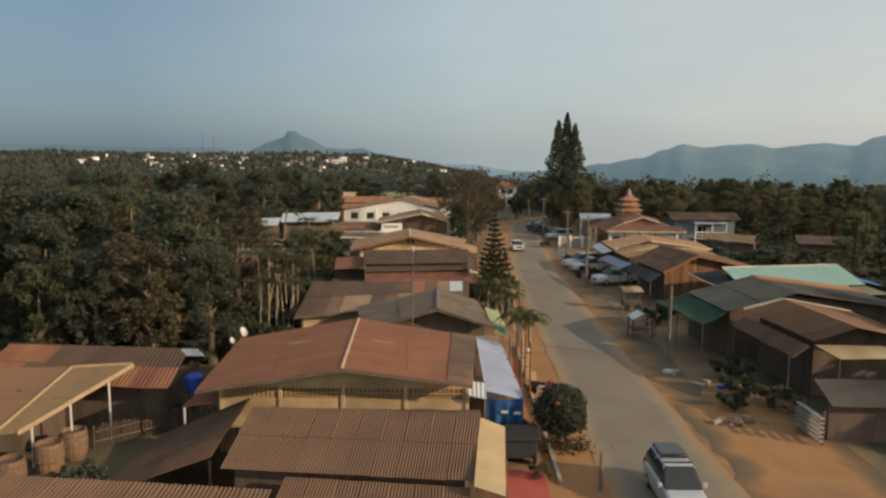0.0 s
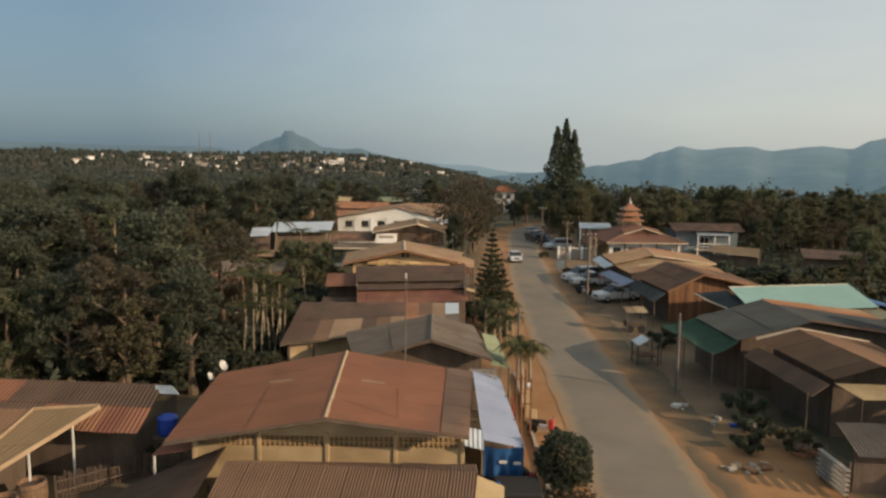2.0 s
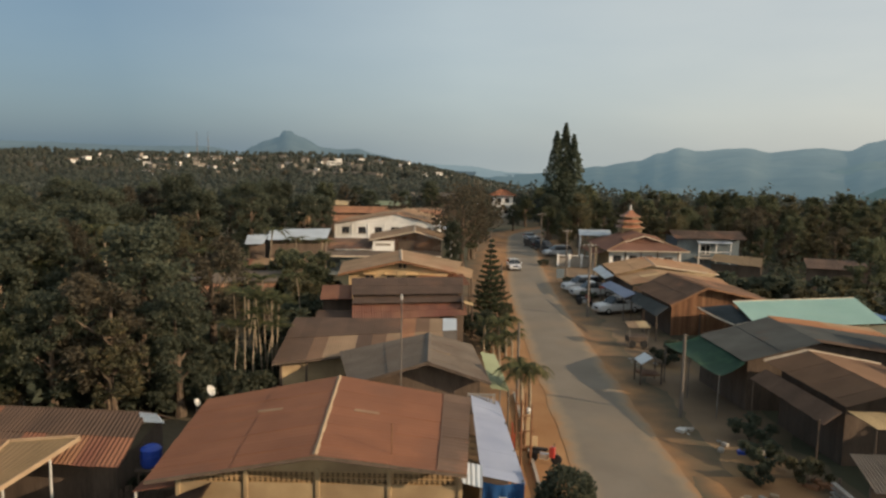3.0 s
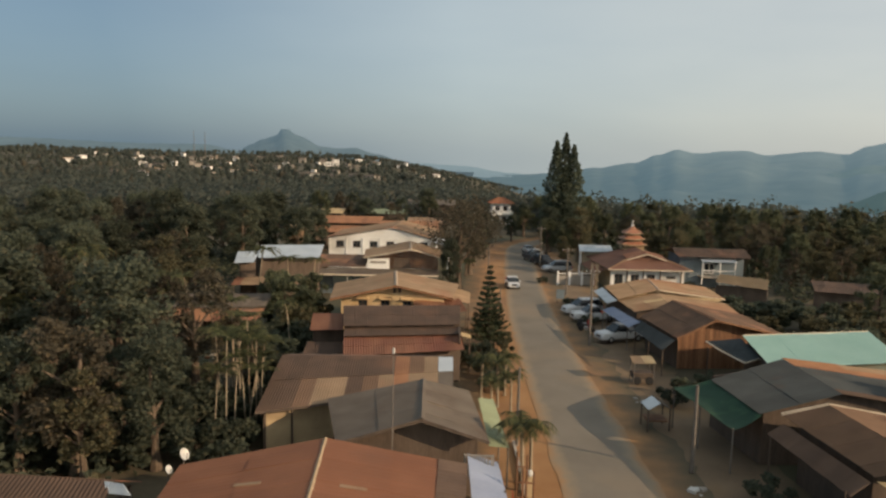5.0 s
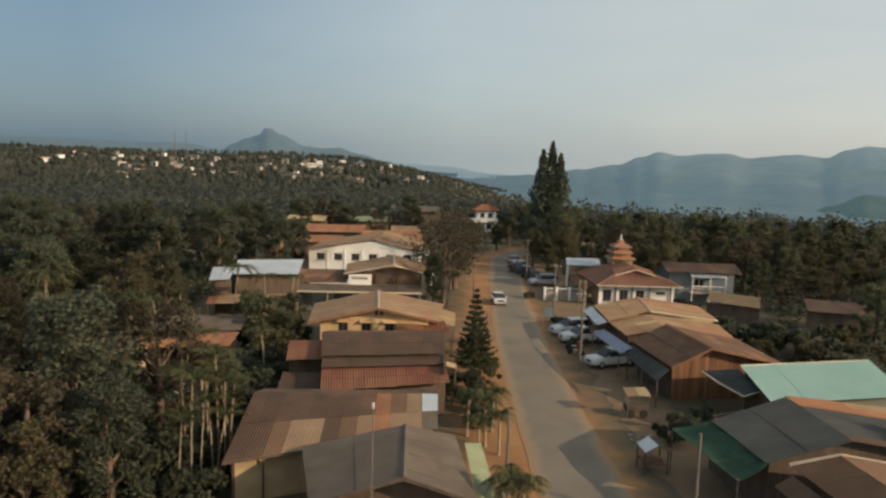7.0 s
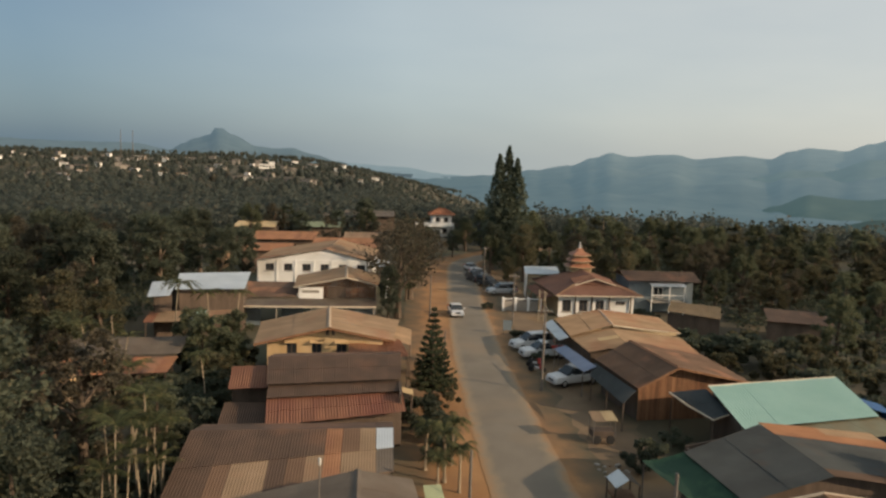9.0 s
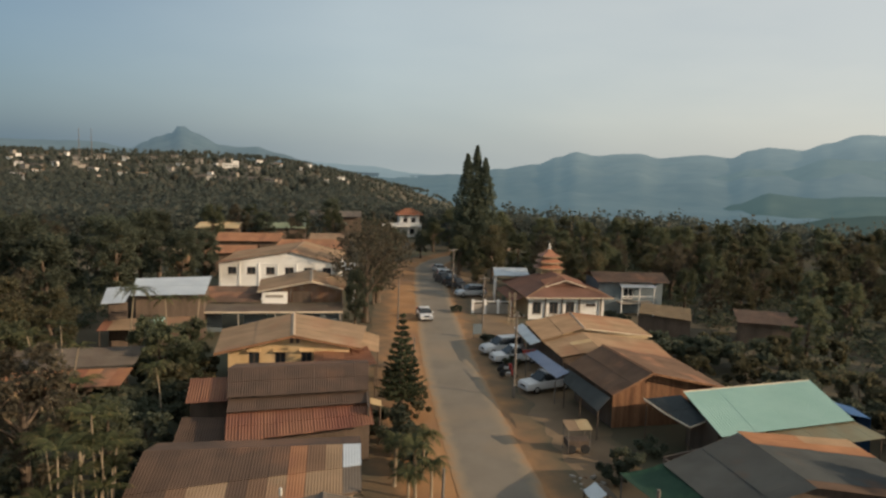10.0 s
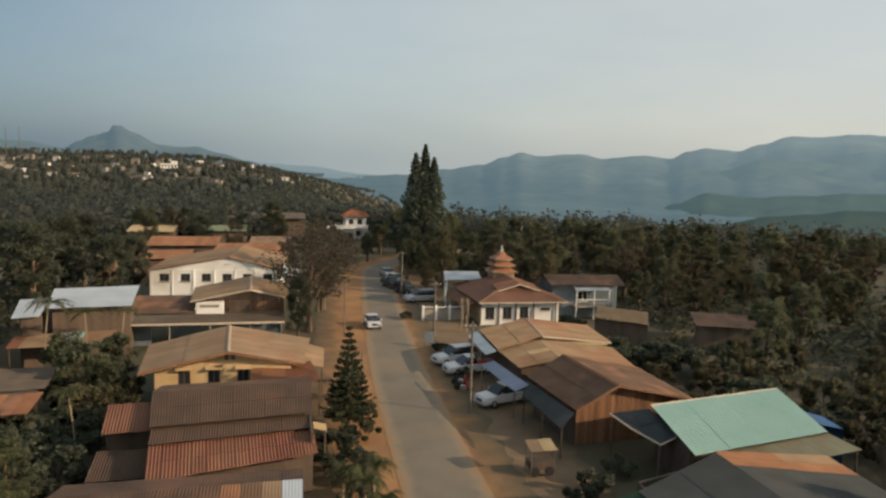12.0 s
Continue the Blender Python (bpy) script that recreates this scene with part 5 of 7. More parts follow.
shed_roof("house", (-20, 187, 5.2), (-10, 188, 5.2), (-10, 182, 4.4), (-20, 181, 4.4), "roof_green", "far house with a faded green roof", back=(0, 6, -1))
shed_roof("house", (-33, 182, 5.4), (-24, 183, 5.4), (-24, 177, 4.6), (-33, 176, 4.6), "roof_cream", "far house with a pale cream roof", back=(0, 6, -1))
shed_roof("house", (-8, 168, 4.8), (0, 169, 4.8), (0, 163, 4.0), (-8, 162, 4.0), "roof_tan", "far house with a tan roof", back=(0, 6, -1))
shed_roof("house", (-24, 146, 4.6), (-16, 147, 4.6), (-16, 142, 3.8), (-24, 141, 3.8), "roof_orange", "far house with a rust-orange roof", back=(0, 5, -1))

# ---- trees ----


def leaf_quads(points, size, rng, droop=0.0):
    """One kite-shaped leaf clump at each point, turned at random."""
    p = np.asarray(points, float)
    n = len(p)
    a = rng.normal(size=(n, 3))
    a[:, 2] = a[:, 2] * 0.6 - droop
    a /= np.linalg.norm(a, axis=1)[:, None]
    b = np.cross(a, rng.normal(size=(n, 3)))
    b /= np.linalg.norm(b, axis=1)[:, None]
    s = size * rng.uniform(0.55, 1.35, (n, 1))
    nn = np.cross(a, b)
    v = np.stack([p - a * s * 0.5, p + b * s * 0.34 + nn * s * 0.12, p + a * s * 0.6, p - b * s * 0.34 + nn * s * 0.12], 1).reshape(-1, 3)
    return v.tolist(), [(4 * i, 4 * i + 1, 4 * i + 2, 4 * i + 3) for i in range(n)]


def crown_points(rng, lobes, leaves, r, h0, h1, hollow=0.3):
    """Points in uneven lobes about a trunk: more towards each lobe's skin."""
    out = []
    for k in range(lobes):
        a, t = rng.uniform(0, 6.283), rng.uniform(0, 1) ** 0.8
        z = h0 + (h1 - h0) * t
        spread = r * (0.35 + 0.65 * math.sin(math.pi * min(1, 0.18 + 0.74 * t))) * rng.uniform(0.35, 0.85)
        c = np.array([math.cos(a) * spread, math.sin(a) * spread, z])
        lr = r * rng.uniform(0.12, 0.36)
        m = leaves // lobes
        d = rng.normal(size=(m, 3))
        d /= np.linalg.norm(d, axis=1)[:, None]
        q = c + d * (lr * rng.uniform(hollow, 1.0, (m, 1))) * np.array([1, 1, 0.75])
        out.append(q)
    return np.concatenate(out)


def broadleaf(name, seed, h, r, lobes, leaves, size, leaf, label, bark="bark", bare=0.12, sparse=False, group="village trees"):
    rng = np.random.default_rng(seed)
    t = thing(name, (0, 0, 0), label, "tree", group)
    pts, rad = [], []
    bend = rng.normal(size=2) * 0.03 * h
    for i in range(6):
        s = i / 5
        pts.append((bend[0] * s * s, bend[1] * s * s, h * 0.75 * s))
        rad.append(max(0.05, (0.035 * h) * (1 - 0.75 * s)) * (1.35 if i == 0 else 1))
    geos = [tube(pts, rad, 7)]
    for k in range(9 if sparse else 6):
        s = rng.uniform(0.3, 0.72)
        a = rng.uniform(0, 6.283)
        p0 = Vector((bend[0] * s * s, bend[1] * s * s, h * 0.75 * s))
        d = Vector((math.cos(a), math.sin(a), rng.uniform(0.4, 1.1))).normalized() * r * rng.uniform(0.4, 0.72)
        mid = p0 + d * 0.5 + Vector((0, 0, 0.05 * r))
        geos.append(tube([p0, mid, p0 + d + Vector((0, 0, 0.12 * r))], [0.014 * h, 0.009 * h, 0.003 * h], 5))
    part("trunk", join(*geos), M[bark], t)
    part("crown", leaf_quads(crown_points(rng, lobes, leaves, r, h * (bare + 0.12), h * 0.97), size, rng), M[leaf], t)
    return t


def frond(base, az, length, rise, rng, leaflets=15, width=0.5, droop=0.75):
    """A palm frond: a bowed rib with leaflets on both sides."""
    d = Vector((math.cos(az), math.sin(az), 0))
    side = Vector((-d.y, d.x, 0))
    v, f = [], []
    spine = []
    for i in range(leaflets + 1):
        s = i / leaflets
        spine.append(Vector(base) + d * length * s * (1 - 0.12 * s) + Vector((0, 0, rise * s - (rise + 0.75 * length) * s * s * droop)))
    for i in range(1, leaflets + 1):
        s = i / leaflets
        w = width * math.sin(math.pi * (0.12 + 0.85 * s)) * rng.uniform(0.8, 1.1)
        step = spine[i] - spine[i - 1]
        for sg in (-1, 1):
            k = len(v)
            tip = spine[i] + side * sg * w + step * 0.9 - Vector((0, 0, 0.4 * w))
            v += [spine[i - 1], spine[i], tip]
            f.append((k, k + 1, k + 2))
    return v, f


def palm(name, seed, h, n, length, label, lean=0.0, group="palms", width=0.45, rise=(0.15, 0.75)):
    rng = np.random.default_rng(seed)
    t = thing(name, (0, 0, 0), label, "palm", group)
    pts = [(lean * (i / 6) ** 2, 0.3 * lean * (i / 6), h * i / 6) for i in range(7)]
    part("trunk", tube(pts, [0.16 if h < 5 else 0.11] + [0.1 if h < 5 else 0.08] * 5 + [0.07], 7), M["bark_pale"], t)
    top = Vector(pts[-1])
    for i in range(n):
        part("frond", frond(top, 6.283 * i / n + rng.uniform(-0.2, 0.2), length * rng.uniform(0.8, 1.1), length * rng.uniform(*rise), rng, 13, width, 0.6), M["leaf_palm"], t)
    return t


def slender_palm_clump(seed, label):
    """A clump of slender stems with short feathery heads."""
    rng = np.random.default_rng(seed)
    t = thing("betel_palm_clump", (0, 0, 0), label, "palm", "slender palms")
    for k in range(4):
        x, y = rng.uniform(-1.5, 1.5, 2)
        h = rng.uniform(5.0, 8.5)
        lx, ly = rng.normal(size=2) * 0.5
        part("stem", tube([(x, y, 0), (x + lx * 0.4, y + ly * 0.4, h * 0.5), (x + lx, y + ly, h)], [0.06, 0.045, 0.035], 6), M["bark_pale"], t)
        geos = [frond((x + lx, y + ly, h), 6.283 * i / 8 + rng.uniform(-0.3, 0.3), rng.uniform(1.3, 2.0), rng.uniform(0.5, 1.4), rng, 10, 0.42, 0.4) for i in range(9)]
        part("frond_head", join(*geos), M["leaf_palm"], t)
    return t


def norfolk_pine(at, h, r):
    rng = np.random.default_rng(31)
    t = thing("norfolk_pine", at, "dark tiered conifer beside the road", "tree", "village trees")
    x, y, z = at
    part("trunk", tube([(x, y, z), (x, y, z + h * 0.6), (x, y, z + h)], [0.2, 0.1, 0.02], 8), M["bark"], t)
    tiers = 14
    for k in range(tiers):
        s = k / (tiers - 1)
        zz = z + h * (0.14 + 0.84 * s)
        rr = r * (1 - s) + 0.14
        n = 11 if s < 0.7 else 7
        pts, arms = [], []
        for i in range(n):
            a = 6.283 * (i + 0.5 * (k % 2)) / n + rng.uniform(-0.12, 0.12)
            le = rr * rng.uniform(0.85, 1.1)
            m = int(14 + 46 * le)
            u = rng.uniform(0.08, 1, m)
            up = 0.22 * le * u * u - 0.05 * le * u
            off = rng.normal(size=(m, 3)) * 0.06 * (1.2 - 0.5 * u[:, None])
            pts.append(np.stack([x + math.cos(a) * le * u, y + math.sin(a) * le * u, zz + up], 1) + off)
        part("branch_tier", leaf_quads(np.concatenate(pts), 0.21, rng), M["conifer"], t)


def cypress(at, h, r, seed, spires):
    rng = np.random.default_rng(seed)
    t = thing("cypress", at, "tall narrow conifer with several pointed tops", "tree", "tall conifers")
    x, y, z = at
    part("trunk", tube([(x, y, z), (x, y, z + h * 0.8)], [0.45, 0.1], 8), M["bark"], t)
    pts = []
    for sx, sy, sh in spires:
        m = 2600
        u = rng.uniform(0.04, 1, m) ** 1.15
        prof = r * 0.62 * np.minimum(1.0, (1 - u) * 1.9 + 0.05) * (0.55 + 0.45 * np.minimum(1, u * 4))
        lump = 1 + 0.22 * np.sin(u * 31 + sx * 3) * np.sin(u * 13)
        a = rng.uniform(0, 6.283, m)
        rr = prof * lump * rng.uniform(0.6, 1.05, m)
        pts.append(np.stack([x + sx + np.cos(a) * rr, y + sy + np.sin(a) * rr, z + 0.5 + u * (sh - 0.5)], 1))
    part("crown", leaf_quads(np.concatenate(pts), 0.7, rng, droop=-0.6), M["leaf_cypress"], t)


def topiary(at):
    rng = np.random.default_rng(4)
    x, y, z = at
    t = thing("topiary_tree", at, "small clipped round tree beside the road", "tree", "village trees")
    part("trunk", tube([(x, y, z), (x + 0.03, y, z + 0.5), (x, y, z + 1.4)], [0.13, 0.1, 0.07], 8), M["bark"], t)
    m = 5200
    d = rng.normal(size=(m, 3))
    d /= np.linalg.norm(d, axis=1)[:, None]
    rr = 1.22 * (1 + 0.07 * np.sin(d[:, 0] * 5 + d[:, 2] * 4) + 0.05 * np.sin(d[:, 1] * 9)) * rng.uniform(0.72, 1.02, m)
    pts = d * rr[:, None] * np.array([1, 1, 1.02])
    pts[:, 2] = np.where(pts[:, 2] < -0.3, pts[:, 2] * 0.95, pts[:, 2])
    part("crown", leaf_quads(pts + np.array([x, y, z + 1.85]), 0.17, rng), M["leaf_dark"], t)
    m = 500
    pts = np.stack([x + rng.normal(size=m) * 0.75, y + rng.normal(size=m) * 0.4, z + rng.uniform(0.03, 0.35, m)], 1)
    part("undergrowth", leaf_quads(pts, 0.16, rng), M["leaf_dry"], t, "dry brown undergrowth")


def shrub(name, seed, r, h, leaves, size, leaf, label, group="shrubs"):
    rng = np.random.default_rng(seed)
    t = thing(name, (0, 0, 0), label, "shrub", group)
    part("stem", join(*[tube([(0, 0, 0), (math.cos(a) * r * 0.4, math.sin(a) * r * 0.4, h * 0.6)], [0.05, 0.02], 5) for a in (0.3, 1.5, 2.9, 4.1, 5.3)]), M["bark"], t)
    part("foliage", leaf_quads(crown_points(rng, 12, leaves, r, 0.15 * h, 0.9 * h, 0.35), size, rng), M[leaf], t)
    return t


def put(ob, x, y, s=1.0, rz=None, sz=None, z=None, rng=random.Random(2)):
    rz = rng.uniform(0, 360) if rz is None else rz
    m = Matrix.LocRotScale((x, y, land(x, y) if z is None else z), Euler((0, 0, radians(rz))), (s, s, sz or s))
    return copy_thing(ob, m)


def settle(ob, x, y, s=1.0, rz=0.0):
    ob.matrix_basis = Matrix.LocRotScale((x, y, land(x, y)), Euler((0, 0, radians(rz))), (s, s, s))


dark_tree = broadleaf("broadleaf_tree", 11, 12.5, 3.9, 58, 7800, 0.34, "leaf_dark", "tall broadleaf tree with a dense dark green crown")
mid_tree = broadleaf("broadleaf_tree", 12, 11.5, 3.6, 52, 7200, 0.34, "leaf_mid", "broadleaf tree with a full green crown")
olive_tree = broadleaf("broadleaf_tree", 13, 10.5, 3.3, 44, 5800, 0.33, "leaf_olive", "broadleaf tree with an olive-green crown")
dry_tree = broadleaf("broadleaf_tree", 14, 11.5, 3.4, 46, 4600, 0.30, "leaf_dry", "tree with thin reddish-brown dry foliage", sparse=True)
small_tree = broadleaf("broadleaf_tree", 15, 6.5, 2.5, 34, 3600, 0.30, "leaf_mid", "small leafy garden tree", bare=0.2)
amber_shrub = shrub("shrub", 16, 2.2, 2.6, 1700, 0.32, "leaf_olive", "leafy shrub with yellowing leaves")
dark_shrub = shrub("shrub", 17, 2.4, 2.8, 1800, 0.36, "leaf_dark", "dense dark green shrub")
feather_palm = palm("coconut_palm", 18, 8.0, 14, 3.0, "tall palm with feathery drooping fronds", 0.6)
road_palm = palm("areca_palm", 19, 3.3, 16, 1.6, "small palm with drooping fronds beside the road", 0.1, width=0.5, rise=(0.35, 1.35))
betel = slender_palm_clump(20, "clump of slender pale-stemmed palms")
WEST = random.Random(44)
kinds = [dark_tree, dark_tree, dark_tree, dark_tree, olive_tree, dry_tree]

# west wood: dense, between and behind the western houses
placed = []


def wood(rng, x0, x1, y0, y1, gap, keep, kinds, lo=0.75, hi=1.15):
    y = y0
    while y < y1:
        x = x0
        while x < x1:
            px, py = x + rng.uniform(-0.4, 0.4) * gap, y + rng.uniform(-0.4, 0.4) * gap
            if keep(px, py):
                s = rng.uniform(lo, hi)
                placed.append(put(rng.choice(kinds), px, py, s, sz=s * rng.uniform(0.85, 1.1)))
            x += gap
        y += gap


def west_keep(x, y):
    if y < 46:
        return x < -28
    if 57 < y < 76 and abs(x - (0.5 - 0.36 * (y - 23))) < 4.2:
        return False
    if y < 66:
        return x < -14.5 - (2.5 if y < 52 else 0)
    if y < 84:
        return x < -30 or (-17.5 < x < -14 and y < 71)
    if y < 108:
        return x < -30
    return x < -27


wood(WEST, -72, -13, 44, 140, 6.9, west_keep, kinds, 0.7, 1.0)
for k, (ob, x, y, s) in enumerate(((dark_tree, -15.5, 47.5, 0.62), (olive_tree, -18.5, 45.6, 0.6), (dark_tree, -22.5, 46.5, 0.62), (mid_tree, -26, 46, 0.6), (mid_tree, -14.2, 62.5, 0.45), (olive_tree, -27.2, 88, 0.7), (dark_tree, -22.5, 119, 0.8), (dark_tree, -20.6, 125, 0.75))):
    put(ob, x, y, s)
EAST = random.Random(45)


def east_keep(x, y):
    if y < 60:
        return x > 35 + max(0, 52 - y) * 0.3 + (15 if y > 51 else 0)
    if y < 80:
        return x > 50
    if y < 104:
        return x > 46 and not (43 < x < 57 and 86 < y < 103)
    if y < 124:
        return x > 47
    return x > 31


east_kinds = [mid_tree, mid_tree, olive_tree, olive_tree, dry_tree]
wood(EAST, 33, 88, 44, 124, 7.0, east_keep, east_kinds, 0.5, 0.74)
wood(EAST, 17, 84, 124, 172, 7.2, lambda x, y: abs(x - road_x(y)) > 5 and x > 19 + (0 if y > 148 else (148 - y) * 0.35) and not (20 < x < 28 and y < 128), east_kinds, 0.6, 0.88)
wood(EAST, 88, 132, 40, 176, 9.5, lambda x, y: True, east_kinds, 0.55, 0.8)
# trees behind the western houses and along the road's end
wood(EAST, -26, 10, 172, 218, 11.0, lambda x, y: x < 8 and not (0 < x < 24 and y > 196), [dark_tree, mid_tree, dry_tree], 0.6, 0.85)
wood(EAST, 20, 44, 178, 215, 9.0, lambda x, y: x > 20, [dark_tree, mid_tree], 0.6, 0.85)

# out-of-view trees, added to throw shade over the eastern yard and roofs
for x, y, s in ((36.5, 41, 0.70), (39.5, 45.5, 0.78), (35.5, 36, 0.66), (44, 43.5, 0.86), (33.5, 32.5, 0.60), (38.5, 38, 0.74), (48, 40, 0.9), (31, 30.8, 0.48), (33, 29.6, 0.55), (36, 33, 0.66), (31, 40.0, 0.50), (34.8, 45, 0.62), (29.8, 36.4, 0.42)):
    put(dark_tree if x > 36 else mid_tree, x, y, s)

# single plants
roadside_tree = broadleaf("broadleaf_tree", 23, 9.9, 4.7, 60, 2900, 0.28, "leaf_dry", "half-bare tree with brown leaves beside the road", sparse=True, bare=0.22)
settle(roadside_tree, 2.3, 106.5, 1.22)
put(roadside_tree, 4.2, 119, 1.0)
put(dark_tree, 0.9, 101.0, 0.45, sz=0.6)
put(small_tree, 3.6, 118, 0.9)
put(dry_tree, 5.2, 128, 0.62)
put(small_tree, 6.4, 140, 0.9)
put(dark_tree, 4, 150, 0.62)
for ob, x, y, s in ((dark_tree, 21.0, 150, 0.72), (mid_tree, 19.8, 145, 0.62), (dark_tree, 15.0, 167, 0.48), (dark_tree, 8.6, 163, 0.55), (mid_tree, 19.0, 178, 0.6), (dark_tree, 9.0, 172, 0.45), (mid_tree, 21.5, 136, 0.55), (olive_tree, 20.6, 129.5, 0.5), (dark_tree, 8.2, 155, 0.6)):
    put(ob, x, y, s)
for x, y, s in ((11.0, 183, 0.36), (17.4, 182, 0.4), (8.0, 185, 0.55), (19.5, 184, 0.6), (13.2, 189, 0.3), (5.5, 178, 0.6)):
    put(dark_tree, x, y, s)
norfolk_pine((4.5, 74.5, 0), 8.0, 1.95)
cypress((24.6, 158, 0), 23.5, 4.5, 6, ((-1.6, 0, 22.0), (0.3, 0.5, 23.6), (1.9, -0.3, 21.2), (0.2, -0.8, 17.0)))
topiary((5.3, 34.2, 0))
for x, y, s in ((3.9, 66.0, 0.75), (3.4, 69.5, 0.8), (5.6, 72.4, 0.6), (4.4, 62.6, 0.6), (6.2, 76.6, 0.55), (4.8, 81.5, 0.6), (5.4, 86.0, 0.5)):
    put(dark_shrub if x < 4.5 else amber_shrub, x, y, s)
for x, y, s in ((4.3, 59.0, 1.0), (5.0, 61.6, 0.9), (3.7, 56.6, 0.8), (5.1, 57.6, 0.85), (4.65, 45.9, 1.12), (5.2, 46.6, 1.0)):
    put(road_palm, x, y, s)
for x, y, s in ((-15.5, 80, 0.9), (-17.5, 84, 0.85), (-14.0, 84.8, 0.8), (-13.2, 79.4, 0.7)):
    put(small_tree, x, y, s)
for x, y, s in ((-14.5, 78.3, 0.9), (-16.2, 81.5, 1.0), (-12.8, 76.0, 0.8), (-15.6, 75.0, 0.9), (-11.8, 72.2, 0.7), (-13.6, 68.6, 0.9), (-16.6, 71.0, 1.0), (-12.0, 64.8, 0.8), (-15.2, 66.4, 0.9), (-17.8, 75.6, 0.8), (-12.6, 60.6, 0.8), (-11.6, 47.2, 0.6), (-13.4, 48.4, 0.9), (-12.2, 49.8, 0.8), (-15.0, 50.4, 1.0), (-13.8, 52.6, 0.9), (-11.9, 53.2, 0.7), (-16.4, 48.0, 0.9), (-15.6, 54.0, 1.0), (-12.6, 56.6, 0.8)):
    put(dark_shrub, x, y, s)
put(amber_shrub, -14.2, 77.4, 1.3)
put(amber_shrub, -12.4, 81.0, 1.1)
for x, y, s in ((-17.4, 90, 0.75), (-15.2, 92.3, 0.7), (-13.2, 71, 0.6), (-36, 80, 1.0), (-25, 62, 1.0), (-31, 71, 1.1), (-29, 56, 0.95), (-40, 62, 1.1), (60, 150, 1.1), (48, 168, 1.15)):
    put(feather_palm, x, y, s)
for x, y, s in ((-11.6, 51.0, 1.0), (-13.2, 55.2, 1.05), (-14.4, 60.4, 1.05), (-22, 76, 1.0), (-27.5, 69, 1.1)):
    put(betel, x, y, s)
for i in range(46):
    x, y = WEST.uniform(-34, -13), WEST.uniform(46, 72)
    if west_keep(x, y):
        put(WEST.choice((dark_shrub, dark_shrub, amber_shrub)), x, y, WEST.uniform(0.6, 1.1))
for x, y, s in ((33.5, 88.0, 1.2), (37.0, 86.5, 1.3), (40.5, 85.0, 1.3), (43.5, 83.5, 1.1), (38.5, 82.0, 1.0), (36.5, 78.2, 1.1), (34.0, 82.2, 0.9), (42.5, 78.5, 1.2), (38.8, 74.5, 1.2), (46, 88, 1.1), (50, 85, 1.2), (41, 91.5, 1.0), (45, 74, 1.2), (32.8, 74.2, 0.8), (39.5, 68, 1.1), (41, 64, 1.2), (43.5, 69, 1.3), (46, 66, 1.3), (40.5, 60, 1.1), (44, 61, 1.3), (47.5, 71.5, 1.3), (48, 61, 1.3), (41, 56, 1.2), (45, 57, 1.3), (37, 57.5, 0.9)):
    put(amber_shrub if (x + y) % 2 < 1.1 else dark_shrub, x, y, s)
for x, y, s in ((17.9, 39.6, 0.55), (16.6, 41.8, 0.5), (17.4, 45.2, 0.55), (15.4, 39.8, 0.35), (17.2, 60.5, 0.5), (19.0, 62.4, 0.55), (21.4, 64.6, 0.5), (16.4, 86.8, 0.4), (15.9, 96.4, 0.4), (14.7, 112.5, 0.4), (-14.6, 29.6, 0.4), (-13.6, 37.4, 0.35), (3.95, 30.8, 0.28), (26, 102, 0.5), (24, 100, 0.5), (34, 104, 0.8), (21, 98, 0.5)):
    put(amber_shrub if x > 17.8 and y < 40 or abs(x - 3.95) < 0.1 else dark_shrub, x, y, s)
for proto, x, y in ((dark_tree, -33, 57), (mid_tree, -38, 66), (olive_tree, -45, 74), (dry_tree, -31.5, 64), (small_tree, -28, 80.5), (amber_shrub, 35.2, 85.2), (dark_shrub, 36.0, 90), (feather_palm, -20.5, 88.2), (road_palm, 3.2, 60.8), (betel, -10.6, 53.4)):
    settle(proto, x, y, 0.9)


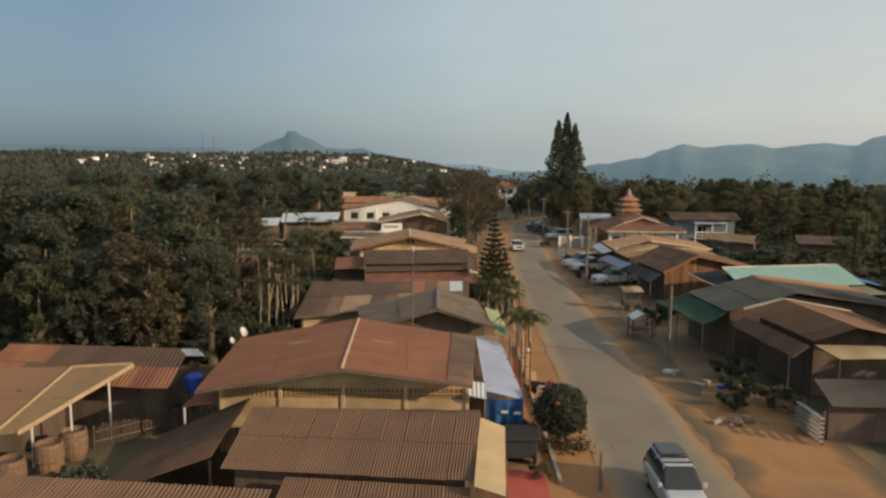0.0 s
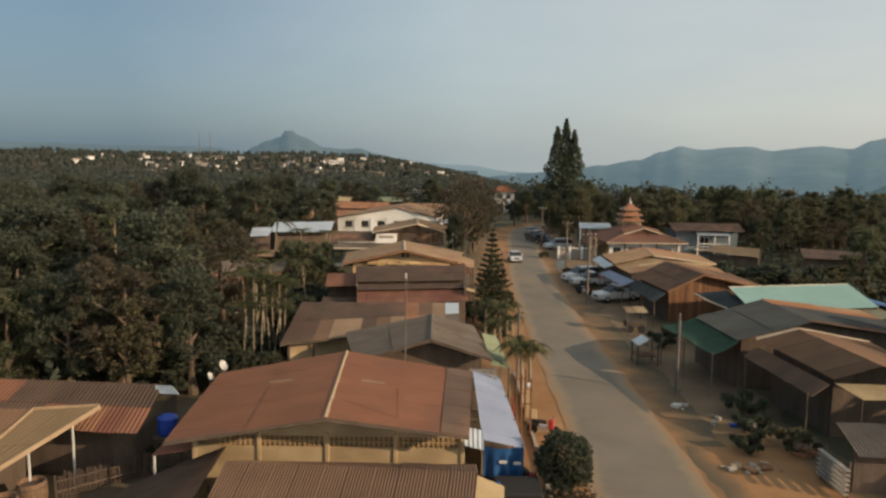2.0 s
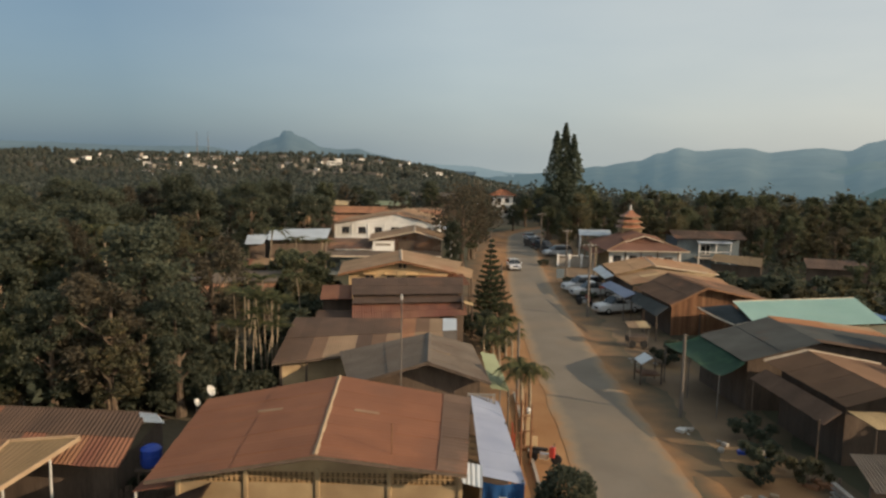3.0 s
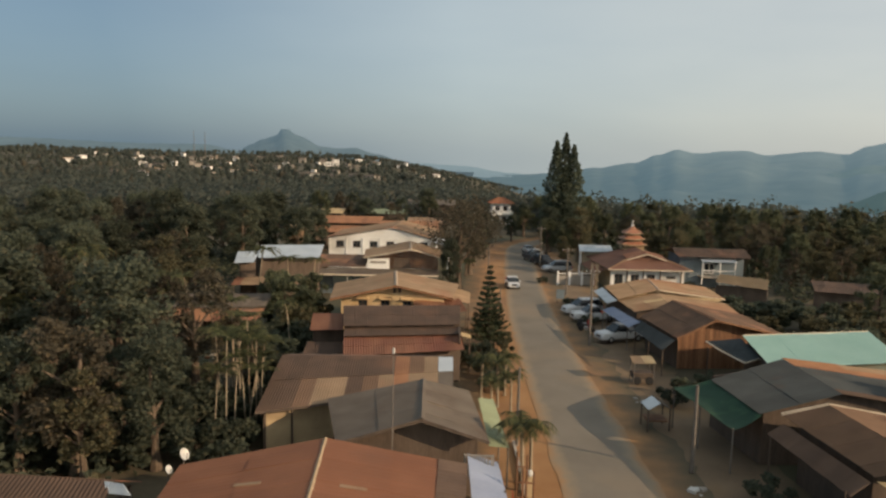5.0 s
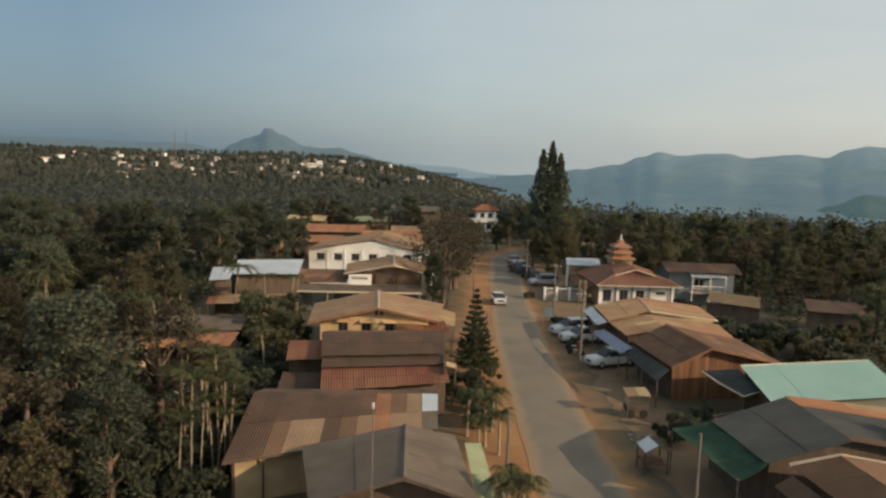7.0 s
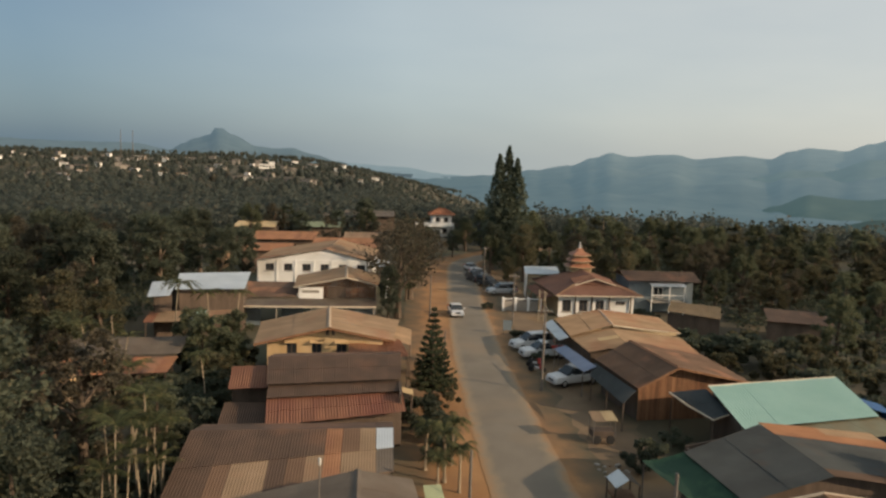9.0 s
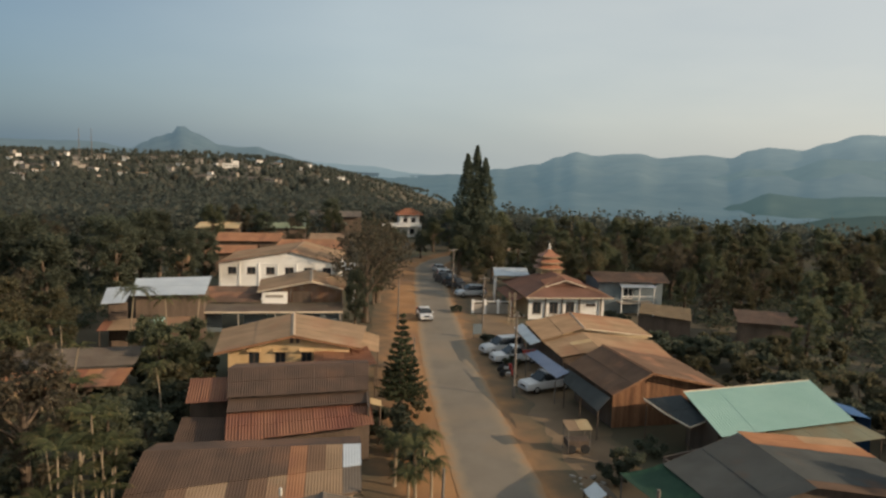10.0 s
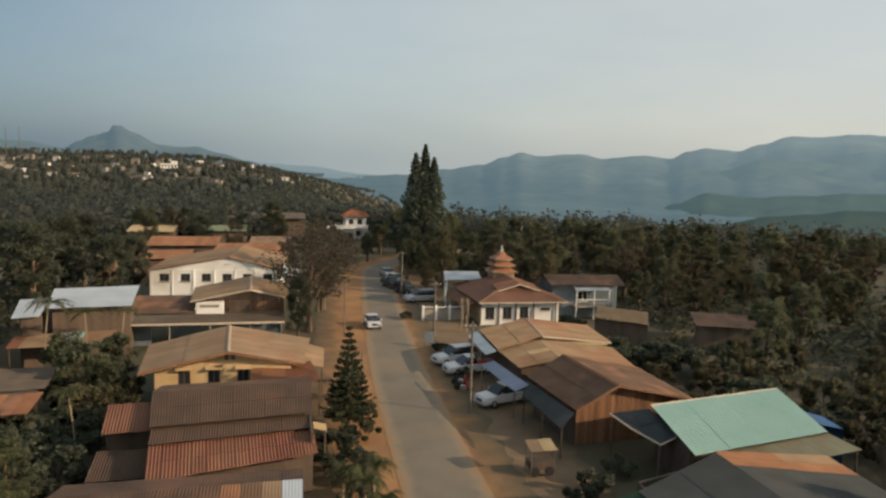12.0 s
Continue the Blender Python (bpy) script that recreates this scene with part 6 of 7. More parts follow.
def far_woods():
    """Crowns of the woods past the village, out to the hillside and the valley: a lumpy dome and loose leaf clumps for each."""
    rng = np.random.default_rng(77)
    pts, dv, df = [], [], []
    for k in range(7600):
        west = k % 5 < 4
        az, d = rng.uniform(-46, 8) if west else rng.uniform(-4, 54), 150 + (1150 if west else 230) * rng.uniform(0, 1) ** 1.3
        x, y = 9 + d * math.sin(radians(az)), 40 + d * math.cos(radians(az))
        if abs(x - road_x(y)) < 9 and y < 190 or y < 172 and -66 < x < 134 or -4 < x < 24 and 190 < y < 225:
            continue
        z, far = land(x, y), min(1.0, d / 500)
        r = rng.uniform(2.0, 4.2) * (1.1 - 0.3 * far)
        top = (3.0 + r * rng.uniform(0.9, 1.9)) * (1.15 - 0.45 * far)
        m = 64 if d < 300 else 40 if d < 480 else 22
        q = rng.normal(size=(m, 3))
        q /= np.linalg.norm(q, axis=1)[:, None]
        pts.append(q * np.array([r, r, top * 0.5]) * rng.uniform(0.6, 1.12, (m, 1)) + np.array([x, y, z + top * 0.52]))
        if d < 300:
            continue
        o = len(dv)
        for j, (rr, zz) in enumerate(((0.7, 0.0), (0.85, 0.40), (0.6, 0.72), (0.1, 0.92))):
            for i in range(6):
                a = 1.0472 * i + j * 0.5
                w = r * rr * rng.uniform(0.6, 1.1)
                dv.append((x + w * math.cos(a), y + w * math.sin(a), z + top * zz * rng.uniform(0.85, 1.06)))
        for j in range(3):
            df += [(o + j * 6 + i, o + j * 6 + (i + 1) % 6, o + j * 6 + 6 + (i + 1) % 6, o + j * 6 + 6 + i) for i in range(6)]
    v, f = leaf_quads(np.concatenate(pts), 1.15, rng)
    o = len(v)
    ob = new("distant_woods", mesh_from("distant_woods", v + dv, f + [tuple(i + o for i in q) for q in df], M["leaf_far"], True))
    tagged(ob, "haze-paled green woods stretching over hillside and valley", "woods", kind="stuff")


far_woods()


def undergrowth():
    """Low growth that fills the floor of both woods."""
    rng = np.random.default_rng(79)
    pts = []
    for k in range(2600):
        if k % 2:
            x, y, ok = rng.uniform(-74, -13), rng.uniform(46, 140), west_keep
        else:
            x, y, ok = rng.uniform(33, 92), rng.uniform(44, 172), east_keep
        if not ok(x, y):
            continue
        m, r = 34, rng.uniform(0.8, 1.9)
        q = rng.normal(size=(m, 3)) * np.array([r * 0.6, r * 0.6, 0.6])
        q[:, 2] = np.abs(q[:, 2]) * r
        pts.append(q + np.array([x, y, land(x, y) + 0.1]))
    v, f = leaf_quads(np.concatenate(pts), 0.55, rng)
    tagged(new("undergrowth", mesh_from("undergrowth", v, f, M["leaf_dark"])), "dark green undergrowth covering the woodland floor", "undergrowth", kind="stuff")


undergrowth()

# ---- vehicles ----


def loft(sections, n_side=True):
    """A body through cross-sections (y, half width low, half width high, z low, z high), with rounded shoulders."""
    v, f = [], []
    for y, wl_, wh, z0, z1 in sections:
        h = z1 - z0
        v += [(-wl_ * 0.94, y, z0), (-wl_, y, z0 + 0.15 * h), (-wl_, y, z0 + 0.55 * h), (-wh, y, z1 - 0.08 * h), (-wh * 0.86, y, z1), (wh * 0.86, y, z1), (wh, y, z1 - 0.08 * h), (wl_, y, z0 + 0.55 * h), (wl_, y, z0 + 0.15 * h), (wl_ * 0.94, y, z0)]
    m = 10
    for i in range(len(sections) - 1):
        f += [(i * m + k, i * m + (k + 1) % m, (i + 1) * m + (k + 1) % m, (i + 1) * m + k) for k in range(m)]
    f += [tuple(range(m - 1, -1, -1)), tuple(range((len(sections) - 1) * m, len(sections) * m))]
    return v, f


def vehicle(name, x, y, rz, paint, label, style):
    """A parked vehicle whose front points along its own -y; rz turns it."""
    e = thing(name, (x, y, 0.06), label, "car", "vehicles")

    def add(pname, geo, mat, parent=None, lab=""):
        ob = new(pname, mesh_from(pname, geo[0], geo[1], M[mat]))
        ob.parent = parent or e
        return tagged(ob, lab)
    pickup, long = style == "pickup", {"pickup": 2.55, "suv": 2.35, "car": 2.1}[style]
    top = {"pickup": 1.72, "suv": 1.75, "car": 1.42}[style]
    belt = {"pickup": 1.05, "suv": 1.05, "car": 0.9}[style]
    w = 0.86
    if pickup:
        secs = [(-long, w * 0.9, w * 0.85, 0.42, 0.80), (-long + 0.15, w, w * 0.95, 0.36, 0.98), (-1.25, w, w * 0.97, 0.34, belt), (0.55, w, w * 0.97, 0.34, belt), (0.6, w, w * 0.97, 0.34, 0.72), (long - 0.05, w, w * 0.97, 0.40, 0.72), (long, w * 0.98, w * 0.95, 0.44, 0.72)]
    else:
        secs = [(-long, w * 0.88, w * 0.8, 0.40, 0.72), (-long + 0.2, w, w * 0.93, 0.30, belt - 0.12), (-1.1, w, w * 0.96, 0.28, belt), (long - 0.35, w, w * 0.96, 0.30, belt), (long, w * 0.92, w * 0.9, 0.40, belt - 0.1)]
    add("body", loft(secs), paint)
    if pickup:
        add("bed_side", box(-w, -w + 0.07, 0.62, long, 0.70, 1.06, 0.02), paint)
        add("bed_side", box(w - 0.07, w, 0.62, long, 0.70, 1.06, 0.02), paint)
        add("tailgate", box(-w + 0.075, w - 0.075, long - 0.07, long, 0.72, 1.06, 0.02), paint)
        add("bed_floor", box(-w + 0.075, w - 0.075, 0.64, long - 0.08, 0.725, 0.75), "rubber")
        cab = [(-1.28, w * 0.92, w * 0.9, belt, belt + 0.05), (-0.55, w * 0.93, w * 0.76, belt, top), (0.25, w * 0.93, w * 0.76, belt, top), (0.52, w * 0.93, w * 0.86, belt, belt + 0.08)]
        roof = (-0.52, 0.22)
    elif style == "suv":
        cab = [(-1.15, w * 0.92, w * 0.9, belt, belt + 0.05), (-0.4, w * 0.93, w * 0.78, belt, top), (1.9, w * 0.93, w * 0.78, belt, top), (2.25, w * 0.92, w * 0.85, belt, belt + 0.1)]
        roof = (-0.36, 1.86)
    else:
        cab = [(-1.2, w * 0.92, w * 0.9, belt, belt + 0.04), (-0.35, w * 0.92, w * 0.7, belt, top), (0.75, w * 0.92, w * 0.7, belt, top), (1.5, w * 0.9, w * 0.86, belt, belt + 0.06)]
        roof = (-0.32, 0.72)
    glass = add("cabin_glass", loft(cab), "glass", lab="dark tinted glass")
    add("roof", box(-w * 0.72, w * 0.72, roof[0], roof[1], top - 0.03, top + 0.035, 0.03), paint)
    for sx in (-1, 1):
        for yy in (roof[0] - 0.02, (roof[0] + roof[1]) / 2, roof[1]):
            add("pillar", beam((sx * w * 0.90, yy, belt), (sx * w * 0.75, yy, top - 0.02), 0.05, 0.07), paint)
        add("mirror", box(sx * (w + 0.1) - 0.09, sx * (w + 0.1) + 0.09, -0.98, -0.86, belt + 0.02, belt + 0.2, 0.02), paint)
        add("headlight", box(sx * w * 0.7 - 0.17, sx * w * 0.7 + 0.17, -long - 0.015, -long + 0.14, 0.62, 0.76, 0.02), "headlight")
        add("tail_lamp", box(sx * w * 0.86 - 0.07, sx * w * 0.86 + 0.07, long - 0.1, long + 0.02, 0.72, 1.0, 0.02), "tail")
        for yy in (-long * 0.62, long * 0.6):
            tyre = add("wheel", turned_wheel(sx * (w - 0.1), yy, 0.34, 0.22), "rubber")
            add("rim", turned_wheel(sx * (w - 0.1) + sx * 0.02, yy, 0.2, 0.21), "chrome", tyre, "bright metal rim")
    add("bumper", box(-w * 0.92, w * 0.92, -long - 0.06, -long + 0.1, 0.34, 0.52, 0.03), "chrome" if pickup else paint)
    add("grille", box(-w * 0.42, w * 0.42, -long - 0.02, -long + 0.08, 0.56, 0.74, 0.02), "rubber")
    e.rotation_euler = (0, 0, radians(rz))
    return e


def turned_wheel(x, y, r, w):
    v, f, n = [], [], 14
    for dx, rr in ((-w / 2, r * 0.88), (-w / 2 + 0.03, r), (w / 2 - 0.03, r), (w / 2, r * 0.88)):
        v += [(x + dx, y + rr * math.cos(6.2832 * k / n), 0.34 + rr * math.sin(6.2832 * k / n)) for k in range(n)]
    for i in range(3):
        f += [(i * n + k, i * n + (k + 1) % n, (i + 1) * n + (k + 1) % n, (i + 1) * n + k) for k in range(n)]
    f += [tuple(range(n - 1, -1, -1)), tuple(range(3 * n, 4 * n))]
    return v, f


silver = vehicle("car", 9.0, 28.9, 0, "car_silver", "silver estate car with a dark roof rack on the road", "suv")
silver.scale = (0.9, 0.86, 0.92)
for yy in (-0.2, 0.4, 1.0, 1.6):
    ob = new("rack_bar", mesh_from("rack_bar", *box(-0.62, 0.62, yy - 0.04, yy + 0.04, 1.83, 1.88, 0.01), M["rubber"]))
    ob.parent = silver
ob = new("roof_load", mesh_from("roof_load", *box(-0.58, 0.58, 0.5, 1.85, 1.88, 1.96, 0.03), M["car_dark"]))
ob.parent = silver
vehicle("pickup_truck", 18.0, 79.3, -70, "car_white", "white pickup truck parked beside a house", "pickup")
vehicle("car", 16.6, 91.8, -75, "car_white", "white estate car parked off the road", "suv")
vehicle("pickup_truck", 17.2, 88.2, -80, "car_white", "white pickup truck with a red load", "pickup")
vehicle("car", 9.9, 108.6, 2, "car_white", "white saloon car on the road", "car")
vehicle("car", 18.6, 124.2, -80, "car_silver", "silver estate car parked by the gate", "suv")
vehicle("pickup_truck", 15.9, 136.5, 15, "car_dark", "dark pickup truck parked at the roadside", "pickup")
vehicle("car", 17.2, 141.5, 20, "car_silver", "grey car parked under trees", "car")
vehicle("car", 17.4, 131.0, 30, "car_dark", "dark car parked by the road", "suv")
vehicle("car", 16.7, 148, 10, "car_white", "pale car parked under trees", "car")
solo("load_cover", turned(([(-0.7, -1.0, 0), (0.7, -1.0, 0), (0.7, 1.0, 0), (-0.7, 1.0, 0), (-0.5, -0.9, 0.3), (0.5, -0.9, 0.34), (0.5, 0.9, 0.28), (-0.5, 0.9, 0.33)], [(3, 2, 1, 0), (4, 5, 6, 7), (0, 1, 5, 4), (1, 2, 6, 5), (2, 3, 7, 6), (3, 0, 4, 7)]), (18.7, 88.5, 0.815), -80), M["red_cloth"], "red cloth over a truck load", "cover")


def motorbike(x, y, rz, label):
    e = thing("motorbike", (x, y, 0.03), label, "motorbike", "motorbikes")

    def add(n, geo, mat, parent=None):
        ob = new(n, mesh_from(n, geo[0], geo[1], M[mat]))
        ob.parent = parent or e
        return ob
    for yy in (-0.62, 0.62):
        v, f = turned_wheel(0, yy, 0.29, 0.09)
        add("wheel", ([(a, b, c - 0.05) for a, b, c in v], f), "rubber")
    add("engine", box(-0.12, 0.12, -0.2, 0.25, 0.25, 0.55, 0.03), "chrome")
    add("fairing", box(-0.15, 0.15, -0.55, -0.25, 0.4, 0.95, 0.05), "car_red")
    add("seat", box(-0.13, 0.13, -0.15, 0.7, 0.68, 0.8, 0.04), "rubber")
    add("tail_panel", box(-0.12, 0.12, 0.25, 0.75, 0.5, 0.675, 0.03), "car_dark")
    add("handlebar", tube([(-0.34, -0.42, 1.0), (0, -0.5, 0.98), (0.34, -0.42, 1.0)], [0.02] * 3, 6), "rubber")
    add("fork", beam((0, -0.62, 0.3), (0, -0.48, 0.98), 0.06, 0.06), "chrome")
    e.rotation_euler = (0, 0, radians(rz))


motorbike(3.9, 35.2, 20, "dark motorbike parked outside the stall")
motorbike(5.4, 41.6, 70, "dark motorbike parked on the verge")
motorbike(15.3, 82.8, 60, "motorbike parked in front of a house")
motorbike(15.5, 84.6, 75, "motorbike parked in front of a house")

# ---- street furniture and yard things ----


def pole(x, y, h, label, arm=False, r=0.13):
    e = thing("utility_pole", (x, y, 0), label, "pole", "utility poles")
    part("shaft", tube([(x, y, 0), (x, y, h * 0.5), (x, y, h)], [r, r * 0.85, r * 0.7], 8), M["pole"], e)
    if arm:
        part("cross_arm", box(x - 0.7, x + 0.7, y - 0.05, y + 0.05, h - 0.5, h - 0.4), M["wood_dark"], e)
        for dx in (-0.6, -0.2, 0.2, 0.6):
            part("insulator", lathe([(0.03, 0), (0.05, 0.04), (0.03, 0.09), (0.05, 0.13), (0.02, 0.17)], (x + dx, y, h - 0.4), 8), M["plastic_white"], e)
    return e


pole(14.5, 77.2, 7.6, "grey concrete utility pole", True)
pole(14.7, 48.8, 5.2, "weathered grey post beside the yard")
pole(5.7, 77.1, 5.4, "thin wooden pole on the verge", r=0.07)
pole(5.0, 52.1, 5.0, "dark wooden pole on the verge", r=0.1)
pole(6.3, 29.9, 1.7, "short dark wooden post beside the road", r=0.09)
pole(16.6, 103.5, 6.5, "grey utility pole by the gate", True)
pole(6.2, 104.5, 6.0, "grey utility pole near the houses", r=0.1)
pole(16.3, 128, 7.0, "grey concrete utility pole beside the road", True)
mast = pole(-2.1, 43.3, 8.1, "thin white-topped aerial mast", r=0.035)
part("mast_head", lathe([(0.05, 0), (0.06, 0.05), (0.06, 0.25), (0.02, 0.3)], (-2.1, 43.3, 8.1), 8), M["plastic_white"], mast)
for x, y in ((4.05, 43.2), (4.15, 41.4)):
    e = thing("ladder_post", (x, y, 0), "pale timber frame post beside the stall", "post", "posts")
    part("upright", tube([(x, y, 0), (x, y, 3.4)], [0.06, 0.05], 6), M["wood"], e)
    part("upright", tube([(x + 0.5, y, 0), (x + 0.5, y, 3.2)], [0.06, 0.05], 6), M["wood"], e)
    for z in (1.0, 1.8, 2.6):
        part("rung", beam((x - 0.1, y, z), (x + 0.6, y, z), 0.05, 0.06), M["wood"], e)


def dish(x, y, z, base, r, rz, label):
    e = thing("satellite_dish", (x, y, base), label, "satellite dish", "satellite dishes")
    v, f, n = [], [], 18
    m = pose(x, y, z, 62, 0, rz)
    for off in (0.0, -0.02):
        for rr in (0.0, 0.35, 0.7, 1.0):
            for k in range(n):
                v.append(m @ Vector((r * rr * math.cos(6.2832 * k / n), r * rr * math.sin(6.2832 * k / n), 0.28 * r * rr * rr + off)))
    for o in (0, 4 * n):
        for i in range(3):
            q = [(o + i * n + k, o + i * n + (k + 1) % n, o + (i + 1) * n + (k + 1) % n, o + (i + 1) * n + k) for k in range(n)]
            f += q if o == 0 else [t[::-1] for t in q]
    f += [(3 * n + k, 3 * n + (k + 1) % n, 7 * n + (k + 1) % n, 7 * n + k) for k in range(n)]
    part("reflector", (v, f), M["plastic_white"], e)
    part("mount", tube([(x, y, base), (x, y, z)], [0.04, 0.03], 6), M["pole"], e)
    tip = m @ Vector((0, 0, 0.8 * r))
    part("feed_arm", beam(m @ Vector((0, -r * 0.9, 0.2 * r)), tip, 0.03, 0.03), M["pole"], e)


dish(-11.75, 39.8, 3.55, 0.0, 0.2, 78, "small white satellite dish on a pole")
dish(-11.5, 41.0, 3.75, 0.0, 0.28, 74, "white satellite dish on a pole")


def jar(x, y, h, r):
    e = thing("woven_basket", (x, y, 0), "tall woven cane basket with a dark mouth", "basket", "cane baskets")
    part("wall", lathe([(r * 0.8, 0), (r * 0.95, h * 0.3), (r, h * 0.7), (r * 0.92, h), (r * 0.84, h), (r * 0.88, h * 0.7), (r * 0.7, 0.06)], (x, y, 0), 18), M["rattan"], e)
    for z in (0.12, 0.5, 0.85):
        part("hoop", lathe([(r * 1.0, z * h - 0.03), (r * 1.05, z * h), (r * 1.0, z * h + 0.03), (r * 0.9, z * h)], (x, y, 0), 18), M["wood_dark"], e)


jar(-17.55, 29.3, 1.35, 0.62)
jar(-16.85, 30.9, 1.4, 0.6)
jar(-16.7, 32.6, 1.3, 0.58)


def picket_fence(a, b, h, label):
    a, b = Vector((*a, 0)), Vector((*b, 0))
    e = thing("fence", a.lerp(b, 0.5), label, "fence")
    n = int((b - a).length / 0.13)
    rng = random.Random(9)
    d = (b - a).normalized()
    for i in range(n):
        p = a + (b - a) * i / n
        hh = h * rng.uniform(0.85, 1.05)
        part("picket", beam(p, p + Vector((rng.uniform(-0.04, 0.04), 0, hh)), 0.03, 0.085), M["wood_dark"], e)
    for z in (0.35, 0.8):
        s = Vector((d.y, -d.x, 0)) * 0.05
        part("rail", beam(a + s + Vector((0, 0, z)), b + s + Vector((0, 0, z)), 0.04, 0.06), M["wood_dark"], e)


picket_fence((-16.3, 33.6), (-13.4, 36.2), 1.15, "grey-brown picket fence of uneven sticks")
picket_fence((-13.4, 36.2), (-10.9, 36.6), 1.1, "grey-brown picket fence of uneven sticks")

barrel = thing("water_barrel", (-12.75, 36.8, 0), "blue plastic barrel on a timber stand", "barrel")
part("drum", lathe([(0.4, 1.7), (0.46, 1.85), (0.46, 2.15), (0.48, 2.2), (0.46, 2.25), (0.46, 2.5), (0.3, 2.62), (0.08, 2.65)], (-12.75, 36.8, 0), 16), M["plastic_blue"], barrel)
for dx in (-0.4, 0.4):
    for dy in (-0.4, 0.4):
        part("leg", box(-12.79 + dx, -12.71 + dx, 36.76 + dy, 36.84 + dy, 0, 1.62), M["wood_dark"], barrel)
part("platform", box(-13.3, -12.2, 36.25, 37.35, 1.62, 1.7), M["wood_dark"], barrel)

terrace = solo("terrace", box(2.45, 4.2, 25.5, 31.6, 0.0, 0.1, 0.02), M["red_floor"], "red painted concrete terrace beside a house", "terrace", kind="structure")
# parked pickup with a dark canopy, built here as a simple covered cart
cover = thing("covered_cart", (3.2, 33.0, 0), "dark parked pickup under its canopy, built as a cart", "cart")
part("box", box(2.4, 4.0, 32.2, 33.7, 0.35, 1.1, 0.05), M["car_dark"], cover)
part("canopy", box(2.25, 4.15, 32.1, 33.85, 1.15, 1.3, 0.06), M["rubber"], cover)
part("blue_sheet", box(2.2, 2.5, 32.3, 33.2, 0.9, 1.35, 0.05), M["tarp"], cover, "blue plastic sheet")
for x in (2.5, 3.9):
    for y in (32.4, 33.5):
        part("wheel", turned((lambda g: ([(a, b, c) for a, b, c in g[0]], g[1]))(turned_wheel(0, 0, 0.32, 0.12)), (x, y, 0), 0), M["rubber"], cover)
kerb = solo("kerb", join(*[beam((4.75 + 0.004 * i, 30.5 + i * 1.0, 0.09), (4.754 + 0.004 * i, 31.48 + i * 1.0, 0.09), 0.16, 0.2) for i in range(22)]), M["concrete"], "low concrete drain edge along the verge", "kerb", kind="structure")
sign = thing("sign_box", (4.8, 41.9, 0), "cream sign board on a post", "sign")
part("board", box(4.55, 5.05, 41.85, 41.93, 0.7, 1.35, 0.02), M["wall_cream"], sign)
part("post", tube([(4.8, 41.97, 0), (4.8, 41.97, 1.3)], [0.04, 0.04], 6), M["pole"], sign)
lamp = solo("lamp_globe", lathe([(0.05, 0), (0.14, 0.08), (0.17, 0.2), (0.12, 0.33), (0.02, 0.38)], (4.75, 43.6, 1.9), 12), M["plastic_white"], "white globe lamp on a gate pier", "lamp")
solo("gate_pier", box(4.6, 4.9, 43.45, 43.75, 0, 1.9, 0.03), M["wall_cream"], "cream rendered gate pier beside the verge", "pier")

cart = thing("food_cart", (16.4, 65.5, 0), "parked food cart with a pale sheet canopy", "cart")
slope(cart, (15.5, 66.3, 2.05), (17.3, 66.4, 2.05), (17.35, 65.0, 1.8), (15.5, 64.9, 1.8), "roof_tan", 0.9, 0.15, 0.015, patches={(0, 1): "roof_cream"})
posts(cart, [(15.6, 65.0), (17.2, 65.1), (15.6, 66.2), (17.2, 66.3)], 0, 1.85, "pole", 0.03)
part("counter", box(15.6, 17.2, 65.1, 66.1, 0.45, 0.95, 0.03), M["wood_dark"], cart)
for x in (15.9, 16.9):
    part("wheel", turned(turned_wheel(0, 0, 0.34, 0.08), (x, 65.06, 0), 90), M["rubber"], cart)
hut = thing("kiosk", (14.9, 55.6, 0), "small roadside kiosk with a pale pitched roof", "kiosk")
slope(hut, (14.55, 56.6, 1.95), (14.7, 55.0, 1.95), (13.9, 54.9, 1.5), (13.8, 56.5, 1.5), "roof_white", 0.9)
slope(hut, (14.7, 55.0, 1.95), (14.55, 56.6, 1.95), (15.4, 56.7, 1.5), (15.5, 55.1, 1.5), "roof_grey", 0.9)
posts(hut, [(13.9, 55.0), (13.85, 56.4), (15.4, 55.2), (15.35, 56.6)], 0, 1.5)
part("shelf", box(13.95, 15.3, 55.2, 56.5, 0.6, 0.7), M["wood"], hut)
rng = random.Random(12)


def rubble(x, y, n, spread, mats, label):
    e = thing("rubble_heap", (x, y, 0), label, "rubble", "debris heaps")
    for i in range(n):
        s = rng.uniform(0.08, 0.26)
        px, py = x + rng.gauss(0, spread), y + rng.gauss(0, spread * 0.7)
        v, f = box(-s, s, -s * 0.6, s * 0.6, 0, s * 0.8, s * 0.15)
        part("lump", turned((v, f), (px, py, 0.0), rng.uniform(0, 360)), M[rng.choice(mats)], e)


rubble(14.9, 37.7, 26, 0.55, ["concrete", "board_tan", "wood", "roof_orange"], "heap of rubble, boards and scraps")
rubble(14.4, 46.4, 6, 0.3, ["plastic_white", "concrete"], "pale plastic scraps on the ground")
rubble(16.6, 43.6, 12, 0.9, ["wood", "concrete", "plastic_blue"], "scattered scraps in the yard")
rubble(18.3, 39.4, 14, 0.4, ["wood", "roof_orange"], "stack of split firewood")
rubble(19.6, 37.2, 10, 0.7, ["wood_dark", "wood", "concrete"], "scraps beside a shed")
rubble(16.2, 60.6, 10, 0.9, ["wood", "concrete"], "scraps on the verge")
rubble(-9.6, 65.2, 8, 0.5, ["concrete", "plastic_white", "plastic_blue"], "household clutter behind a house")
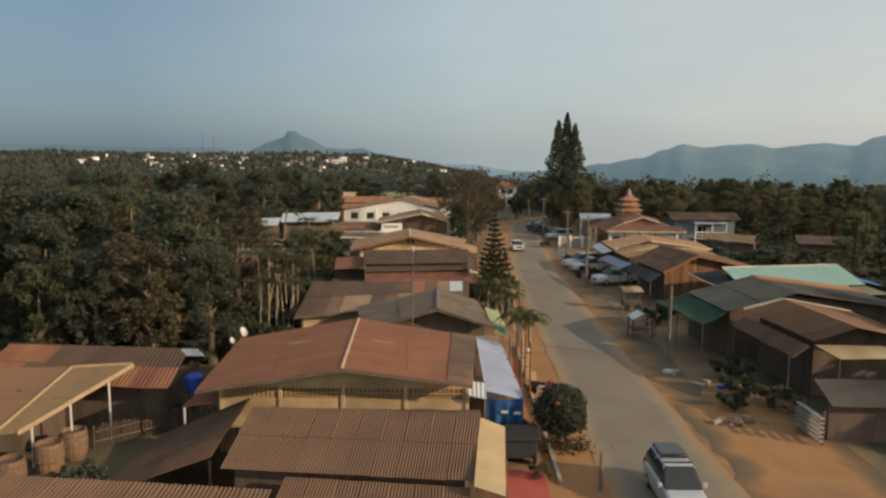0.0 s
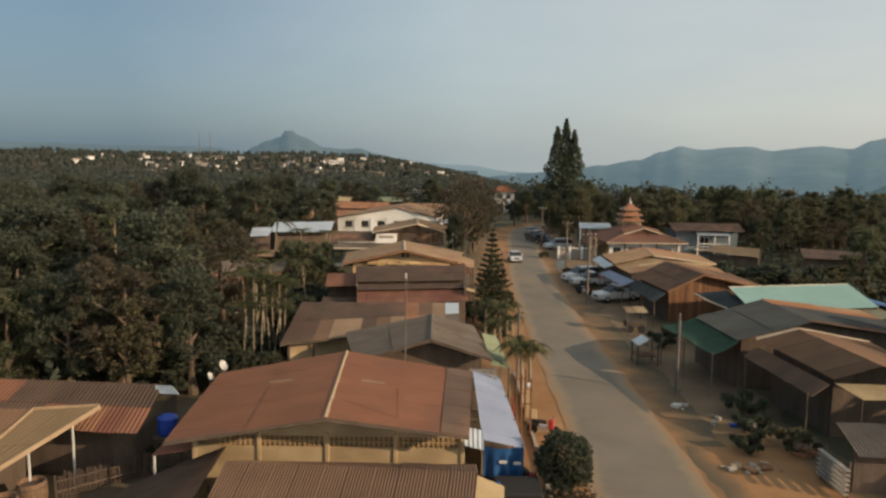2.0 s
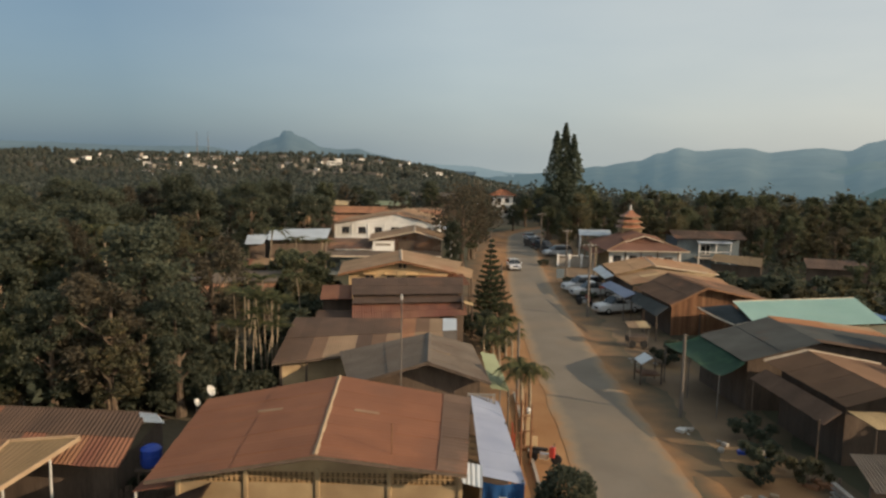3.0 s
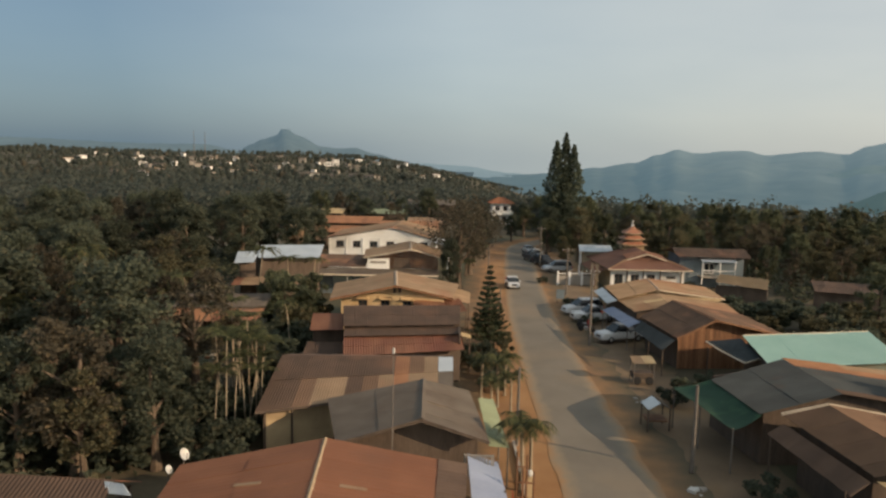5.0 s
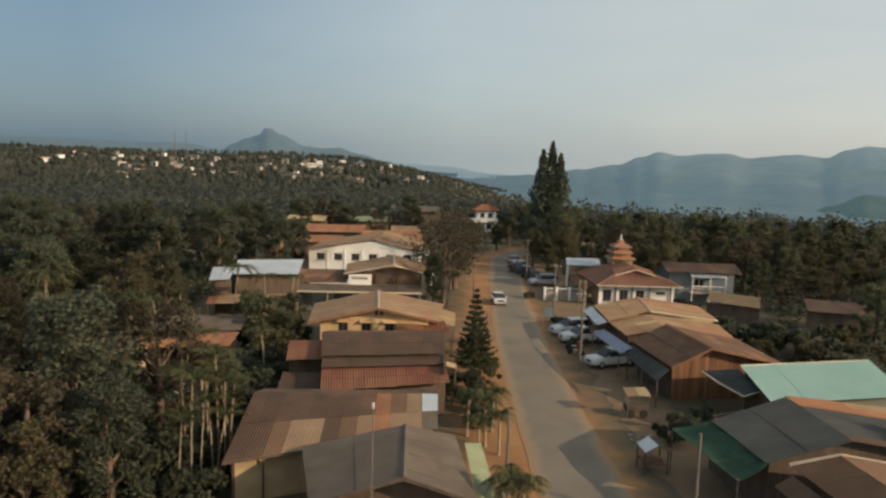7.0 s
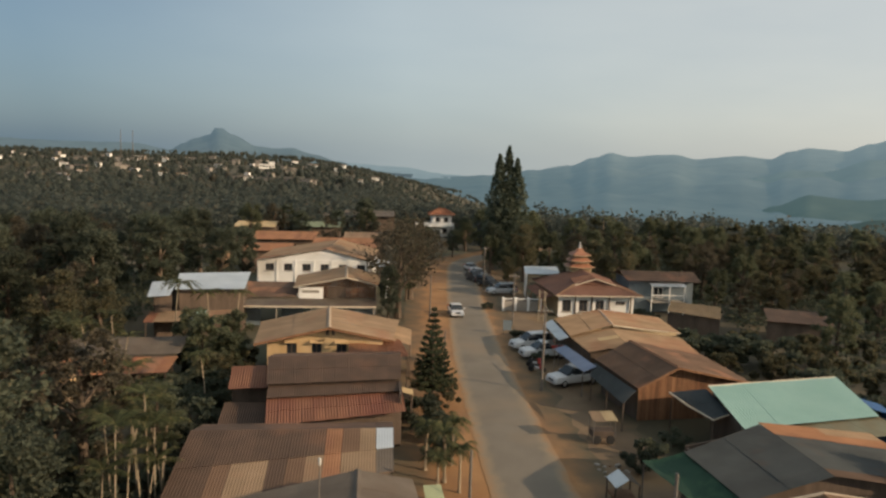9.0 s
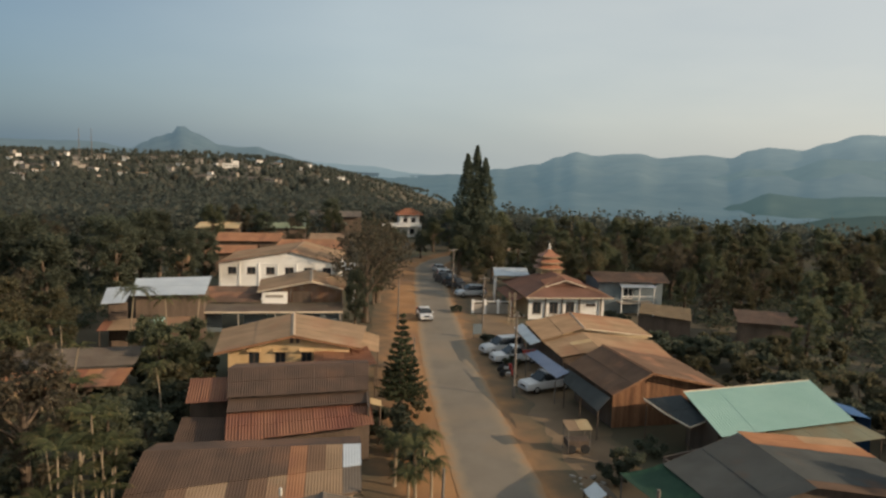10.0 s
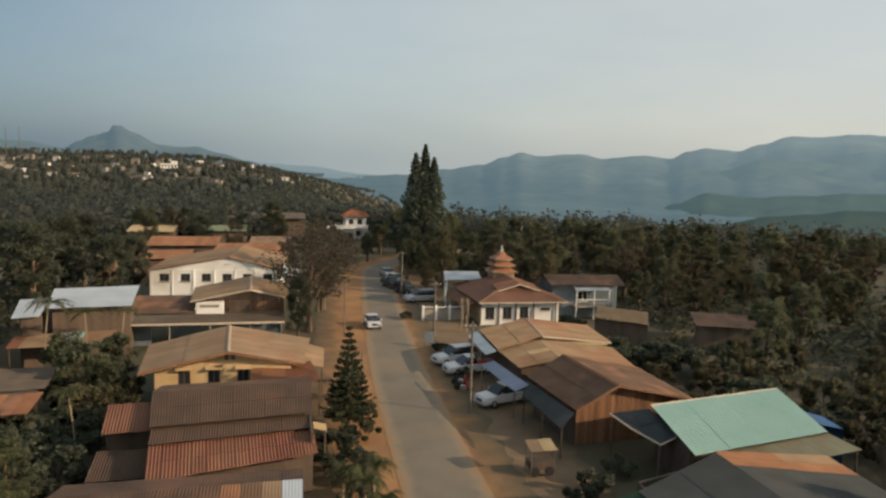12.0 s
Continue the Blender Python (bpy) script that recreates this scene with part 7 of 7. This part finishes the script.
rubble(-16.8, 88.0, 10, 0.7, ["plastic_white", "plastic_blue", "red_cloth"], "household clutter beside a house")
rubble(-20.5, 69.5, 8, 0.9, ["fascia", "wood"], "pale scraps on bare ground")
rack = thing("plank_rack", (18.4, 36.0, 0), "rack of stacked grey planks beside a shed", "plank stack")
for i in range(6):
    part("plank", box(17.5, 17.72, 34.6, 37.0, 0.25 + i * 0.22, 0.31 + i * 0.22), M["concrete"], rack)
for y in (34.8, 36.8):
    part("upright", box(17.75, 17.83, y - 0.04, y + 0.04, 0, 1.7), M["wood_dark"], rack)
wallob = thing("yard_wall", (19.4, 112.0, 0), "grey block wall with a pale rail by the hall", "wall")
part("panel", box(16.9, 22.0, 111.9, 112.1, 0, 1.35, 0.03), M["concrete"], wallob)
for x in (16.8, 18.5, 20.3, 22.1):
    part("pier", box(x - 0.15, x + 0.15, 111.8, 112.2, 0, 1.9, 0.03), M["wall_white"], wallob)
part("rail", box(16.9, 22.0, 111.95, 112.05, 1.6, 1.72), M["wall_white"], wallob)
signp = thing("notice_board", (15.0, 98.2, 0), "grey-blue notice board on short legs", "sign")
part("board", box(14.5, 15.5, 98.15, 98.25, 0.5, 1.7, 0.02), M["wall_blue"], signp)
for x in (14.6, 15.4):
    part("leg", box(x - 0.04, x + 0.04, 98.26, 98.34, 0, 1.6), M["pole"], signp)
frame_ = thing("timber_scaffold", (20.6, 104.6, 0), "thin timber frame with hanging plants", "frame")
posts(frame_, [(20.2, 104.4), (20.9, 104.4), (20.2, 105.1), (20.9, 105.1)], 0, 4.2, "bark_pale", 0.05)
for z in (1.0, 2.0, 3.0, 4.0):
    part("bar", beam((20.1, 104.36, z), (21.0, 104.36, z), 0.05, 0.05), M["bark_pale"], frame_)
shrine = thing("spirit_house", (-24.3, 73.0, 0), "small pale shrine with a pointed roof among trees", "shrine")
part("pedestal", box(-24.6, -24.0, 72.7, 73.3, 0, 1.4, 0.05), M["wall_cream"], shrine)
part("chamber", box(-24.8, -23.8, 72.5, 73.5, 1.4, 2.3, 0.08), M["wall_yellow"], shrine)
part("roof", lathe([(0.85, 2.3), (0.8, 2.4), (0.35, 2.9), (0.12, 3.3), (0.02, 4.0)], (-24.3, 73, 0), 8), M["roof_tan"], shrine)
tank = thing("water_tower", (-23.6, 122, 0), "tan square water tower behind a house", "tower")
part("shaft", box(-24.9, -22.4, 121, 123.4, 0, 6.4, 0.1), M["roof_tan"], tank)
part("cap", box(-25.1, -22.2, 120.8, 123.6, 6.4, 6.75, 0.06), M["wall_cream"], tank)
bluetarp = solo("tarpaulin", ([(36.0, 66.6, 3.25), (38.2, 66.4, 2.7), (38.0, 64.2, 2.6), (36.3, 64.2, 2.95), (36.0, 66.6, 3.23), (38.2, 66.4, 2.68), (38.0, 64.2, 2.58), (36.3, 64.2, 2.93), (38.3, 66.5, 0), (38.1, 64.1, 0)], [(0, 1, 2, 3), (7, 6, 5, 4), (1, 8, 9, 2)]), M["tarp"], "blue tarpaulin draped beside a green roof", "tarpaulin")


def pink_house():
    x, y = 14.8, 213
    h = thing("house", (x, y, 0), "two-storey pale pink house with red-brown roof", "house", "village houses")
    ops = [(1.0, 2.2, 3.4, 4.8), (3.2, 4.4, 3.4, 4.8), (5.4, 6.6, 3.4, 4.8)]
    w = wall(h, (x - 4, y - 3), (x + 4, y - 3), 0, 3.0, "wall_white", [(1.0, 2.2, 0.9, 2.2), (5.4, 6.6, 0.9, 2.2)])
    w2 = wall(h, (x - 1.5, y - 3), (x + 4, y - 3), 3.1, 6.0, "wall_white", [(1.0, 2.2, 4.0, 5.3), (3.2, 4.4, 4.0, 5.3)])
    for o in ((1.0, 2.2, 4.0, 5.3), (3.2, 4.4, 4.0, 5.3)):
        window(h, w2, *o)
    for o in ((1.0, 2.2, 0.9, 2.2), (5.4, 6.6, 0.9, 2.2)):
        window(h, w, *o)
    part("balcony", box(x - 6.5, x + 4.4, y - 4.6, y - 3.02, 2.85, 3.05, 0.03), M["wall_white"], h)
    part("balcony_rail", box(x - 6.5, x + 4.4, y - 4.6, y - 4.5, 3.06, 3.9, 0.03), M["wall_white"], h)
    posts(h, [(x - 6.2, y - 4.4), (x - 2.5, y - 4.4), (x + 1, y - 4.4), (x + 4.2, y - 4.4)], 0, 2.85, "wall_white", 0.15)
    wall(h, (x + 4, y - 3), (x + 4, y + 4), 0, 6.0, "wall_white")
    wall(h, (x - 1.5, y + 4), (x - 1.5, y - 3), 3.0, 6.0, "wall_white")
    slope(h, (x + 0.5, y + 0.5, 7.6), (x + 2.0, y + 0.5, 7.6), (x + 5, y - 4, 6.0), (x - 2.5, y - 4, 6.0), "roof_brown", 1.2)
    slope(h, (x + 2.0, y + 0.5, 7.6), (x + 2.0, y + 1.5, 7.6), (x + 5, y + 5, 6.0), (x + 5, y - 4, 6.0), "roof_brown", 1.2)
    slope(h, (x + 0.5, y + 1.5, 7.6), (x + 0.5, y + 0.5, 7.6), (x - 2.5, y - 4, 6.0), (x - 2.5, y + 5, 6.0), "roof_brown", 1.2)


pink_house()


def far_house(seed, mat_wall, mat_roof, label):
    rr = random.Random(seed)
    h = thing("distant_house", (0, 0, 0), label, "house", "distant village houses")
    w, d, z = rr.uniform(7, 11), rr.uniform(6, 8), rr.uniform(2.6, 4.2)
    part("wall", box(-w / 2, w / 2, -d / 2, d / 2, -7.5, z), M[mat_wall], h)
    part("roof", ([(-w / 2 - 0.6, -d / 2 - 0.7, z - 0.1), (w / 2 + 0.6, -d / 2 - 0.7, z - 0.1), (w / 2 + 0.6, d / 2 + 0.7, z - 0.1), (-w / 2 - 0.6, d / 2 + 0.7, z - 0.1), (-w / 2 - 0.6, 0, z + 1.8), (w / 2 + 0.6, 0, z + 1.8)], [(3, 2, 1, 0), (0, 1, 5, 4), (2, 3, 4, 5), (1, 2, 5), (3, 0, 4)]), M[mat_roof], h)
    for i in range(3):
        x = -w / 2 + w * (i + 0.5) / 3
        part("window", box(x - 0.5, x + 0.5, -d / 2 - 0.04, -d / 2 + 0.02, z - 2.2, z - 1.0), M["glass"], h)
    return h


protos = [far_house(1, "concrete", "roof_grey", "distant grey house with a dull metal roof"), far_house(2, "concrete", "roof_grey", "distant grey house with a weathered roof"), far_house(3, "wall_white", "roof_grey", "distant white house with a grey roof"), far_house(4, "wall_white", "roof_tan", "distant white building with a tan roof")]
rng = random.Random(31)
for k in range(96):
    az, d = rng.uniform(-30, -3) if k < 90 else rng.uniform(-5, 1), rng.uniform(430, 880)
    x, y = 9 + d * math.sin(radians(az)), 40 + d * math.cos(radians(az))
    ob = protos[k % 4] if k < 4 else copy_thing(protos[k % 4], Matrix())
    s = rng.uniform(0.28, 0.62)
    ob.matrix_basis = Matrix.LocRotScale((x, y, land(x, y) + rng.uniform(2.0, 3.6)), Euler((0, 0, radians(rng.uniform(-40, 40)))), (s * 1.5, s, s * 0.72))
block = thing("distant_building", (0, 0, 0), "distant white two-storey building on the hillside", "building", "distant village houses")
part("wall", box(-9, 9, -5, 5, -6, 6.0), M["wall_white"], block)
part("upper_wall", box(2, 9, -5.4, 4, 6.0, 9.0), M["wall_white"], block)
part("roof", box(-9.6, 9.6, -5.6, 5.6, 6.0, 6.3), M["concrete"], block)
for i in range(5):
    part("window", box(-8 + 3.4 * i, -6 + 3.4 * i, -5.05, -4.98, 2.5, 4.5), M["glass"], block)
bx, by = 9 + 640 * math.sin(radians(-10.3)), 40 + 640 * math.cos(radians(-10.3))
block.matrix_basis = Matrix.LocRotScale((bx, by, land(bx, by) + 2.2), Euler((0, 0, 0.15)), (0.75, 0.75, 0.75))
for x, y in ((-307.7, 882), (-295.9, 887)):
    e = thing("radio_mast", (x, y, land(x, y)), "tall thin lattice radio mast on the hillside", "mast", "radio masts")
    part("lattice", tube([(x, y, land(x, y)), (x, y, land(x, y) + 32)], [0.55, 0.2], 4), M["pole"], e)
